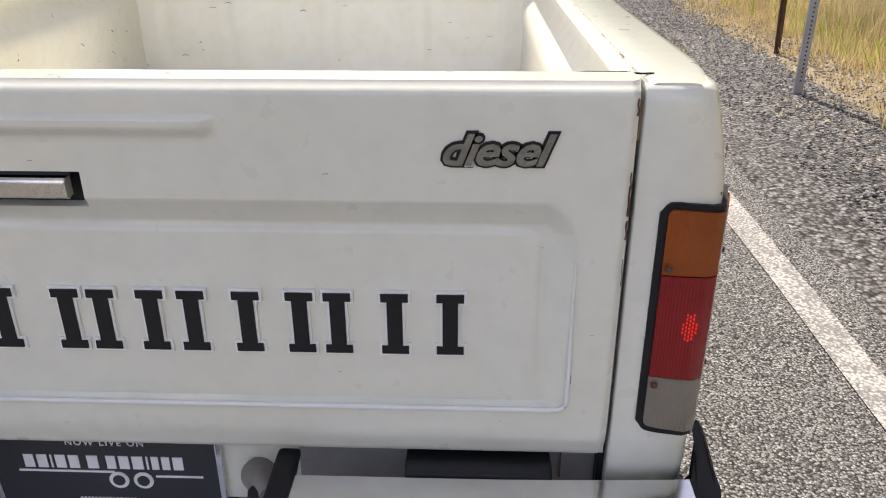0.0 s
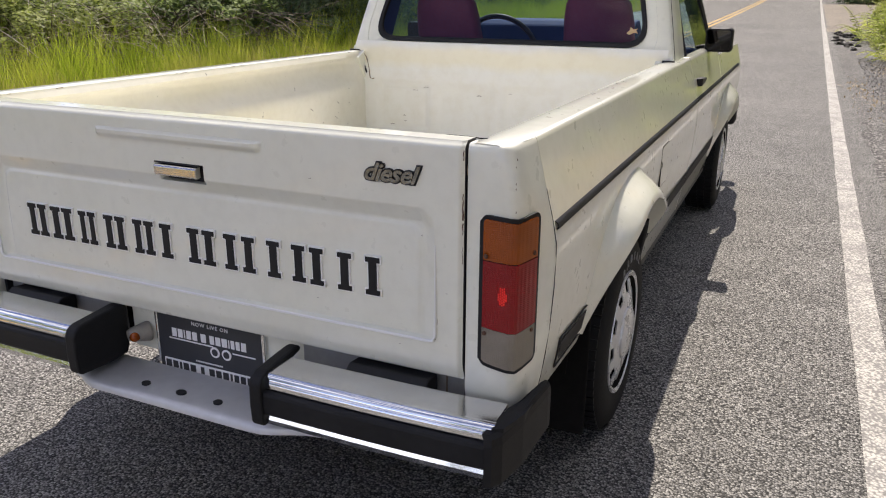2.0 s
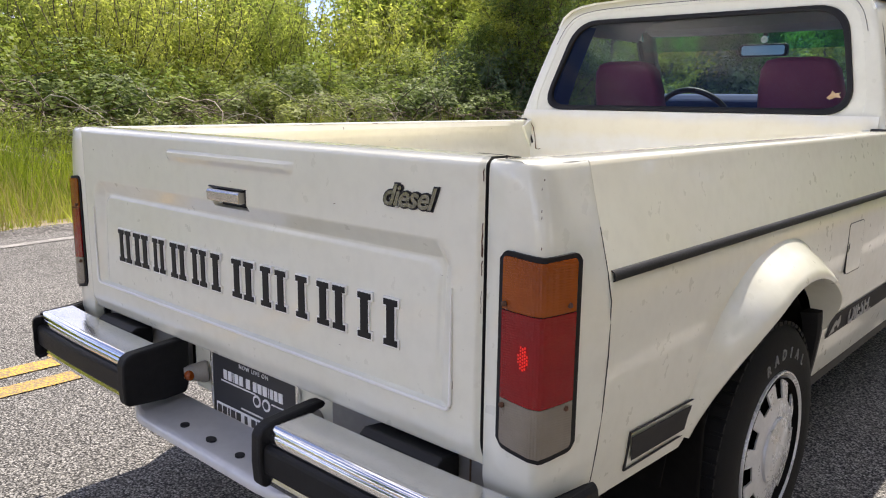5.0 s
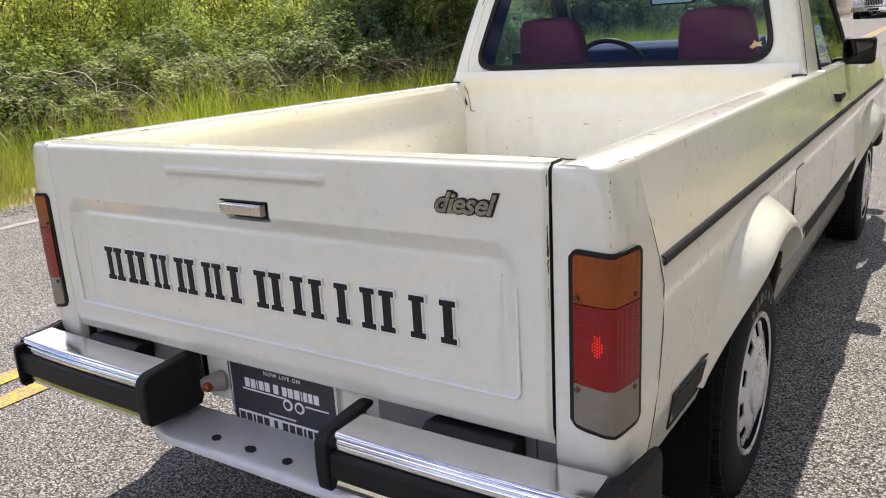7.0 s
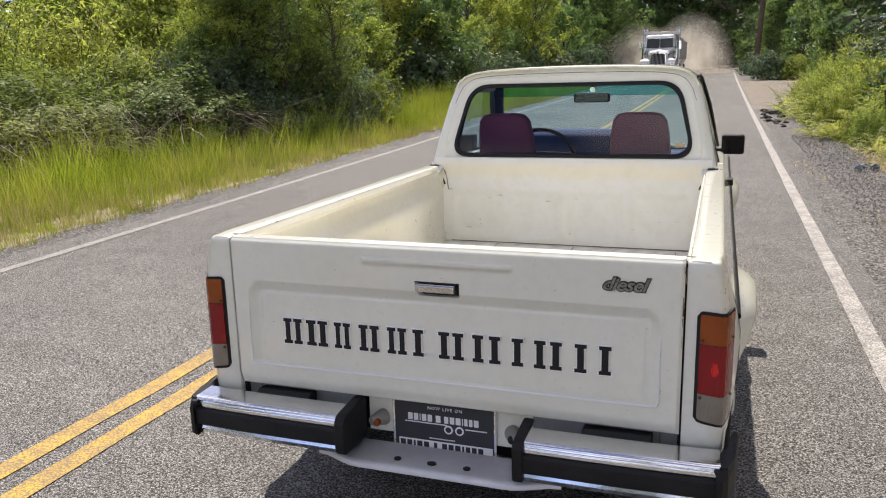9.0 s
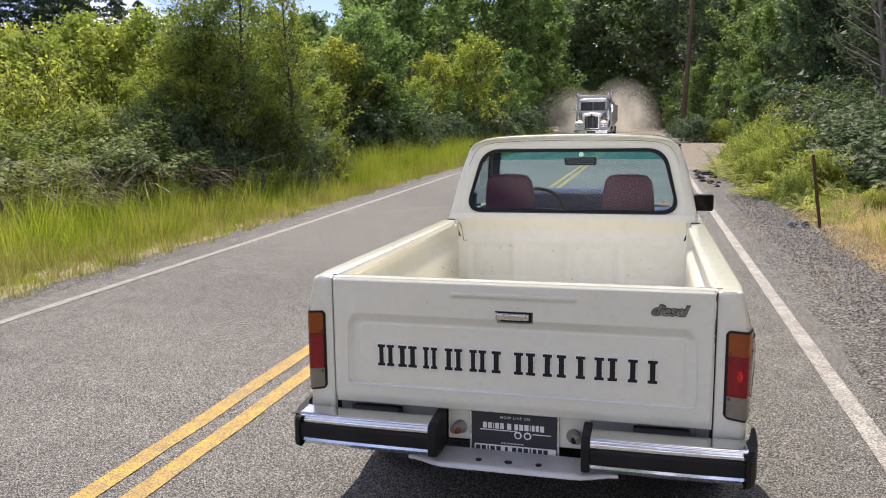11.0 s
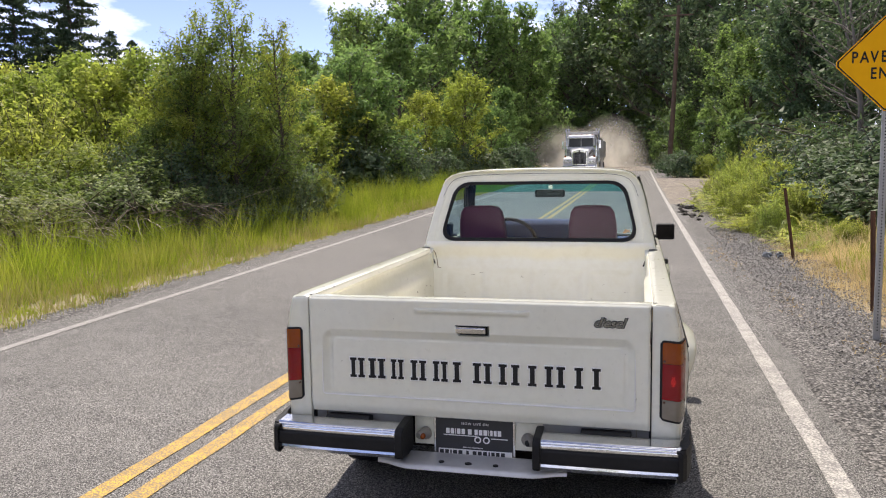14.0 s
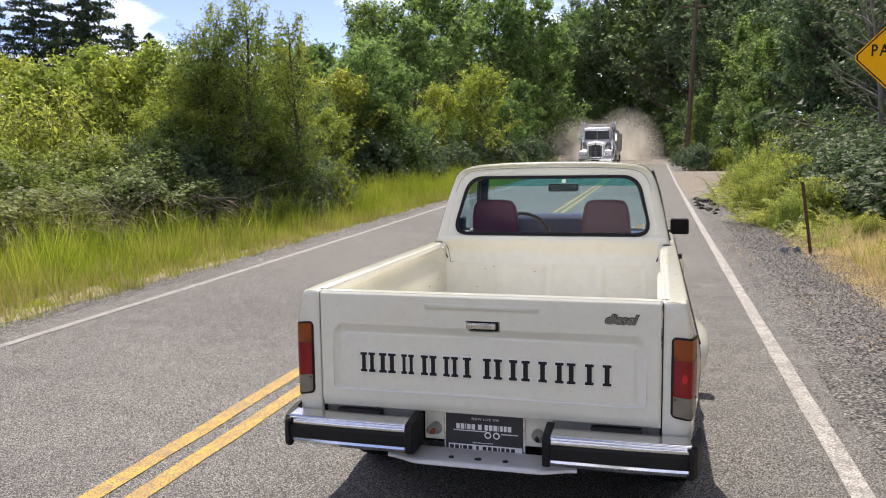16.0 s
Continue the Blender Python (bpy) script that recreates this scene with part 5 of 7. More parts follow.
outer = outer_outline()
rings = []
for t, dy in ((0.0, 0.018), (0.001, 0.004), (0.10, 0.0), (0.45, -0.001), (0.46, -0.004), (0.90, -0.003), (0.97, 0.004), (1.0, 0.016)):
    ring = []
    for a in angles:
        p, q = on_poly(win, a), on_poly(outer, a)
        x, z = p[0] + (q[0] - p[0]) * t, p[1] + (q[1] - p[1]) * t
        ring.append((x, back_y(z) + (dy if z > 1.0 else 0.0), z))
    rings.append(ring)
part("cab_back", bm_thicken(bm_loft(rings, True), 0.006), PAINT, pickup, "cream cab back wall round the rear window", True)

rings = []
for g, dy in ((0.016, 0.004), (0.014, -0.006), (0.006, -0.008), (-0.002, -0.004), (-0.004, 0.010)):
    rings.append([(x, back_y(z) + dy, z) for x, z in window_outline(g)])
rear_win = part("rear_window", bm_loft(rings, True), RUBBER, pickup, "rear window in a black rubber seal", True)
b = bmesh.new()
b.faces.new([b.verts.new((x, back_y(z) + 0.006, z)) for x, z in window_outline(0.0)])
pane = part("pane", bm_facing(b, (0, -1, 0)), GLASS, rear_win, "clear rear glass")
pane.visible_shadow = False
b = bmesh.new()
b.faces.new([b.verts.new((0.536 + x, back_y(1.09 + z) + 0.003, 1.09 + z)) for x, z in ((-0.024, -0.008), (-0.012, -0.014), (0.004, -0.006), (0.022, -0.008), (0.013, 0.002), (0.018, 0.010), (0.002, 0.006), (-0.010, 0.016), (-0.012, 0.004))])
part("window_sticker", bm_thicken(b, 0.0006), surface("peeled_sticker", (0.50, 0.30, 0.15), (0.62, 0.45, 0.28), 40.0, 0.7), rear_win, "torn tan remains of a sticker")

seam = [a for a in angles if 0.10 < a < math.pi - 0.10]
pts = []
for a in seam:
    p, q = on_poly(win, a), on_poly(outer, a)
    pts.append((p[0] + (q[0] - p[0]) * 0.60, back_y(p[1] + (q[1] - p[1]) * 0.60) - 0.0035, p[1] + (q[1] - p[1]) * 0.60))
part("roof_seam", bm_tube(pts, 0.0014, 4), STRIPE, pickup, "thin pressed seam over the rear window")

# roof
rings = []
right = [(x, z) for z, x in OUTLINE if z >= 1.37]
sect = right + [(-x, z) for x, z in reversed(right[:-1])]
for y, sx, dz in ((1.985, 1.0, -0.004), (2.02, 1.0, 0.0), (2.10, 0.998, 0.003), (2.30, 0.995, 0.006), (2.50, 0.99, 0.004), (2.62, 0.98, -0.006), (2.68, 0.97, -0.020)):
    rings.append([(x * sx, y + 0.02 * (1 - abs(x) / 0.61) if y < 2.0 else y, z + dz) for x, z in sect])
roof = part("roof", bm_thicken(bm_loft(rings, False), 0.008), PAINT, pickup, "", True)
part("headliner", bm_loft([[(x * 0.95, y, z - 0.028) for x, z in sect] for y in (2.02, 2.3, 2.62)], False), HEADLINER, pickup, "grey roof lining", True)


# rear quarter of the cab, ahead of the back wall
def quarter():
    rings = []
    for z in (0.955, 0.98, 1.0, 1.1, 1.2, 1.3, 1.37, 1.41):
        x = interp(OUTLINE, z)
        y0, y1 = back_y(z) + 0.010, 2.135 + (z - 1.0) * 0.10
        rings.append([(x - 0.006, y0, z), (x, y0 + 0.012, z), (x + 0.004, (y0 + y1) / 2, z), (x + 0.003, y1 - 0.004, z), (x - 0.012, y1, z)])
    return bm_thicken(bm_loft(rings, False), 0.006)


both("cab_pillar", quarter, PAINT, pickup)
both("pillar_seam", lambda: bm_tube([(interp(OUTLINE, z) + 0.0005, back_y(z) + 0.030, z) for z in (0.985, 1.1, 1.2, 1.3, 1.4)], 0.0018, 4), BLACK, pickup)
both("shoulder", lambda: bm_thicken(bm_loft([[(0.738, y, 0.976), (0.728, y, 0.981), (0.705, y, 0.982), (0.690, y, 0.974)] for y in (1.862, 2.0, 2.13)], False), 0.005), PAINT, pickup)


def windscreen_y(z):
    return 3.10 - (z - 0.97) * 1.05


def screen_pillar():
    return bm_loft([[(x + 0.020, y, z), (x + 0.010, y + 0.035, z), (x - 0.06, y + 0.03, z), (x - 0.065, y - 0.015, z), (x + 0.012, y - 0.035, z)] for z, x, y in ((0.955, 0.695, 3.12), (1.1, 0.668, 2.965), (1.25, 0.637, 2.81), (1.40, 0.590, 2.655))], True, True)


both("screen_pillar", screen_pillar, BLACK, pickup, "dark windscreen pillar")
both("pillar_trim", lambda: bm_loft([[(x, y, z), (x - 0.03, y + 0.01, z), (x - 0.03, y + 0.13, z), (x, y + 0.14, z)] for z, x, y in ((0.98, 0.685, 1.985), (1.2, 0.645, 2.04), (1.38, 0.590, 2.075))], True, True), DASH, pickup, "dark inner door pillar trim")
both("drip_rail", lambda: bm_tube([(interp(OUTLINE, 1.40) + 0.006, 2.02, 1.405), (0.602, 2.3, 1.412), (0.598, 2.62, 1.402), (0.640, 2.80, 1.262), (0.700, 3.10, 0.985)], 0.007, 6), BLACK, pickup)
ws = part("windscreen", bm_facing(bm_loft([[(x * w, windscreen_y(z) + 0.03 - 0.06 * abs(x) ** 2, z) for x in (-1, -0.5, 0, 0.5, 1)] for z, w in ((0.985, 0.66), (1.15, 0.635), (1.30, 0.605))], False), (0, -1, 0)), GLASS, pickup, "curved windscreen", True)
ws.visible_shadow = False
wt = part("windscreen_band", bm_facing(bm_loft([[(x * w, windscreen_y(z) + 0.03 - 0.06 * abs(x) ** 2, z) for x in (-1, -0.5, 0, 0.5, 1)] for z, w in ((1.301, 0.605), (1.35, 0.592), (1.405, 0.575))], False), (0, -1, 0)), TINT, pickup, "green shade band of the windscreen", True)
wt.visible_shadow = False
for d in range(2):
    s = (1, -1)[d]
    zz = (0.975, 1.1, 1.25, 1.385)
    g = bm_loft([[(interp(OUTLINE, z) - 0.006, 2.150 + (z - 1.0) * 0.10, z), (interp(OUTLINE, z) - 0.004, windscreen_y(z) - 0.03, z)] for z in zz], False)
    g = bm_facing(mirrored(g) if s < 0 else g, (1, 0, 0))
    gl = part("door_glass", g, GLASS, doors[d], "clear door window")
    gl.visible_shadow = False
    f = bm_tube([(s * interp(OUTLINE, 0.98), 2.148, 0.982), (s * interp(OUTLINE, 1.385), 2.187, 1.385), (s * 0.592, 2.62, 1.390), (s * 0.690, 3.055, 0.985)], 0.011, 6)
    part("window_frame", f, BLACK, doors[d], "black door window frame", True)
    part("window_ledge", bm_box(s * 0.69, s * 0.735, 2.112, 3.06, 0.968, 0.983, 0.005), PAINT, doors[d])
    part("door_handle", bm_prism([(2.185, 0.895), (2.33, 0.888), (2.335, 0.872), (2.29, 0.868), (2.19, 0.862)], "x", s * 0.752, s * 0.785, 0.005), BLACK, doors[d], "black door handle")

    m = part("door_mirror", bm_prism(rounded(0.722, 0.842, 0.972, 1.080, 0.018), "y", 2.665, 2.745, 0.012), RUBBER, doors[d], "black door mirror", False)
    if s < 0:
        m.data.transform(Matrix.Scale(-1, 4, (1, 0, 0)))
        m.data.flip_normals()
    # near-black metal puts the dim reflections into the glass's own colour
    gm = part("mirror_glass", bm_prism(rounded(0.731, 0.833, 0.981, 1.071, 0.012), "y", 2.6625, 2.667), surface("dimmed_mirror_metal", (0.03, 0.028, 0.028), (0.02, 0.02, 0.02), 4.0, 0.03, 1.0, rough2=0.04), m, "mirror glass")
    if s < 0:
        gm.data.transform(Matrix.Scale(-1, 4, (1, 0, 0)))
        gm.data.flip_normals()
    part("mirror_foot", bm_tube([(s * 0.70, 2.75, 0.985), (s * 0.75, 2.73, 0.99)], 0.016, 8), RUBBER, m)

# nose
part("bonnet", bm_thicken(bm_loft([[(x * w, y, z - 0.05 * abs(x) ** 2.5) for x in (-1, -0.75, -0.4, 0, 0.4, 0.75, 1)] for y, z, w in ((3.09, 1.000, 0.70), (3.4, 0.980, 0.70), (3.8, 0.935, 0.69), (4.15, 0.865, 0.67), (4.24, 0.78, 0.66))], False), 0.01), PAINT, pickup, "", True)
part("front_panel", bm_box(-0.70, 0.70, 4.15, 4.24, 0.42, 0.82, 0.02), BLACK, pickup, "black front grille panel")
part("front_bumper", bm_box(-0.79, 0.79, 4.25, 4.37, 0.40, 0.51, 0.03), RUBBER, pickup)
part("scuttle", bm_box(-0.69, 0.69, 3.02, 3.09, 0.90, 0.955, 0.01), BLACK, pickup)

# inside the cab
part("dashboard", bm_prism([(2.80, 0.60), (2.72, 0.80), (2.73, 1.070), (2.77, 1.100), (2.85, 1.105), (2.92, 1.050), (3.02, 0.985), (3.02, 0.60)], "x", -0.66, 0.38, 0.012), DASH, pickup, "dark blue-black dashboard")
part("dashboard_tray", bm_prism([(2.80, 0.60), (2.72, 0.80), (2.73, 0.955), (2.77, 0.972), (3.02, 0.965), (3.02, 0.60)], "x", 0.38, 0.66, 0.008), DASH, pickup, "lower passenger tray of the dashboard")
part("cab_floor", bm_box(-0.68, 0.68, 1.90, 3.10, 0.40, 0.43), DASH, pickup)
part("cab_rear_trim", bm_box(-0.67, 0.67, 1.885, 1.90, 0.42, 1.035), DASH, pickup)
for cx in (-0.402, 0.318):
    o = [(-0.155, 0.84), (-0.150, 0.97), (-0.140, 1.12), (-0.128, 1.19), (-0.105, 1.222), (-0.06, 1.232), (0.06, 1.232), (0.105, 1.222), (0.128, 1.19), (0.140, 1.12), (0.150, 0.97), (0.155, 0.84)]
    b = bm_loft([[(cx + x * k * 1.06, y + (z - 0.84) * -0.30, 0.84 + (z - 0.84) * kz) for x, z in o] for y, k, kz in ((2.275, 0.90, 0.96), (2.285, 0.98, 0.995), (2.31, 1.0, 1.0), (2.355, 0.99, 0.995), (2.375, 0.90, 0.96))], True, True)
    seat = part("seat", b, MAROON, pickup, "maroon vinyl high-backed seat", True)
    part("seat_cushion", bm_box(cx - 0.21, cx + 0.21, 2.28, 2.72, 0.60, 0.72, 0.04), MAROON, seat)
    part("backrest", bm_box(cx - 0.215, cx + 0.215, 2.27, 2.36, 0.60, 0.90, 0.035), MAROON, seat)
b = bmesh.new()
M = pose(-0.285, 2.665, 0.955, -62)
pts = [M @ Vector((0.185 * math.cos(a), 0.185 * math.sin(a), 0)) for a in (k * math.tau / 40 for k in range(41))]
sw = part("steering_wheel", bm_tube(pts, 0.013, 8, cap=False), BLACK, pickup, "black steering wheel", True)
part("steering_hub", bm_tube([M @ Vector((-0.18, 0, 0)), M @ Vector((0, -0.02, -0.015)), M @ Vector((0.18, 0, 0))], 0.02, 6), BLACK, sw)
part("steering_column", bm_tube([M @ Vector((0, 0, 0)), (-0.285, 2.80, 0.86)], 0.03, 8), BLACK, sw)
mir = part("inside_mirror", bm_prism(rounded(-0.112, 0.098, 1.265, 1.320, 0.014), "y", 2.695, 2.718, 0.004), BLACK, pickup, "black inside mirror")
part("mirror_glass", bm_prism(rounded(-0.101, 0.087, 1.272, 1.313, 0.010), "y", 2.6925, 2.6960), surface("inside_mirror_silver", (0.13, 0.145, 0.14), (0.10, 0.115, 0.11), 4.0, 0.05, 1.0, rough2=0.08), mir, "mirror glass")
part("mirror_stalk", bm_tube([(0.0, 2.705, 1.315), (0.0, 2.700, 1.340), (0.0, 2.685, 1.372)], [0.010, 0.012, 0.008], 10), BLACK, mir, "", True)
part("mirror_mount", bm_tube([(0.0, 2.682, 1.338), (0.0, 2.700, 1.340)], 0.016, 14), LATCH, mir, "bright round mirror mount", True)
part("windscreen_header", bm_loft([[(x * 0.96, 2.575, z - 0.034), (x * 0.96, 2.60, min(1.392, z - 0.036)), (x * 0.96, 2.64, 1.372), (x * 0.96, 2.685, 1.366), (x * 0.96, 2.672, 1.385), (x * 0.96, 2.655, z - 0.036)] for x, z in sect if abs(x) < 0.57], True, True), HEADLINER, pickup, "grey lining above the windscreen")


# ---- plants ----
def tube_arrays(pts, radii, sides=5):
    pts = np.asarray(pts, float)
    n = len(pts)
    d = np.gradient(pts, axis=0)
    d /= np.linalg.norm(d, axis=1)[:, None] + 1e-9
    ref = np.where(np.abs(d[:, 2:3]) > 0.9, np.array([[1.0, 0, 0]]), np.array([[0, 0, 1.0]]))
    u = np.cross(d, ref)
    u /= np.linalg.norm(u, axis=1)[:, None] + 1e-9
    w = np.cross(d, u)
    a = np.arange(sides) * math.tau / sides
    v = pts[:, None] + np.asarray(radii)[:, None, None] * (np.cos(a)[None, :, None] * u[:, None] + np.sin(a)[None, :, None] * w[:, None])
    i, k = np.meshgrid(np.arange(n - 1), np.arange(sides), indexing="ij")
    k2 = (k + 1) % sides
    f = np.stack([i * sides + k, i * sides + k2, (i + 1) * sides + k2, (i + 1) * sides + k], -1).reshape(-1, 4)
    return v.reshape(-1, 3), f


def join_arrays(chunks):
    vs, fs, o = [], [], 0
    for v, f in chunks:
        vs.append(v)
        fs.append(f + o)
        o += len(v)
    return np.concatenate(vs), np.concatenate(fs)


def leaf_arrays(r, centres, size, up=0.35, slim=0.55, spread=0.35):
    """Small pointed leaves at the given places."""
    n = len(centres)
    d = r.normal(size=(n, 3))
    d /= np.linalg.norm(d, axis=1)[:, None]
    nn = r.normal(size=(n, 3)) + np.array([0, 0, up * 2])
    s = np.cross(d, nn)
    s /= np.linalg.norm(s, axis=1)[:, None] + 1e-9
    nn = np.cross(s, d)
    L = size * r.uniform(1 - spread, 1 + spread, n)[:, None]
    w = L * slim
    base = centres - d * L * 0.5
    v = np.stack([base - s * w * 0.5, base + s * w * 0.5 + nn * L * 0.08, base + d * L], 1).reshape(-1, 3)
    f = np.arange(3 * n).reshape(n, 3)
    return v, f


def limb_path(r, p0, d0, length, lift, wander, n=6):
    p, d = np.array(p0, float), np.array(d0, float)
    out = [p.copy()]
    for _ in range(n - 1):
        d = d + np.array([0, 0, lift]) + r.normal(size=3) * wander
        d /= np.linalg.norm(d)
        p = p + d * length / (n - 1)
        out.append(p.copy())
    return np.array(out)


def tree_meshes(seed, H, spread, low, limbs, leaves, leaf, lift=0.12, shape="round", trunk_r=0.12, clump=0.32):
    """Trunk with limbs, and a crown of leaves gathered on the twigs."""
    r = np.random.default_rng(seed)
    trunk = limb_path(r, (0, 0, -0.2), (0, 0, 1), H * 0.92, 0.25, 0.07, 9)
    wood = [tube_arrays(trunk, np.linspace(trunk_r, trunk_r * 0.18, 9), 7)]
    tips = []
    for i in range(limbs):
        t = low + (0.97 - low) * ((i + r.uniform(0, 0.9)) / limbs)
        p = np.array([np.interp(t * 8, np.arange(9), trunk[:, k]) for k in range(3)])
        a = i * 2.4 + r.uniform(-0.5, 0.5)
        q = (t - low) / (1 - low)
        prof = {"round": math.sin(math.pi * min(1, 0.18 + 0.80 * q)) ** 0.6, "cone": 1.0 - 0.85 * q, "column": 0.75 + 0.25 * math.sin(math.pi * q) - 0.35 * q, "wide": 1.0 - 0.35 * q}[shape]
        ln = spread * prof * r.uniform(0.7, 1.15)
        rise = 0.35 + 0.9 * q
        path = limb_path(r, p, (math.cos(a), math.sin(a), rise), ln, lift, 0.16)
        r0 = trunk_r * 0.42 * (1 - 0.6 * t)
        wood.append(tube_arrays(path, np.linspace(r0, r0 * 0.25, 6), 4))
        for j in range(5):
            s = 1.2 + 3.6 * (j + r.uniform(0, 1)) / 5
            b0 = np.array([np.interp(s, np.arange(6), path[:, k]) for k in range(3)])
            dd = r.normal(size=3) + np.array([math.cos(a), math.sin(a), 0.4]) * 0.8
            dd /= np.linalg.norm(dd)
            tw = limb_path(r, b0, dd, ln * r.uniform(0.22, 0.42), 0.05, 0.2, 4)
            wood.append(tube_arrays(tw, np.linspace(r0 * 0.35, r0 * 0.1, 4), 3))
            tips.append(tw)
        tips.append(path[2:])
    tips.append(trunk[6:])
    weights = np.array([np.linalg.norm(t[-1] - t[0]) + 0.15 for t in tips]) * r.uniform(0.3, 1.7, len(tips))
    counts = r.multinomial(leaves, weights / weights.sum())
    cs = []
    for tw, c in zip(tips, counts):
        s = r.uniform(0, 1, c) ** 0.7 * (len(tw) - 1)
        base = np.stack([np.interp(s, np.arange(len(tw)), tw[:, k]) for k in range(3)], 1)
        cs.append(base + r.normal(size=(c, 3)) * clump * spread * 0.22 * r.uniform(0.2, 1.0, (c, 1)))
    return join_arrays(wood), leaf_arrays(r, np.concatenate(cs), leaf)


def leaves_facing(r, centres, normals, size, slim, spread=0.35):
    """Pointed leaves whose blades lie across the given normals."""
    n = len(centres)
    d = np.cross(normals, r.normal(size=(n, 3)))
    d /= np.linalg.norm(d, axis=1)[:, None] + 1e-9
    s = np.cross(d, normals)
    s /= np.linalg.norm(s, axis=1)[:, None] + 1e-9
    L = size * r.uniform(1 - spread, 1 + spread, n)[:, None]
    base = centres - d * L * 0.5
    v = np.stack([base - s * L * slim * 0.5, base + s * L * slim * 0.5, base + d * L], 1).reshape(-1, 3)
    return v, np.arange(3 * n).reshape(n, 3)


def bush_meshes(seed, W, H, leaves, leaf, sticks=24, spiky=0.0, slim=0.6, bare=0.0, dead=0, lump=0.34):
    """A lumpy mound of leaves over arching stems: W half its width, H its height; bare: the part of its sides left without leaves."""
    r = np.random.default_rng(seed)
    wood, cs, ns = [], [], []
    for i in range(sticks):
        a = r.uniform(0, math.tau)
        rad = r.uniform(0, 0.6) * W
        p = (rad * math.cos(a), rad * math.sin(a), -0.1)
        out = r.uniform(0.1, 0.9) * (1 - 0.6 * spiky)
        path = limb_path(r, p, (out * math.cos(a), out * math.sin(a), 1.2), H * r.uniform(0.75, 1.15), -0.10 if spiky == 0 else 0.02, 0.16, 7)
        path[:, 2] = np.maximum(path[:, 2], -0.1)
        wood.append(tube_arrays(path, np.linspace(0.012, 0.004, 7), 3))
        if spiky:
            c = int(leaves * 0.5 * spiky) // sticks
            t = r.uniform(2.2, 6, c)
            q = np.stack([np.interp(t, np.arange(7), path[:, k]) for k in range(3)], 1)
            cs.append(q + r.normal(size=(c, 3)) * np.array([0.085, 0.085, 0.07]) * (1.3 - t[:, None] / 7))
            ns.append(r.normal(size=(c, 3)) + np.array([0, 0, 0.7]))
    n = int(leaves * (1.35 - 0.5 * spiky))
    u = r.normal(size=(n, 3))
    u[:, 2] = np.abs(u[:, 2])
    u /= np.linalg.norm(u, axis=1)[:, None]
    off = Vector((seed * 3.7, seed * 1.3, 0))
    f1 = np.array([noise.noise(Vector(q) * 2.1 + off) for q in u])
    f2 = np.array([noise.noise(Vector(q) * 5.2 + off) for q in u])
    rad = (1 + lump * f1 + lump * 0.75 * f2) * (1 - 0.16 * r.exponential(1.0, n).clip(0, 3))
    q = u * rad[:, None] * np.array([W, W, H * 0.92])
    keep = (f2 > -0.42 + 0.10 * r.normal(size=n)) & (q[:, 2] > bare * H * (0.6 + 0.5 * f1 + 0.5 * f2) + 0.05 * r.normal(size=n)) & (q[:, 2] > 0.02)
    cs.append(q[keep])
    ns.append(u[keep] * np.array([1, 1, 1.3]) + r.normal(size=(keep.sum(), 3)) * 0.55 + np.array([0, 0, 0.35]))
    for i in range(dead):
        a = r.uniform(0, math.tau)
        p = (W * 0.75 * math.cos(a), W * 0.75 * math.sin(a), r.uniform(0.02, 0.55) * H)
        b = a + r.uniform(-1.4, 1.4)
        path = limb_path(r, p, (math.cos(b), math.sin(b), r.uniform(-0.3, 0.8)), H * r.uniform(0.3, 0.75), -0.2, 0.25, 7)
        path[:, 2] = np.maximum(path[:, 2], 0.0)
        wood.append(tube_arrays(path, np.linspace(0.010, 0.004, 7), 3))
    cs, ns = np.concatenate(cs), np.concatenate(ns)
    ns /= np.linalg.norm(ns, axis=1)[:, None] + 1e-9
    return join_arrays(wood), leaves_facing(r, cs, ns, leaf, slim)


def fern_meshes(seed, fronds, length):
    """A clump of arching fronds, each with pairs of leaflets that shorten towards its tip."""
    r = np.random.default_rng(seed)
    wood, vs, k = [], [], 15
    for i in range(fronds):
        a = i * 2.4 + r.uniform(-0.4, 0.4)
        out = r.uniform(0.4, 1.5)
        ln = length * r.uniform(0.65, 1.15)
        path = limb_path(r, (0.28 * r.normal(), 0.28 * r.normal(), -0.05), (out * math.cos(a), out * math.sin(a), 1.0), ln, -0.24, 0.10, 7)
        wood.append(tube_arrays(path, np.linspace(0.006, 0.002, 7), 3))
        for j in range(k):
            q = 0.22 + 0.78 * j / k
            b = np.array([np.interp(q * 6, np.arange(7), path[:, c]) for c in range(3)])
            d = np.array([np.interp(min(6, q * 6 + 0.5), np.arange(7), path[:, c]) for c in range(3)]) - b
            d /= np.linalg.norm(d) + 1e-9
            side = np.cross(d, (0, 0, 1.0))
            side /= np.linalg.norm(side) + 1e-9
            up = np.cross(side, d)
            for sg in (-1, 1):
                L = 0.20 * ln * (1.08 - q) ** 0.75 * r.uniform(0.75, 1.2)
                w = side * sg * 0.90 + d * 0.42 + up * r.uniform(-0.25, 0.12)
                t = b + w * L - np.array([0, 0, 0.12 * L])
                m = b + w * L * 0.35
                vs.append(np.stack([b, m + d * 0.017, t, m - d * 0.017]))
    v = np.concatenate(vs)
    return join_arrays(wood), (v, np.arange(len(v)).reshape(-1, 4))


def plant(name, meshes, bark, leafmat, label, category, group):
    (wv, wf), (lv, lf) = meshes
    root = thing(name, (0, 0, -50), label, category, group)
    w = new("trunk" if category == "tree" else "stem", arrays_ob("wood", wv, wf, bark))
    w.parent = root
    c = new("crown" if category == "tree" else "foliage", arrays_ob("leaves", lv, lf, leafmat))
    c.parent = root
    return root


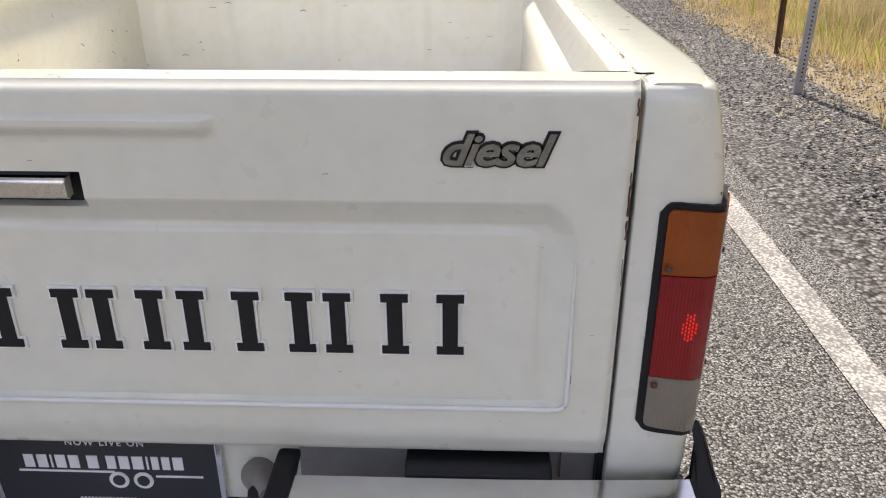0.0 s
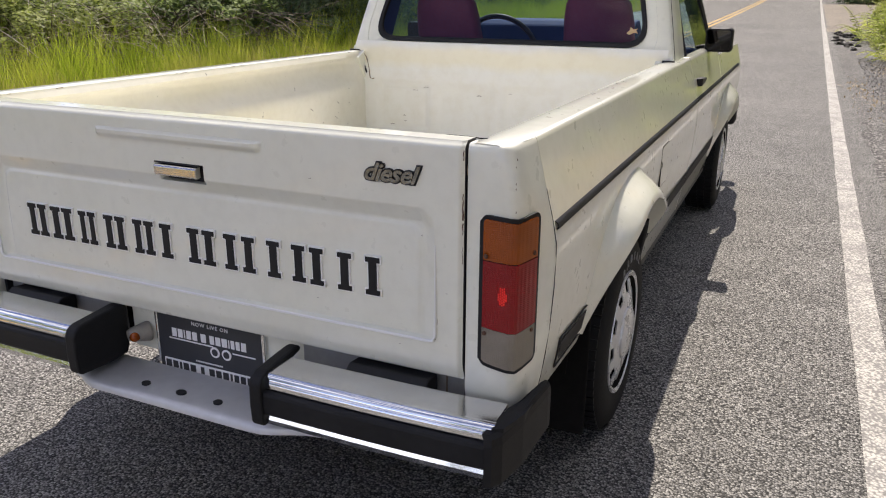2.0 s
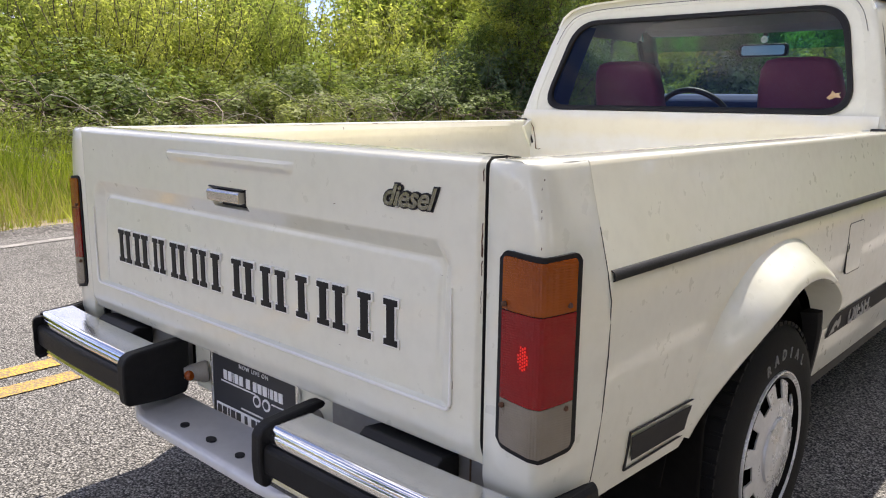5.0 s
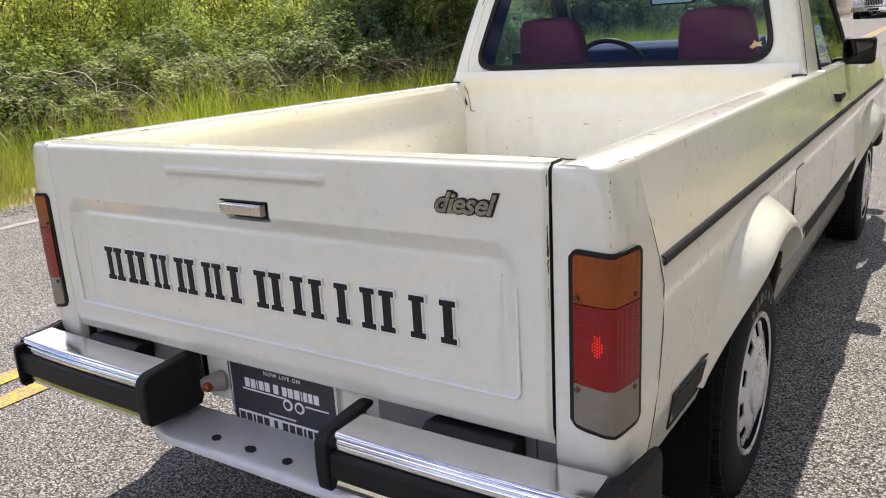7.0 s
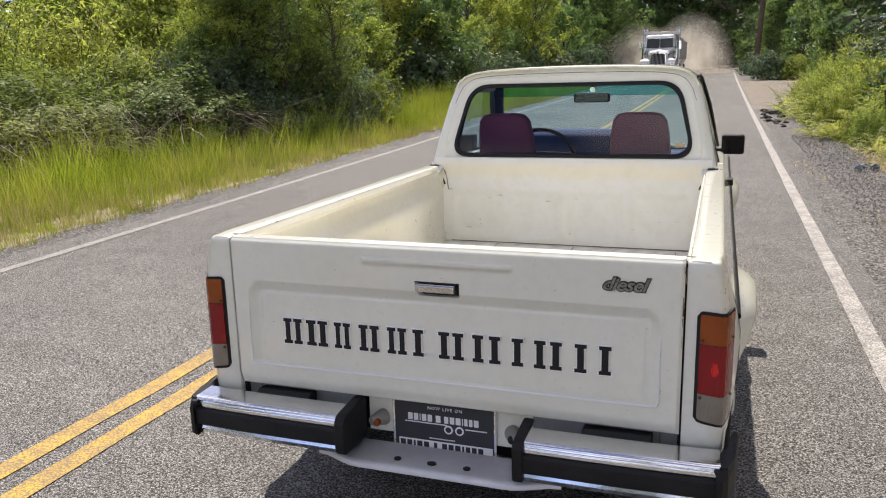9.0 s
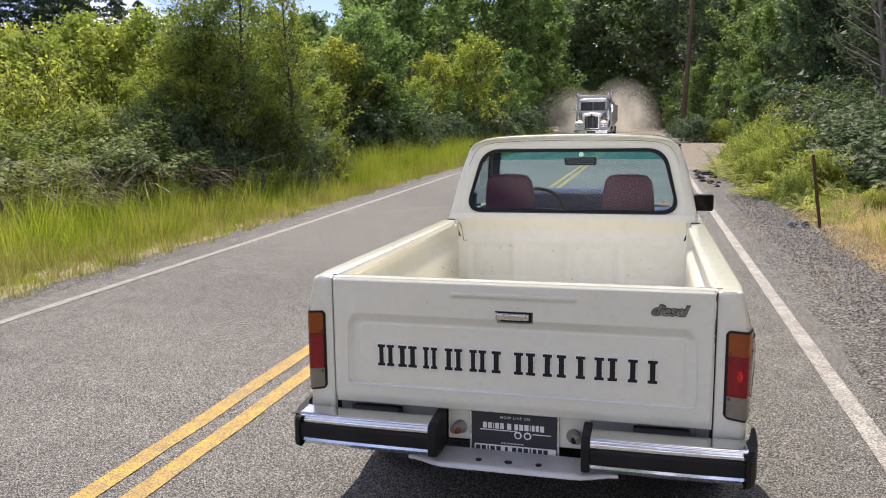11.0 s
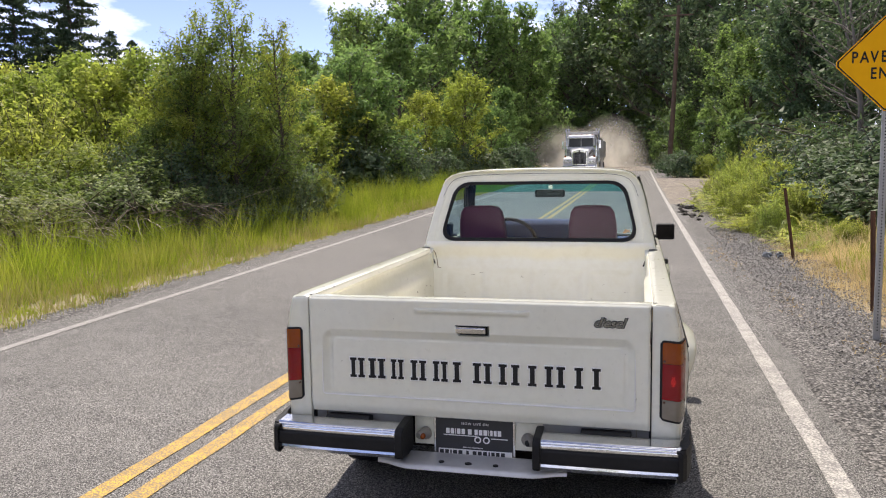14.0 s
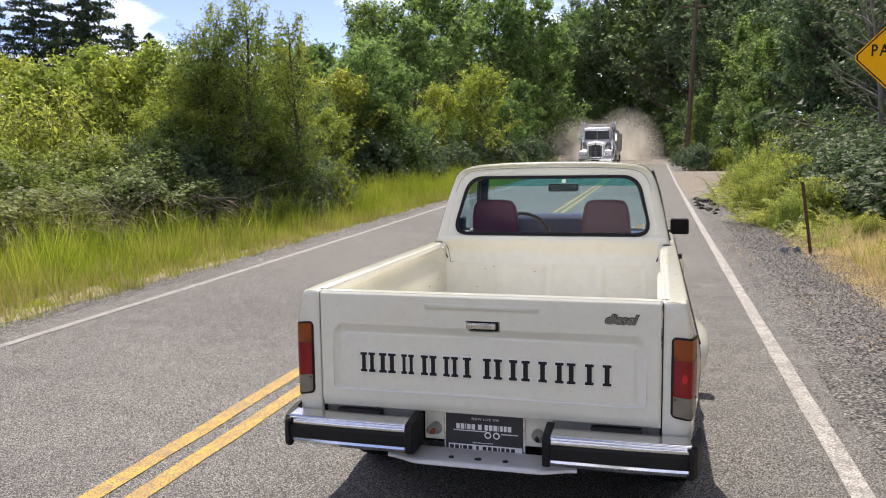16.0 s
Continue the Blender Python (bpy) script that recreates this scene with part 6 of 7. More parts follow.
PLANTS = {}


def kind_of(key, mesh, mats, name, label, category, group, far=0, far_leaf=0.0):
    """Registers a plant; far: the leaves of a lighter one for use at a distance."""
    PLANTS[key] = plant(name, mesh(), *mats, label, category, group)
    if far:
        PLANTS[key + "_far"] = plant(name, mesh(far, far_leaf), *mats, label, category, group)


kind_of("willow", lambda n=23000, s=0.076: tree_meshes(1, 6.6, 2.5, 0.06, 34, n, s, 0.16, "round", 0.11, 0.36), (BARK, LEAF_YELLOW), "willow_tree", "young yellow-green willow tree on the roadside bank", "tree", "roadside trees", 6500, 0.165)
kind_of("willow_dark", lambda n=27000, s=0.076: tree_meshes(2, 6.6, 2.9, 0.02, 38, n, s, 0.15, "column", 0.12, 0.36), (BARK, LEAF_MID), "willow_tree", "dense mid-green roadside tree with leaves to the ground", "tree", "roadside trees", 7000, 0.175)
kind_of("poplar", lambda n=11000, s=0.18: tree_meshes(3, 9.0, 2.7, 0.06, 30, n, s, 0.2, "round", 0.14), (BARK, LEAF_MID), "poplar_tree", "tall rounded green tree behind the hedge", "tree", "background trees")
kind_of("oak", lambda n=11500, s=0.33: tree_meshes(4, 15.0, 6.0, 0.08, 40, n, s, 0.10, "wide", 0.34, 0.28), (BARK, LEAF_DARK), "oak_tree", "large dark green oak with spreading limbs", "tree", "background trees")
kind_of("maple", lambda n=11500, s=0.265: tree_meshes(5, 13.0, 4.5, 0.04, 36, n, s, 0.14, "round", 0.26), (BARK, LEAF_MID), "maple_tree", "tall broad green maple at the edge of the wood", "tree", "background trees")
kind_of("alder", lambda n=11500, s=0.265: tree_meshes(15, 13.0, 4.7, 0.04, 38, n, s, 0.12, "wide", 0.26), (BARK, LEAF_DARK), "alder_tree", "dense dark green tree at the shaded edge of the wood", "tree", "background trees")
kind_of("deep", lambda n=24000, s=0.080: tree_meshes(2, 6.6, 2.9, 0.02, 38, n, s, 0.15, "column", 0.12, 0.36), (BARK, LEAF_DEEP), "roadside_tree", "dense dark green roadside tree with leaves to the ground", "tree", "roadside trees", 6500, 0.180)
kind_of("feather", lambda n=7000, s=0.066: tree_meshes(19, 7.0, 1.7, 0.22, 30, n, s, 0.30, "column", 0.07, 0.30), (BARK, LEAF_YELLOW), "slender_tree", "tall slender roadside tree with an airy sparse top", "tree", "roadside trees")
kind_of("snag", lambda n=500, s=0.10: tree_meshes(33, 6.0, 2.6, 0.25, 16, n, s, 0.02, "wide", 0.11), (GREY_LIMB, LEAF_DARK), "dead_tree", "half-dead tree with bare pale crooked limbs", "tree", "background trees")
kind_of("sapling", lambda n=9000, s=0.095: tree_meshes(6, 4.2, 1.5, 0.05, 22, n, s, 0.18, "column", 0.06), (BARK, LEAF_YELLOW), "ash_sapling", "young bright green sapling at the roadside", "tree", "roadside trees")
kind_of("bramble", lambda n=13000, s=0.066: bush_meshes(7, 1.5, 1.9, n, s, 60, 0.0, 0.75, 0.72, 300), (DEADWOOD, LEAF_BRAMBLE), "bramble_bush", "tangled bramble bush with pale dead stems", "bush", "brambles", 3400, 0.125)
kind_of("shrub", lambda n=7000, s=0.078: bush_meshes(8, 1.2, 1.9, n, s, 34, 0.15, 0.6), (BARK, LEAF_DARK), "shrub", "dark green leafy shrub", "bush", "shrubs", 2400, 0.150)
kind_of("bright", lambda n=8000, s=0.072: bush_meshes(9, 1.1, 1.7, n, s, 40, 0.5, 0.55), (BARK, LEAF_YELLOW), "shrub", "bright yellow-green leafy shrub", "bush", "shrubs", 2600, 0.140)
kind_of("shoot", lambda n=13000, s=0.048: bush_meshes(12, 0.95, 2.0, n, s, 44, 1.0, 0.5), (BARK, LEAF_SHOOT), "willow_shrub", "upright yellow-green willow shoots behind the brambles", "bush", "willow shrubs", 5000, 0.080)
kind_of("fern", lambda: fern_meshes(10, 44, 1.0), (DEADWOOD, LEAF_FERN), "fern_clump", "clump of yellowing ferns by the road", "bush", "ferns")
# conifer: whorls of drooping boughs
r = np.random.default_rng(11)
wood = [tube_arrays(np.array([(0, 0, z) for z in np.linspace(-0.3, 17, 8)]), np.linspace(0.24, 0.02, 8), 6)]
cs = []
for i in range(96):
    t = (i + r.uniform(0, 1)) / 96
    z = 1.2 + 15.5 * t
    a = i * 2.4
    ln = 5.4 * (1 - t) ** 0.8 * r.uniform(0.55, 1.1) + 0.25
    path = limb_path(r, (0, 0, z), (math.cos(a), math.sin(a), 0.25), ln, -0.10, 0.06, 5)
    wood.append(tube_arrays(path, np.linspace(0.035, 0.008, 5), 3))
    c = int(100 + 240 * (1 - t))
    s = r.uniform(0.4, 4, c)
    b = np.stack([np.interp(s, np.arange(5), path[:, k]) for k in range(3)], 1)
    cs.append(b + r.normal(size=(c, 3)) * np.array([0.22, 0.22, 0.10]) * (0.4 + ln * 0.16))
PLANTS["fir"] = plant("fir_tree", (join_arrays(wood), leaf_arrays(r, np.concatenate(cs), 0.36, 0.2, 0.25)), BARK, NEEDLE, "tall dark fir standing behind the hedge", "tree", "background trees")

prng = random.Random(21)
used_plants = set()


def put(kind, x, y, scale=1.0, high=1.0, turn=None):
    a = prng.uniform(0, 360) if turn is None else turn
    m = pose(x, y, verge_z(x, y) - 0.03, 0, 0, a) @ Matrix.Diagonal((scale, scale, scale * high, 1))
    if kind + "_far" in PLANTS and math.hypot(x, y + 2.0) > (14.5 if x > 0 else 19.0):
        kind = kind + "_far"
    root = PLANTS[kind]
    if kind not in used_plants:
        used_plants.add(kind)
        root.matrix_basis = m
        return root
    ob = copy_thing(PLANTS[kind], Matrix())
    ob.matrix_basis = m
    return ob


# left bank: low brambles in front, taller shoots behind, then the trees that the hedge rises to
for row, (bx, n, y0, step, sc, hi) in enumerate(((-9.7, 9, -6.0, 2.15, 1.05, 0.62), (-11.2, 8, -5.0, 2.35, 1.25, 0.74))):
    for k in range(n):
        put("bramble", bx + prng.uniform(-0.35, 0.35), y0 + step * k + prng.uniform(-0.4, 0.4), sc * prng.uniform(0.85, 1.2), hi * prng.uniform(0.85, 1.2))
for x, y, s, h in ((-12.7, -4.5, 1.2, 1.25), (-12.9, -1.6, 1.3, 1.1), (-12.5, 0.8, 1.1, 1.35), (-12.9, 3.0, 1.3, 1.15), (-12.6, 5.4, 1.2, 1.4), (-13.2, 7.4, 1.3, 1.2), (-12.8, 9.6, 1.2, 1.4), (-13.2, 12.0, 1.3, 1.2), (-11.9, 12.6, 1.0, 1.1), (-14.6, 1.8, 1.4, 1.5), (-14.8, 8.6, 1.5, 1.4), (-15.0, 13.6, 1.5, 1.2)):
    put("shoot", x, y, s * 1.15, h * 0.88)
for x, y, s, h in ((-15.2, 5.2, 1.5, 1.3), (-12.6, 15.8, 1.4, 0.95), (-14.2, 15.6, 1.5, 1.0), (-16.5, 11.0, 1.6, 1.3), (-17.5, 8.0, 1.7, 1.4), (-18.5, 3.5, 1.7, 1.5), (-17.8, -1.5, 1.7, 1.4)):
    put("bright", x, y, s, h)
for x, y, s, h in ((-9.6, 14.3, 1.0, 1.0), (-9.3, 16.2, 0.95, 1.1), (-8.9, 18.2, 0.9, 1.0), (-11.0, 16.0, 1.1, 1.0), (-10.4, 33.5, 1.2, 1.2), (-10.0, 30.5, 1.1, 1.2), (-10.6, 27.5, 1.2, 1.2), (-9.6, 38.0, 1.1, 1.1), (-8.8, 47.0, 1.2, 1.1), (-8.4, 53.0, 1.2, 1.2), (-10.0, 43.0, 1.2, 1.1), (-8.2, 57.0, 1.2, 1.2), (-9.6, 61.0, 1.2, 1.1), (-12.5, 24.0, 1.3, 1.2), (-11.5, 22.0, 1.2, 1.0), (-10.6, 12.2, 0.9, 0.7), (-9.9, 11.0, 0.8, 0.6)):
    put("shrub", x, y, s, h)
TREES = (
    "fir -52.3 62 1.32, fir -55.0 58 1.15, fir -57.6 55 1.0, fir -59.4 66 .92, fir -48.5 66 .79, fir -55.4 72 .92, fir -55.5 50 .74, fir -50.5 59 .85, fir -45.5 62 .6, fir -62 44 .8, fir -60 22 .8, "
    "willow -21.5 24 .80, willow -20.8 21 .64, willow -18 22 .64, willow -18.5 17 .48, willow -23 14 .5, willow -25 18 .6, willow -22 8 .5, willow -24 2 .5, willow -20 -6 .6, willow_dark -14 -12 .7, "
    "willow -9.9 13.6 .60, willow -12.6 17.0 .74, willow -13.8 16.4 .66, deep -9.0 13.9 .72, deep -9.9 12.9 .40, feather -8.5 13.7 .86, feather -9.4 13.5 .78, feather -7.9 14.6 .76, deep -11.4 19.6 .80, deep -8.1 15.0 .46, sapling -7.3 16.2 .34, willow -16 18.5 .75, willow -14.8 14.4 .58, willow -15.6 10.6 .56, willow -17.2 12.6 .64, willow -16.6 15.6 .66, willow -16.4 6.4 .58, willow -16.8 2.6 .6, willow -16.2 -1.8 .56, willow -19 9 .72, willow -12.0 14.6 .46, willow -11.2 23.5 .5, deep -12.4 25 .6, "
    "willow -12.7 28 .77, willow_dark -11.3 30 .97, deep -10.9 29.0 .58, deep -12.6 31.5 .6, sapling -9.9 21.5 .38, willow -14.5 26 .7, willow_dark -14 33 .85, "
    "poplar -25.9 52 1.1, poplar -23.9 56 1.14, maple -23.2 62 1.1, maple -17.5 60 1.24, poplar -15.6 48 1.22, poplar -19 45 1.05, poplar -30 48 .95, poplar -34 56 1.0, poplar -33 40 .75, poplar -28 36 .7, "
    "willow -12.3 40 .62, willow -12.0 44 .87, willow -10.3 45 1.05, sapling -9.3 47.5 .72, willow_dark -10.8 42 .5, willow_dark -11.5 50 .9, willow_dark -10 55 .8, "
    "maple -14.3 70 1.26, maple -11.8 74 1.26, maple -10.6 79 1.12, poplar -10.7 60 .81, oak -19.4 80 1.24, poplar -10.2 65 .8, willow_dark -13.0 68 .9, "
    "maple -8.3 104 1.5, maple -13 110 1.4, oak -4.8 102 1.45, maple -1.3 99 1.6, maple -18 108 1.2, maple -26 102 1.25, oak -34 96 1.2, maple -42 88 1.1, maple 2.5 96 1.7, willow_dark -3 93 .9, willow_dark -7 96 .9, willow_dark 1.5 90 .9, willow_dark -12 99 1.0, "
    "oak 4.2 88 1.75, oak 9.5 78 1.6, alder 8.6 52 .64, poplar 5.6 43.5 .52, oak 13 54 1.2, oak 10.3 38 1.0, alder 7.0 34 .56, maple 6.2 40 .56, alder 8.2 28 .5, oak 11.5 30 .95, alder 9.0 22 .44, poplar 5.2 37 .42, "
    "snag 7.0 22.5 1.1, snag 7.9 25.5 1.2, oak 14 42 1.2, oak 16 22 .95, alder 11.5 17 .6, oak 15 12 .9, alder 12.5 7 .6, oak 18 0 .9, maple 8.4 64 .9, alder 5.0 68 .9, oak 13 62 1.2, willow_dark 5.6 57 .7, willow_dark 4.2 63 .8, willow_dark 3.0 75 .8, oak 20 34 1.1, "
    "alder -5 113 1.5, alder -11 117 1.6, alder 1 108 1.5, alder 7 98 1.4, alder -20 116 1.5, alder 10 70 .8, "
    # two unseen trees added to keep sky light off the pickup's side
    "alder 10.8 -1.5 1.1, alder 10.5 -7 1.15, "
    # unseen trees behind the camera, added to close the scene and fill reflections
    "oak 18 -14 .9, maple 14 -24 .9, oak -20 -26 .9, maple 6 -52 1.0, maple -12 -52 1.0, oak -2 -60 1.1"
)
for row in TREES.split(","):
    kind, tx, ty, ts = row.split()
    wide = 1.28 if kind.startswith(("willow", "deep")) and float(ty) < 36 else 1.12
    put(kind, float(tx), float(ty), float(ts) * wide, 1.0 / wide)
for k in range(13):
    put("shrub", -19.0 + 2.0 * k + prng.uniform(-0.5, 0.5), 103.0 - 0.45 * k + prng.uniform(-1, 1), 2.3 * prng.uniform(0.85, 1.15), 1.25)
# right bank
for k, x, y, s, h in (("bright", -13.6, 18.5, 1.5, 1.5), ("shrub", -12.6, 21.0, 1.5, 1.6), ("bright", -15.5, 19.5, 1.6, 1.5), ("shrub", -14.6, 22.5, 1.6, 1.6), ("bright", -17.6, 18.0, 1.6, 1.5), ("shrub", 5.4, 38.5, 0.9, 0.9), ("bright", 4.6, 47.5, 0.9, 0.9), ("shrub", 3.4, 48.0, 1.0, 0.9), ("shrub", 5.4, 25.0, 1.2, 0.95), ("shrub", 6.4, 22.5, 1.3, 0.95), ("shrub", 5.9, 19.2, 1.2, 0.9), ("shrub", 7.6, 18.0, 1.4, 1.05), ("shrub", 6.4, 15.8, 1.2, 0.9), ("shrub", 8.0, 14.0, 1.4, 1.0), ("shrub", 6.8, 12.6, 1.2, 0.85), ("shrub", 8.6, 10.5, 1.4, 0.95), ("shrub", 7.2, 9.0, 1.2, 0.8), ("shrub", 9.0, 6.5, 1.4, 0.9), ("bramble", 5.6, 21.5, 1.0, 0.8), ("bramble", 5.8, 17.4, 1.0, 0.75), ("bramble", 6.2, 11.0, 1.0, 0.7), ("bramble", 7.6, 5.0, 1.1, 0.75), ("bramble", 7.2, 26.5, 1.2, 1.1), ("bright", 5.2, 33.5, 0.9, 0.8), ("shrub", 8.5, 24.0, 1.5, 1.2), ("bramble", 6.5, 30.5, 1.2, 1.1), ("bright", 5.8, 35.0, 1.0, 1.0), ("shrub", 10.5, 4.0, 1.5, 1.0), ("shrub", 11.0, -1.0, 1.5, 1.0), ("shrub", 3.0, 57.0, 0.9, 0.9), ("shrub", 2.9, 66.0, 0.9, 1.0), ("shrub", 2.5, 83.0, 1.3, 1.0), ("shrub", -1.0, 90.0, 1.5, 1.1), ("shrub", -4.5, 95.0, 1.5, 1.1), ("shrub", 4.5, 80.0, 1.5, 1.2), ("shrub", -9.0, 99.0, 1.6, 1.2)):
    put(k, x, y, s, h)
FERN_FRONT = [(9.5, 3.1), (11.6, 2.75), (15.0, 2.65), (21.3, 2.60), (24.2, 2.9), (30.0, 3.5)]
for row in range(26):
    y = 9.9 + 0.78 * row
    for col in range(2 if y < 15 else 3):
        back = 0.28 + 0.62 * col + prng.uniform(-0.2, 0.2)
        put(("fern", "fern", "bright", "fern", "shoot")[(row * 3 + col * 2) % 5], interp(FERN_FRONT, y) + back, y + prng.uniform(-0.4, 0.4), (0.64 + 0.28 * back) * prng.uniform(0.85, 1.15) * (0.55 + 0.45 * smoothstep(10, 14.5, y)) * (1.2, 1.3, 0.55, 1.15, 0.55)[(row * 3 + col * 2) % 5], prng.uniform(0.95, 1.2) * (1.0 + 0.3 * smoothstep(15, 20, y)))
for x, y, s, h in ((3.2, 20.0, 0.62, 0.7), (4.5, 19.2, 0.6, 0.8), (5.0, 17.4, 0.5, 0.7), (4.9, 15.2, 0.45, 0.7), (4.0, 13.0, 0.4, 0.5), (3.9, 11.2, 0.35, 0.45), (5.8, 22.8, 0.7, 0.8), (5.0, 29.0, 0.8, 0.7), (4.9, 26.5, 0.7, 0.6)):
    put("bright", x, y, s, h)
for x, y, s, h in ((5.6, 12.2, 1.2, 0.55), (5.2, 14.2, 1.25, 0.6), (5.0, 16.0, 1.25, 0.7), (5.3, 17.8, 1.25, 0.8), (5.6, 20.0, 1.2, 0.9), (6.3, 10.2, 1.2, 0.5), (7.2, 8.0, 1.3, 0.5), (8.2, 6.0, 1.3, 0.55), (6.8, 14.2, 1.4, 0.8), (6.9, 17.0, 1.4, 0.95), (8.4, 11.8, 1.5, 0.8)):
    put("shrub", x, y, s, h)
for x, y, s, h in ((-8.3, 12.9, 0.8, 0.95), (-8.8, 11.6, 0.75, 0.85), (-9.4, 12.8, 1.0, 1.2), (-7.7, 14.0, 0.7, 1.0), (-9.6, 11.0, 0.9, 0.9), (-8.2, 16.0, 0.8, 1.1), (-7.9, 15.0, 0.75, 1.2), (-9.2, 14.6, 1.0, 1.4), (-8.6, 17.4, 0.8, 1.0), (-10.4, 12.6, 1.0, 1.3)):
    put("shrub", x, y, s, h)


# dead canes that arch out of the brambles into the grass
for k in range(26):
    cx, cy = -9.2 + prng.uniform(-0.5, 0.35), -3.5 + 17.5 * prng.random()
    zc = verge_z(cx, cy)
    out, high, along = prng.uniform(0.5, 1.3), prng.uniform(0.5, 1.15), prng.uniform(-1.0, 1.0)
    pts = []
    for j in range(9):
        q = j / 8
        pts.append((cx - 0.9 + (0.9 + out) * q, cy + along * q + 0.05 * math.sin(7 * q + k), zc + 0.55 + 4 * high * 0.72 * q * (1 - q) - 0.50 * q ** 2 + 0.03 * math.sin(11 * q + 2 * k)))
    cane = thing("dead_cane", (pts[0][0], pts[0][1], zc), "pale dead bramble cane arching into the grass", "cane", "dead canes")
    part("cane", bm_tube(pts, [0.0085 - 0.0006 * j for j in range(9)], 5), CANE, cane, "", True)
    for j in (3, 5, 6):
        a, ln = prng.uniform(-1.5, 1.5), prng.uniform(0.15, 0.42)
        p = Vector(pts[j])
        part("twig", bm_tube([p, p + Vector((ln * 0.5 * math.cos(a), ln * 0.5 * math.sin(a), 0.05)), p + Vector((ln * math.cos(a), ln * math.sin(a), -0.06))], [0.004, 0.003, 0.002], 4), CANE, cane)


for key, root in PLANTS.items():
    if key not in used_plants:
        for ob in (*root.children_recursive, root):
            bpy.data.objects.remove(ob)

# ---- grass ----
def grass_arrays(seed, n, place, height, width, rise=None, per=12):
    """Tufts of thin blades that fan out from their middle."""
    r = np.random.default_rng(seed)
    m = n // per
    root = np.array([place(r) for _ in range(m)])
    tall = np.array([0.62 + 0.75 * abs(noise.noise(Vector((x * 1.3, y * 1.3, seed)))) + 0.45 * noise.noise(Vector((x * 0.35, y * 0.35, seed))) for x, y in root])
    if rise:
        tall *= np.array([rise(x, y) for x, y in root])
    tall *= r.uniform(0.6, 1.3, m)
    z0 = np.array([verge_z(x, y) for x, y in root]) - 0.03
    n = m * per
    h = height * r.uniform(0.45, 1.2, n) * np.repeat(tall, per)
    off = r.normal(size=(n, 2)) * 0.045
    b = np.arctan2(off[:, 1], off[:, 0]) + r.normal(size=n) * 0.6
    sway = np.repeat(r.normal(size=(m, 2)) * 0.12, per, 0) * h[:, None]
    lean = np.stack([np.cos(b), np.sin(b)], 1) * (h * r.uniform(0.05, 0.55, n))[:, None] + sway
    p = np.concatenate([np.repeat(root, per, 0) + off, np.repeat(z0, per)[:, None]], 1)
    a = r.uniform(0, math.tau, n)
    side = np.stack([np.cos(a), np.sin(a), np.zeros(n)], 1) * (width * r.uniform(0.6, 1.4, n))[:, None]
    tip = p + np.concatenate([lean, (h * 0.95)[:, None]], 1)
    v = np.stack([p - side, p + side, tip + side * 0.15, tip - side * 0.15], 1).reshape(-1, 3)
    return v, np.arange(4 * n).reshape(n, 4)


def stuff(name, arr, mat, label, category):
    ob = new(name, arrays_ob(name, *arr, mat))
    return tagged(ob, label, category, kind="stuff")


def left_place(r):
    y = -8 + 70 * r.uniform() ** 1.5
    return (-5.40 - 3.75 * r.uniform() ** 0.9 + road_bend(y) + lane_skew(-5.4, y), y)


stuff("tall_grass", grass_arrays(31, 125000, left_place, 0.92, 0.0052, lambda x, y: 0.16 + 0.84 * smoothstep(5.7, 7.5, road_bend(y) - x)), GRASS, "tall bright green grass on the roadside bank", "grass")
stuff("seeding_grass", grass_arrays(32, 34000, lambda r: (lambda y: (-5.38 - 2.6 * r.uniform() ** 1.25 + road_bend(y) + lane_skew(-5.4, y), y))(-8 + 60 * r.uniform() ** 1.5), 0.50, 0.0042, lambda x, y: 0.45 + 0.55 * smoothstep(5.4, 6.6, road_bend(y) - x)), OLIVE_GRASS, "brownish seeding grass along the road edge", "grass")
stuff("dry_grass", grass_arrays(33, 80000, lambda r: (2.70 + 0.12 * r.normal() + 3.9 * r.beta(1.0, 1.7), -10.0 + 21.0 * r.beta(1.8, 1.25)), 0.36, 0.0042, lambda x, y: 0.24 + 0.76 * smoothstep(2.75, 3.7, x)), DRY_GRASS, "dry straw-coloured grass beside the shoulder", "grass")
stuff("green_grass", grass_arrays(34, 24000, lambda r: (3.15 + 4.2 * r.uniform() ** 0.9, 2.5 + 11.5 * r.uniform() ** 0.75), 0.26, 0.0055), GRASS, "green grass among the dry stalks", "grass")
stuff("far_grass", grass_arrays(35, 9000, lambda r: (lambda y: ((4.5 if 23.5 < y < 47.5 else 3.0) + 5 * r.uniform() ** 0.7, y))(14 + 60 * r.uniform()), 0.40, 0.02), GRASS, "green grass under the bushes", "grass")


# ---- loose gravel ----
def gravel_arrays(seed, n, place, size):
    r = np.random.default_rng(seed)
    base = np.array([(1, 0, 0), (-1, 0, 0), (0, 1, 0), (0, -1, 0), (0, 0, 1), (0, 0, -1)], float)
    tri = np.array([(0, 2, 4), (2, 1, 4), (1, 3, 4), (3, 0, 4), (2, 0, 5), (1, 2, 5), (3, 1, 5), (0, 3, 5)])
    vs, fs = [], []
    for i in range(n):
        x, y = place(r)
        s = size * r.uniform(0.4, 1.4)
        q = base * r.uniform(0.6, 1.2, (6, 3)) * s * np.array([1, 1, 0.65])
        a = r.uniform(0, math.tau)
        c, d = math.cos(a), math.sin(a)
        q = np.stack([q[:, 0] * c - q[:, 1] * d, q[:, 0] * d + q[:, 1] * c, q[:, 2]], 1)
        vs.append(q + np.array([x, y, verge_z(x, y) + 0.012 + s * 0.2]))
        fs.append(tri + 6 * i)
    return np.concatenate(vs), np.concatenate(fs)


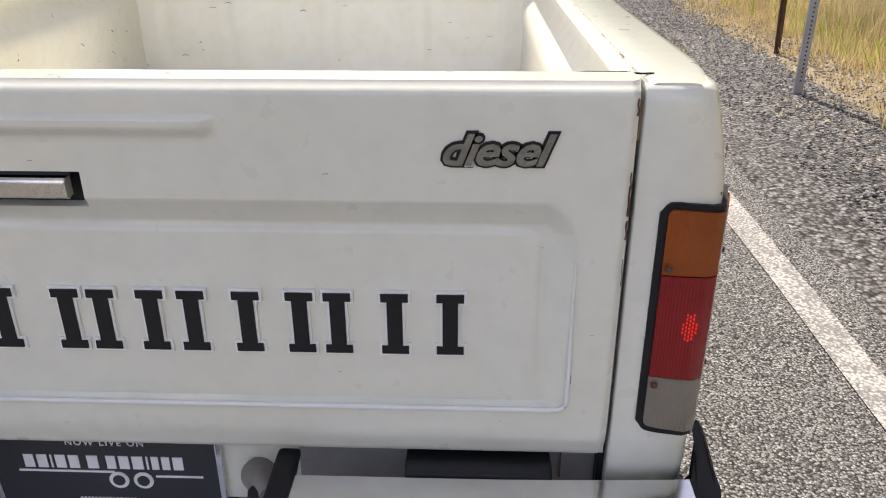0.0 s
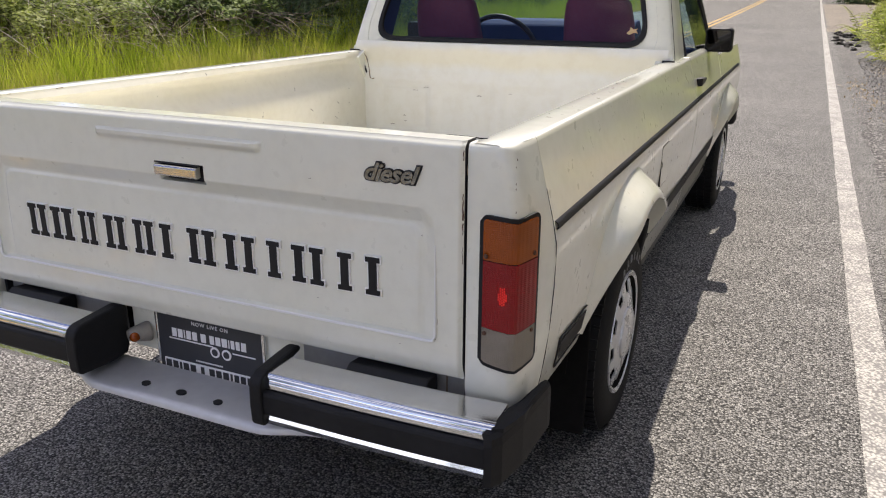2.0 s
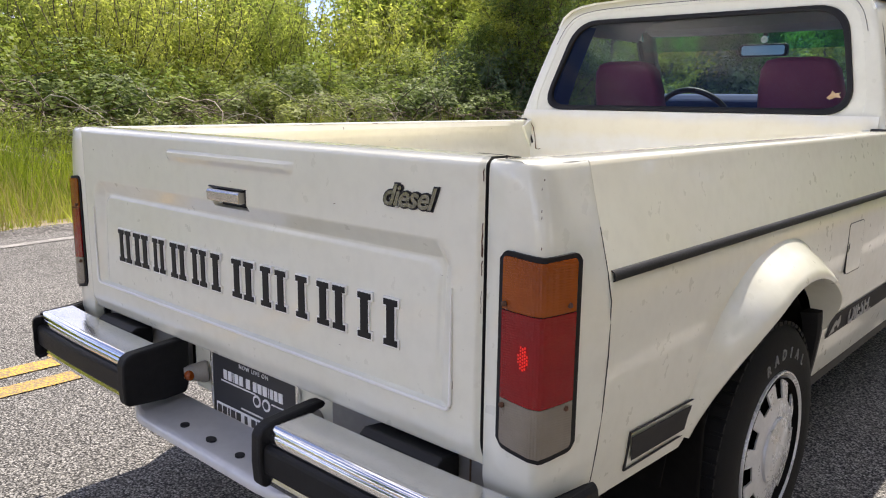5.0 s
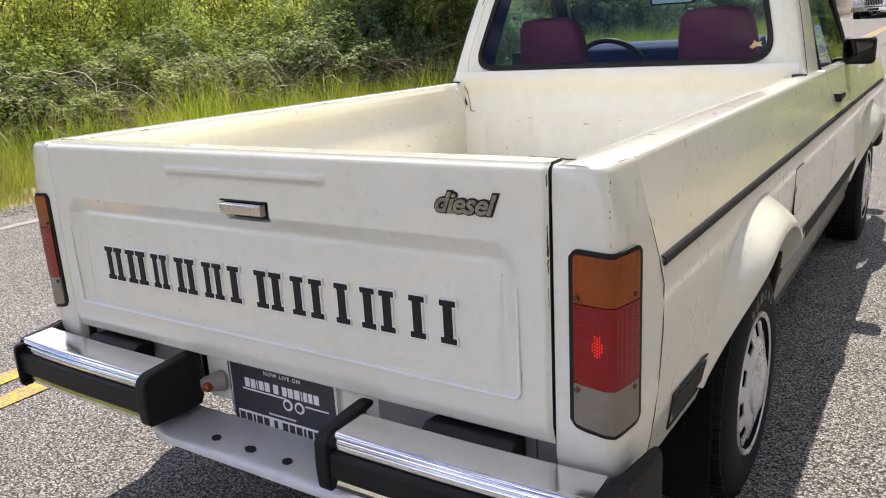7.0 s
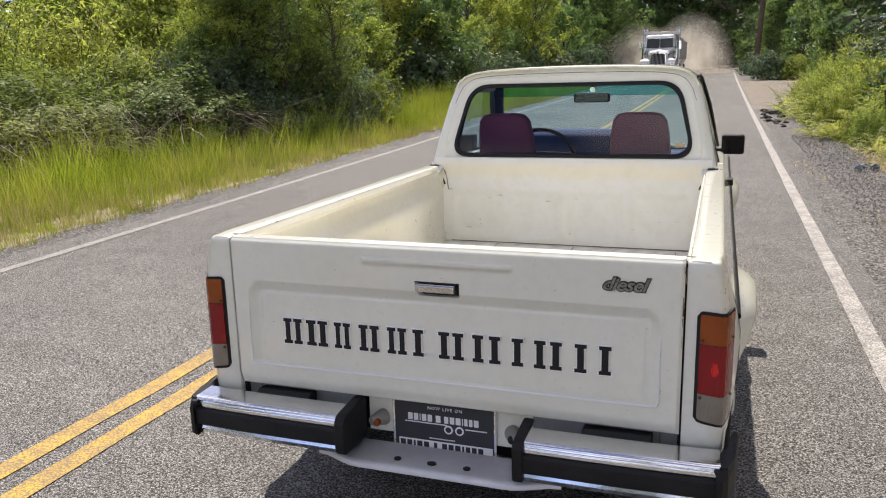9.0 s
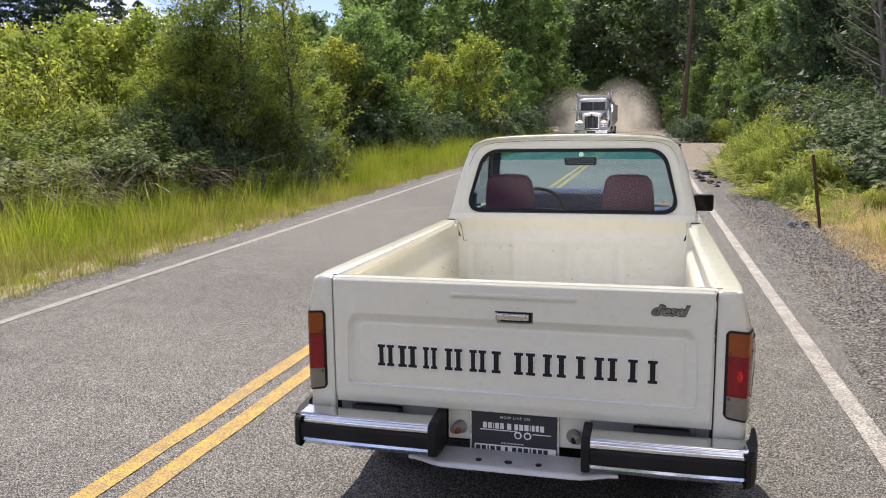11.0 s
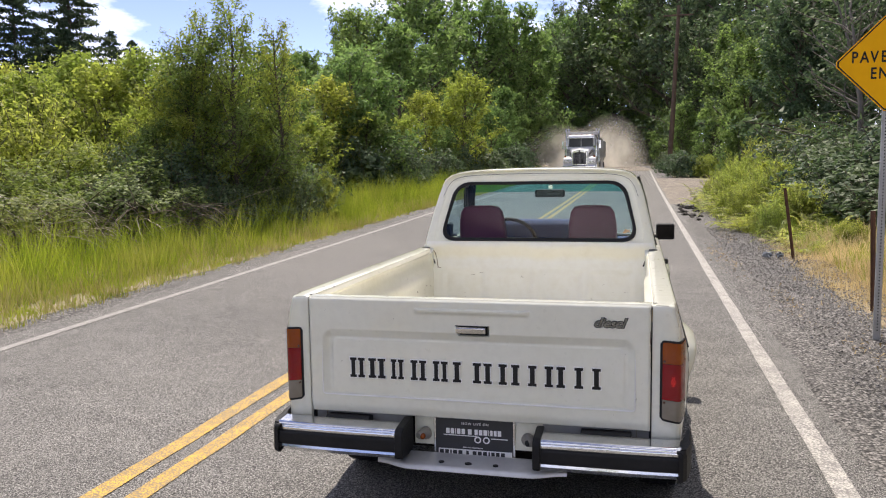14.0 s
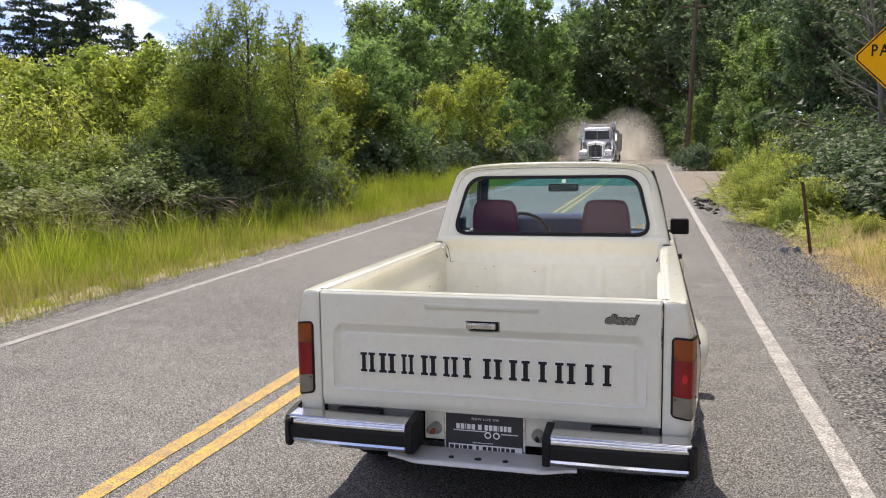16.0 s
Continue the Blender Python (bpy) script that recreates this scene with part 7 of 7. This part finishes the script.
stuff("loose_gravel", gravel_arrays(41, 12000, lambda r: (1.95 + 1.15 * r.uniform() ** 0.8, -1.5 + 16 * r.uniform() ** 1.3), 0.0105), STONE, "loose grey stones on the shoulder", "gravel")

r = np.random.default_rng(44)
xy = np.stack([2.45 + 0.9 * r.beta(2.6, 2.0, 5200), -2.0 + 22 * r.uniform(0, 1, 5200) ** 1.3], 1)
z = np.array([verge_z(x, y) + 0.016 for x, y in xy])
patch = np.concatenate([r.normal((cx, cy), (0.10, 0.55), (90, 2)) for cx, cy in ((1.80, 10.2), (1.86, 8.6), (2.1, 5.6), (2.35, 3.4), (2.2, 12.6))])
xy = np.concatenate([xy, patch])
z = np.concatenate([z, [verge_z(x, y) + 0.018 for x, y in patch]])
lv, lf = leaf_arrays(r, np.concatenate([xy, z[:, None]], 1), 0.036, 6.0, 0.3, 0.6)
stuff("leaf_litter", (lv, lf), LITTER, "brown dry leaves and straw along the shoulder edge", "leaf litter")


# ---- warning sign ----
sx, sy = 2.492, 4.04
sign = thing("road_sign", (sx, sy, verge_z(sx, sy)), "yellow diamond warning sign on a perforated steel post", "road sign")
post = part("post", bm_box(sx - 0.026, sx + 0.026, sy + 0.006, sy + 0.034, -0.1, 2.58, 0.004), GALV, sign, "galvanised perforated post")
hole = mesh_ob("post_hole", bm_prism([(0.0055 * math.cos(k * math.tau / 8), 0.0055 * math.sin(k * math.tau / 8)) for k in range(8)], "y", -0.001, 0.004), BLACK)
for k in range(72):
    h = new("post_hole", hole)
    h.parent = post
    h.matrix_basis = pose(sx, sy + 0.004, 0.12 + k * 0.0254)


def diamond(cx, cz, r, cut):
    out = []
    for a in (0, 90, 180, 270):
        for o in (-1, 1):
            b = radians(a)
            p = Vector((math.cos(b), math.sin(b))) * (r - cut) + Vector((-math.sin(b), math.cos(b))) * cut * o
            out.append((cx + p.x, cz + p.y))
    return out


blade = part("blade", bm_prism(diamond(sx, 2.254, 0.397, 0.022), "y", sy, sy + 0.005), SIGN_YELLOW, sign, "yellow sign face")
o1, o2 = diamond(sx, 2.254, 0.386, 0.018), diamond(sx, 2.254, 0.372, 0.016)
part("border", bm_thicken(bm_loft([[(x, sy - 0.001, z) for x, z in o1], [(x, sy - 0.001, z) for x, z in o2]], True), 0.0012), BLACK, blade, "black border")


def sign_word(word, z, pitch):
    """A word of evenly spaced bold capitals on the sign face."""
    b = bmesh.new()
    for k, ch in enumerate(word):
        x = sx + 0.004 + (k - (len(word) - 1) / 2) * pitch
        if ch == "M":
            w, h, t = 0.0305, 0.0465, 0.0125
            shape = [(-w, -h), (-w + t, -h), (-w + t, h * 0.42), (-0.005, -h), (0.005, -h), (w - t, h * 0.42), (w - t, -h), (w, -h), (w, h), (w - t * 1.15, h), (0.0, -h * 0.42), (-w + t * 1.15, h), (-w, h)]
            m = bm_prism([(x + u, z + v) for u, v in shape], "y", sy - 0.0023, sy - 0.0007)
            bmesh.ops.triangulate(m, faces=m.faces)
            me = bpy.data.meshes.new("capital")
            m.to_mesh(me)
            m.free()
        else:
            me = text_mesh(ch, 0.126, 0.0008, 0.0020)
            me.transform(pose(x, sy - 0.0015, z, 90) @ Matrix.Diagonal((0.76, 1, 1, 1)))
        b.from_mesh(me)
        bpy.data.meshes.remove(me)
    return part("lettering", b, BLACK, blade, "black word")


sign_word("PAVEMENT", 2.298, 0.0705)
sign_word("ENDS", 2.170, 0.0720)
for z in (2.545, 1.965):
    part("bolt", bm_prism([(sx + 0.008 * math.cos(k * math.tau / 8), z + 0.008 * math.sin(k * math.tau / 8)) for k in range(8)], "y", sy - 0.004, sy), GALV, blade)

# ---- fence posts ----
for x, y, lx, top in ((2.82, 9.2, -0.17, 1.03), (2.81, 5.3, -0.04, 0.96)):
    zb = verge_z(x, y)
    p = thing("fence_post", (x, y, zb), "rusty steel fence post leaning in the dry grass", "fence post", "fence posts")
    b = bm_tube([(x, y, zb - 0.2), (x + lx, y, zb + top)], 0.014, 6)
    bm_tube([(x - 0.02, y + 0.012, zb - 0.2), (x + lx - 0.02, y + 0.012, zb + top)], 0.009, 5, bm=b)
    part("stake", b, RUST, p)

# ---- utility pole ----
px, py = 2.95, 60.0
pz = verge_z(px, py)
pole = thing("utility_pole", (px, py, pz), "weathered brown wooden utility pole by the roadside", "utility pole")
part("shaft", bm_tube([(px - 0.1, py, pz - 0.5), (px + 0.15, py, pz + 4), (px + 0.5, py, pz + 12.5)], [0.20, 0.18, 0.13], 10), POLE_WOOD, pole, "", True)
part("crossarm", bm_box(px + 0.46 - 1.1, px + 0.46 + 1.1, py - 0.20, py - 0.10, pz + 11.7, pz + 11.82, 0.01), POLE_WOOD, pole)

LUMP = surface("broken_asphalt", (0.03, 0.027, 0.025), (0.08, 0.07, 0.062), 9.0, 0.9, bump=0.5, bump_scale=50.0)
# ---- dark stump and rubbish at the shoulder ----
r = random.Random(5)
for k in range(18):
    x, y = 1.74 + r.uniform(0, 0.42), 16.3 + r.uniform(0, 5.6)
    s = r.uniform(0.04, 0.11)
    b = bmesh.new()
    bmesh.ops.create_icosphere(b, subdivisions=2, radius=s)
    for v in b.verts:
        v.co *= 1 + 0.9 * noise.noise(v.co * 14 + Vector((k, 0, 0)))
        v.co.z *= 0.62
    bmesh.ops.translate(b, vec=(x, y, verge_z(x, y) + s * 0.3), verts=b.verts)
    tagged(part("broken_asphalt_lump", b, LUMP, None), "dark lump of broken asphalt at the shoulder", "rubble", "broken asphalt")
for k in range(2):
    x, y = 2.46 + 0.16 * k, 9.38 + 0.05 * k
    b = bmesh.new()
    bmesh.ops.create_icosphere(b, subdivisions=2, radius=0.058)
    for v in b.verts:
        v.co *= 1 + 1.1 * noise.noise(v.co * 34 + Vector((3 * k, 1, 0)))
        v.co.z *= 0.7
    bmesh.ops.translate(b, vec=(x, y, verge_z(x, y) + 0.05), verts=b.verts)
    tagged(part("litter", b, surface("white_litter", (0.34, 0.37, 0.40), (0.16, 0.18, 0.20), 20.0, 0.5), None), "crumpled pale litter on the gravel", "litter", "roadside litter")

# ---- oncoming dump truck, standing in the far lane ----
TX, TY = -3.60, 55.0
TZ = ground_z(TY) + 0.012
lorry = thing("dump_truck", (TX, TY, TZ), "white dump truck with chrome grille on the opposite lane", "truck")


def tbox(name, x0, x1, y0, y1, z0, z1, mat, bev=0.03, parent=None, label=""):
    return part(name, bm_box(TX + x0, TX + x1, TY + y0, TY + y1, TZ + z0, TZ + z1, bev), mat, parent or lorry, label)


HOOD = ((0.0, 0.58, 0.70, 1.72), (0.06, 0.62, 0.66, 1.78), (0.7, 0.72, 0.7, 1.90), (1.5, 0.86, 0.8, 2.06))
hood = part("hood", bm_loft([[(TX + x * w, TY + y, TZ + z) for x, z in ((-1, zl), (-1, zh - 0.22), (-0.86, zh - 0.07), (-0.3, zh), (0, zh + 0.05), (0.3, zh), (0.86, zh - 0.07), (1, zh - 0.22), (1, zl))] for y, w, zl, zh in HOOD], True, True), TRUCK_WHITE, lorry, "white hood")
grille = part("grille", bm_prism([(TX + x, TZ + z) for x, z in ((-0.56, 0.70), (0.56, 0.70), (0.56, 1.62), (0.50, 1.73), (0.0, 1.82), (-0.50, 1.73), (-0.56, 1.62))], "y", TY - 0.07, TY + 0.02, 0.015), CHROME, lorry, "chrome grille surround")
part("grille_mesh", bm_prism([(TX + x, TZ + z) for x, z in ((-0.48, 0.78), (0.48, 0.78), (0.48, 1.55), (0.44, 1.60), (0.0, 1.66), (-0.44, 1.60), (-0.48, 1.55))], "y", TY - 0.085, TY - 0.065), BLACK, grille, "dark grille opening")
for k in range(11):
    x = -0.44 + 0.88 * k / 10
    tbox("grille_bar", x - 0.009, x + 0.009, -0.10, -0.08, 0.79, 1.58, ALU, 0.003, grille)
tbox("grille_badge", -0.035, 0.035, -0.11, -0.06, 1.52, 1.80, BLACK, 0.01, grille)
STEEL_GREY = surface("dusty_tub_steel", (0.42, 0.41, 0.39), (0.56, 0.55, 0.53), 3.0, 0.45, 0.3)
DARK_GLASS = surface("dark_glass", (0.02, 0.025, 0.03), (0.03, 0.035, 0.04), 4.0, 0.08)


def lorry_wheel(x, y, w, name="wheel"):
    wheel = part(name, bm_lathe_x([(-w, 0.0), (-w, 0.30), (-w - 0.01, 0.34), (-w - 0.01, 0.48), (-w + 0.03, 0.52), (w - 0.03, 0.52), (w + 0.01, 0.48), (w + 0.01, 0.34), (w, 0.30), (w, 0.0)], TX + x, TY + y, TZ + 0.52, 26), TYRE, lorry, "black tyre", True)
    part("rim", bm_lathe_x([(-w - 0.012, 0.0), (-w - 0.012, 0.10), (-w - 0.004, 0.29), (w + 0.004, 0.29), (w + 0.012, 0.10), (w + 0.012, 0.0)], TX + x, TY + y, TZ + 0.52, 22), ALU, wheel, "bright rim", True)


def tub(name, y0, y1, z0, z1, label):
    """Open steel tub with a rim and upright ribs on its sides."""
    body = part(name, bm_loft([[(TX - 1.10, TY + y, TZ + z0), (TX - 1.25, TY + y, TZ + z0 + 0.35), (TX - 1.25, TY + y, TZ + zt), (TX - 1.16, TY + y, TZ + zt), (TX - 1.14, TY + y, TZ + zt - 0.5), (TX + 1.14, TY + y, TZ + zt - 0.5), (TX + 1.16, TY + y, TZ + zt), (TX + 1.25, TY + y, TZ + zt), (TX + 1.25, TY + y, TZ + z0 + 0.35), (TX + 1.10, TY + y, TZ + z0)] for y, zt in ((y0, z1), (0.5 * (y0 + y1), z1 - 0.03), (y1, z1 - 0.06))], True, True), STEEL_GREY, lorry, label)
    tbox("tub_front", -1.25, 1.25, y0 - 0.03, y0 + 0.04, z0 + 0.2, z1 + 0.02, STEEL_GREY, 0.01, body)
    for side in (-1, 1):
        for k in range(6):
            y = y0 + 0.15 + (y1 - y0 - 0.4) * k / 5
            tbox("side_rib", side * 1.275 - 0.035, side * 1.275 + 0.035, y, y + 0.10, z0 + 0.3, z1 - 0.06, STEEL_GREY, 0.01, body)
        tbox("top_rail", side * 1.26 - 0.06, side * 1.26 + 0.06, y0 + 0.05, y1, z1 - 0.10, z1 - 0.01, STEEL_GREY, 0.015, body)
    return body


for s in (-1, 1):
    fender = part("fender", bm_thicken(bm_loft([[(TX + s * x, TY + y, TZ + z - (0.05 if x > 1.1 else 0.0)) for x in (0.56, 0.85, 1.10, 1.18)] for y, z in ((-0.16, 0.62), (-0.18, 1.02), (-0.08, 1.20), (0.15, 1.30), (0.6, 1.36), (1.1, 1.22), (1.3, 0.8))], False), 0.03), TRUCK_WHITE, lorry, "white fender")
    for v0, v1 in ((0.66, 0.86), (0.89, 1.09)):
        tbox("headlight", min(s * v0, s * v1), max(s * v0, s * v1), -0.25, -0.16, 0.90, 1.05, WHITE, 0.03, fender, "clear rectangular headlight")
    tbox("headlight_frame", min(s * 0.62, s * 1.13), max(s * 0.62, s * 1.13), -0.215, -0.15, 0.86, 1.09, CHROME, 0.02, fender, "chrome headlight frame")
    tbox("turn_lamp", min(s * 0.98, s * 1.12), max(s * 0.98, s * 1.12), 0.10, 0.22, 1.30, 1.40, AMBER, 0.02, fender, "amber turn lamp")
    for k in range(2):
        part("hood_stripe", bm_tube([(TX + s * (0.69 + 0.15 * q), TY + 0.2 + 1.2 * q, TZ + 1.44 + 0.13 * k + 0.26 * math.sin(1.5 * q)) for q in (0, 0.25, 0.5, 0.75, 1.0)], 0.03, 5), BLACK, hood, "black stripe")
    part("air_cleaner", bm_tube([(TX + s * 1.06, TY + 1.36, TZ + 1.35), (TX + s * 1.06, TY + 1.36, TZ + 2.15)], 0.15, 14), CHROME, lorry, "chrome air cleaner", True)
    lorry_wheel(s * 0.98, 0.62, 0.15)
    for yy in (5.1, 6.4, 10.6, 13.4):
        lorry_wheel(s * 0.92, yy, 0.27)
    tbox("fuel_tank", min(s * 0.80, s * 1.2), max(s * 0.80, s * 1.2), 1.7, 3.1, 0.45, 1.0, CHROME, 0.1)
    for k in range(2):
        part("exhaust_pipe", bm_tube([(TX + s * (1.02 + 0.2 * k), TY + 3.02, TZ + 0.9), (TX + s * (1.02 + 0.2 * k), TY + 3.02, TZ + 3.25), (TX + s * (1.06 + 0.2 * k), TY + 3.2, TZ + 3.45)], 0.07, 10), CHROME, lorry, "upright chrome exhaust", True)
    m = tbox("door_mirror", min(s * 1.28, s * 1.46), max(s * 1.28, s * 1.46), 1.72, 1.82, 1.95, 2.55, CHROME, 0.02)
    for z in (2.0, 2.5):
        part("mirror_arm", bm_tube([(TX + s * 1.0, TY + 1.9, TZ + z), (TX + s * 1.36, TY + 1.80, TZ + z)], 0.02, 6), CHROME, m)
    tbox("side_step", min(s * 0.7, s * 1.22), max(s * 0.7, s * 1.22), 3.15, 3.5, 0.5, 1.0, STEEL_GREY, 0.02)
    tbox("mud_fender", min(s * 0.62, s * 1.22), max(s * 0.62, s * 1.22), 9.9, 10.0, 0.55, 1.22, TRUCK_WHITE, 0.03, None, "white trailer fender")
cab = part("cab", bm_loft([[(TX + x * w, TY + y, TZ + z) for x, y in ((-1, 1.5 + lean), (-0.9, 1.42 + lean), (0.9, 1.42 + lean), (1, 1.5 + lean), (1, 2.95), (-1, 2.95))] for z, w, lean in ((0.95, 1.03, 0.0), (1.95, 1.05, 0.0), (2.75, 1.02, 0.16), (2.93, 0.98, 0.26), (2.98, 0.86, 0.36))], True, True), TRUCK_WHITE, lorry, "white cab")
for s in (-1, 1):
    part("windscreen", bm_prism([(TX + s * x, TZ + z) for x, z in ((0.02, 2.08), (0.90, 2.08), (0.87, 2.70), (0.02, 2.70))], "y", TY + 1.44, TY + 1.60), DARK_GLASS, cab, "dark windscreen")
    part("side_window", bm_prism([(TY + y, TZ + z) for y, z in ((1.85, 2.05), (2.6, 2.05), (2.6, 2.66), (1.98, 2.66))], "x", TX + min(s * 0.98, s * 1.055), TX + max(s * 0.98, s * 1.055)), DARK_GLASS, cab, "dark side window")
tbox("sun_visor", -0.98, 0.98, 1.36, 1.60, 2.72, 2.79, CHROME, 0.02, cab)
for k in range(5):
    x = -0.8 + 0.4 * k
    tbox("marker_lamp", x - 0.05, x + 0.05, 1.78, 1.9, 2.96, 3.03, AMBER, 0.015, cab, "amber marker lamp")
tbox("bumper", -1.2, 1.2, -0.34, -0.20, 0.40, 0.68, CHROME, 0.04, None, "chrome front bumper")
tbox("bumper_recess", -0.30, 0.30, -0.352, -0.33, 0.46, 0.58, BLACK, 0.004)
tbox("chassis", -0.45, 0.45, 0.0, 14.2, 0.60, 0.85, BLACK, 0.02)
body = tub("dump_body", 3.55, 7.6, 1.02, 2.86, "grey steel dump body")
tbox("cab_guard", -1.22, 1.22, 2.55, 3.6, 3.03, 3.12, STEEL_GREY, 0.02, body)
tbox("cab_guard_lip", -1.22, 1.22, 2.50, 2.56, 3.00, 3.24, STEEL_GREY, 0.015, body)
tub("trailer_tub", 9.8, 14.2, 1.12, 2.80, "grey steel trailer tub")

# ---- dust that the lorry has raised from the gravel road ----
def dust_mat(name, color, dense):
    """Dust in the air: thick in the middle of a puff, thinning to nothing at its rim, in uneven billows."""
    m, n, l, b = node_tree(name)
    co = n.new("ShaderNodeTexCoord")
    flat = n.new("ShaderNodeVectorMath")
    flat.operation = "MULTIPLY"
    flat.inputs[1].default_value = (1.0, 0.0, 1.0)
    l.new(co.outputs["Object"], flat.inputs[0])
    far = n.new("ShaderNodeVectorMath")
    far.operation = "LENGTH"
    l.new(flat.outputs["Vector"], far.inputs[0])
    thick = ramp_node(n, l, far.outputs["Value"], [(0.1, (dense,) * 3), (0.5, (dense * 0.7,) * 3), (0.72, (dense * 0.26,) * 3), (0.9, (0, 0, 0))])
    billow = ramp_node(n, l, noise_node(n, l, 2.2, 4.0, 0.5), [(0.32, (0.35, 0.35, 0.35)), (0.66, (1.25, 1.25, 1.25))])
    fac = mix_node(n, l, 1.0, thick, billow, "MULTIPLY")
    l.new(mix_node(n, l, noise_node(n, l, 3.0, 3.0), color, tuple(v * 0.9 for v in color)), b.inputs["Base Color"])
    b.inputs["Roughness"].default_value = 1.0
    b.inputs["Specular IOR Level"].default_value = 0.0
    tr = n.new("ShaderNodeBsdfTranslucent")
    tr.inputs["Color"].default_value = (*color, 1.0)
    soft = n.new("ShaderNodeMixShader")
    soft.inputs["Fac"].default_value = 0.5
    l.new(b.outputs["BSDF"], soft.inputs[1])
    l.new(tr.outputs["BSDF"], soft.inputs[2])
    air = n.new("ShaderNodeBsdfTransparent")
    mx = n.new("ShaderNodeMixShader")
    l.new(fac, mx.inputs["Fac"])
    l.new(air.outputs["BSDF"], mx.inputs[1])
    l.new(soft.outputs["Shader"], mx.inputs[2])
    l.new(mx.outputs["Shader"], n["Material Output"].inputs["Surface"])
    return m


DUST = dust_mat("raised_dust", (0.88, 0.83, 0.75), 0.60)
for k, (dx, dy, wx, wy, wz) in enumerate(((-3.2, 16.5, 4.8, 1.6, 4.6), (1.4, 20.0, 4.4, 1.8, 5.6), (-1.0, 24.5, 5.0, 2.0, 4.4))):
    b = bmesh.new()
    bmesh.ops.create_icosphere(b, subdivisions=5, radius=1.0)
    for v in b.verts:
        v.co *= 1 + 0.12 * noise.noise(v.co * 1.5 + Vector((4.1 * k, 0, 0)))
    puff = part("dust_cloud", b, DUST, None, smooth=True)
    puff.matrix_basis = pose(TX + dx, TY + dy, ground_z(TY + dy) + 0.2) @ Matrix.Diagonal((wx, wy, wz, 1))
    tagged(puff, "pale dust hanging over the gravel road behind the truck", "dust", kind="stuff")
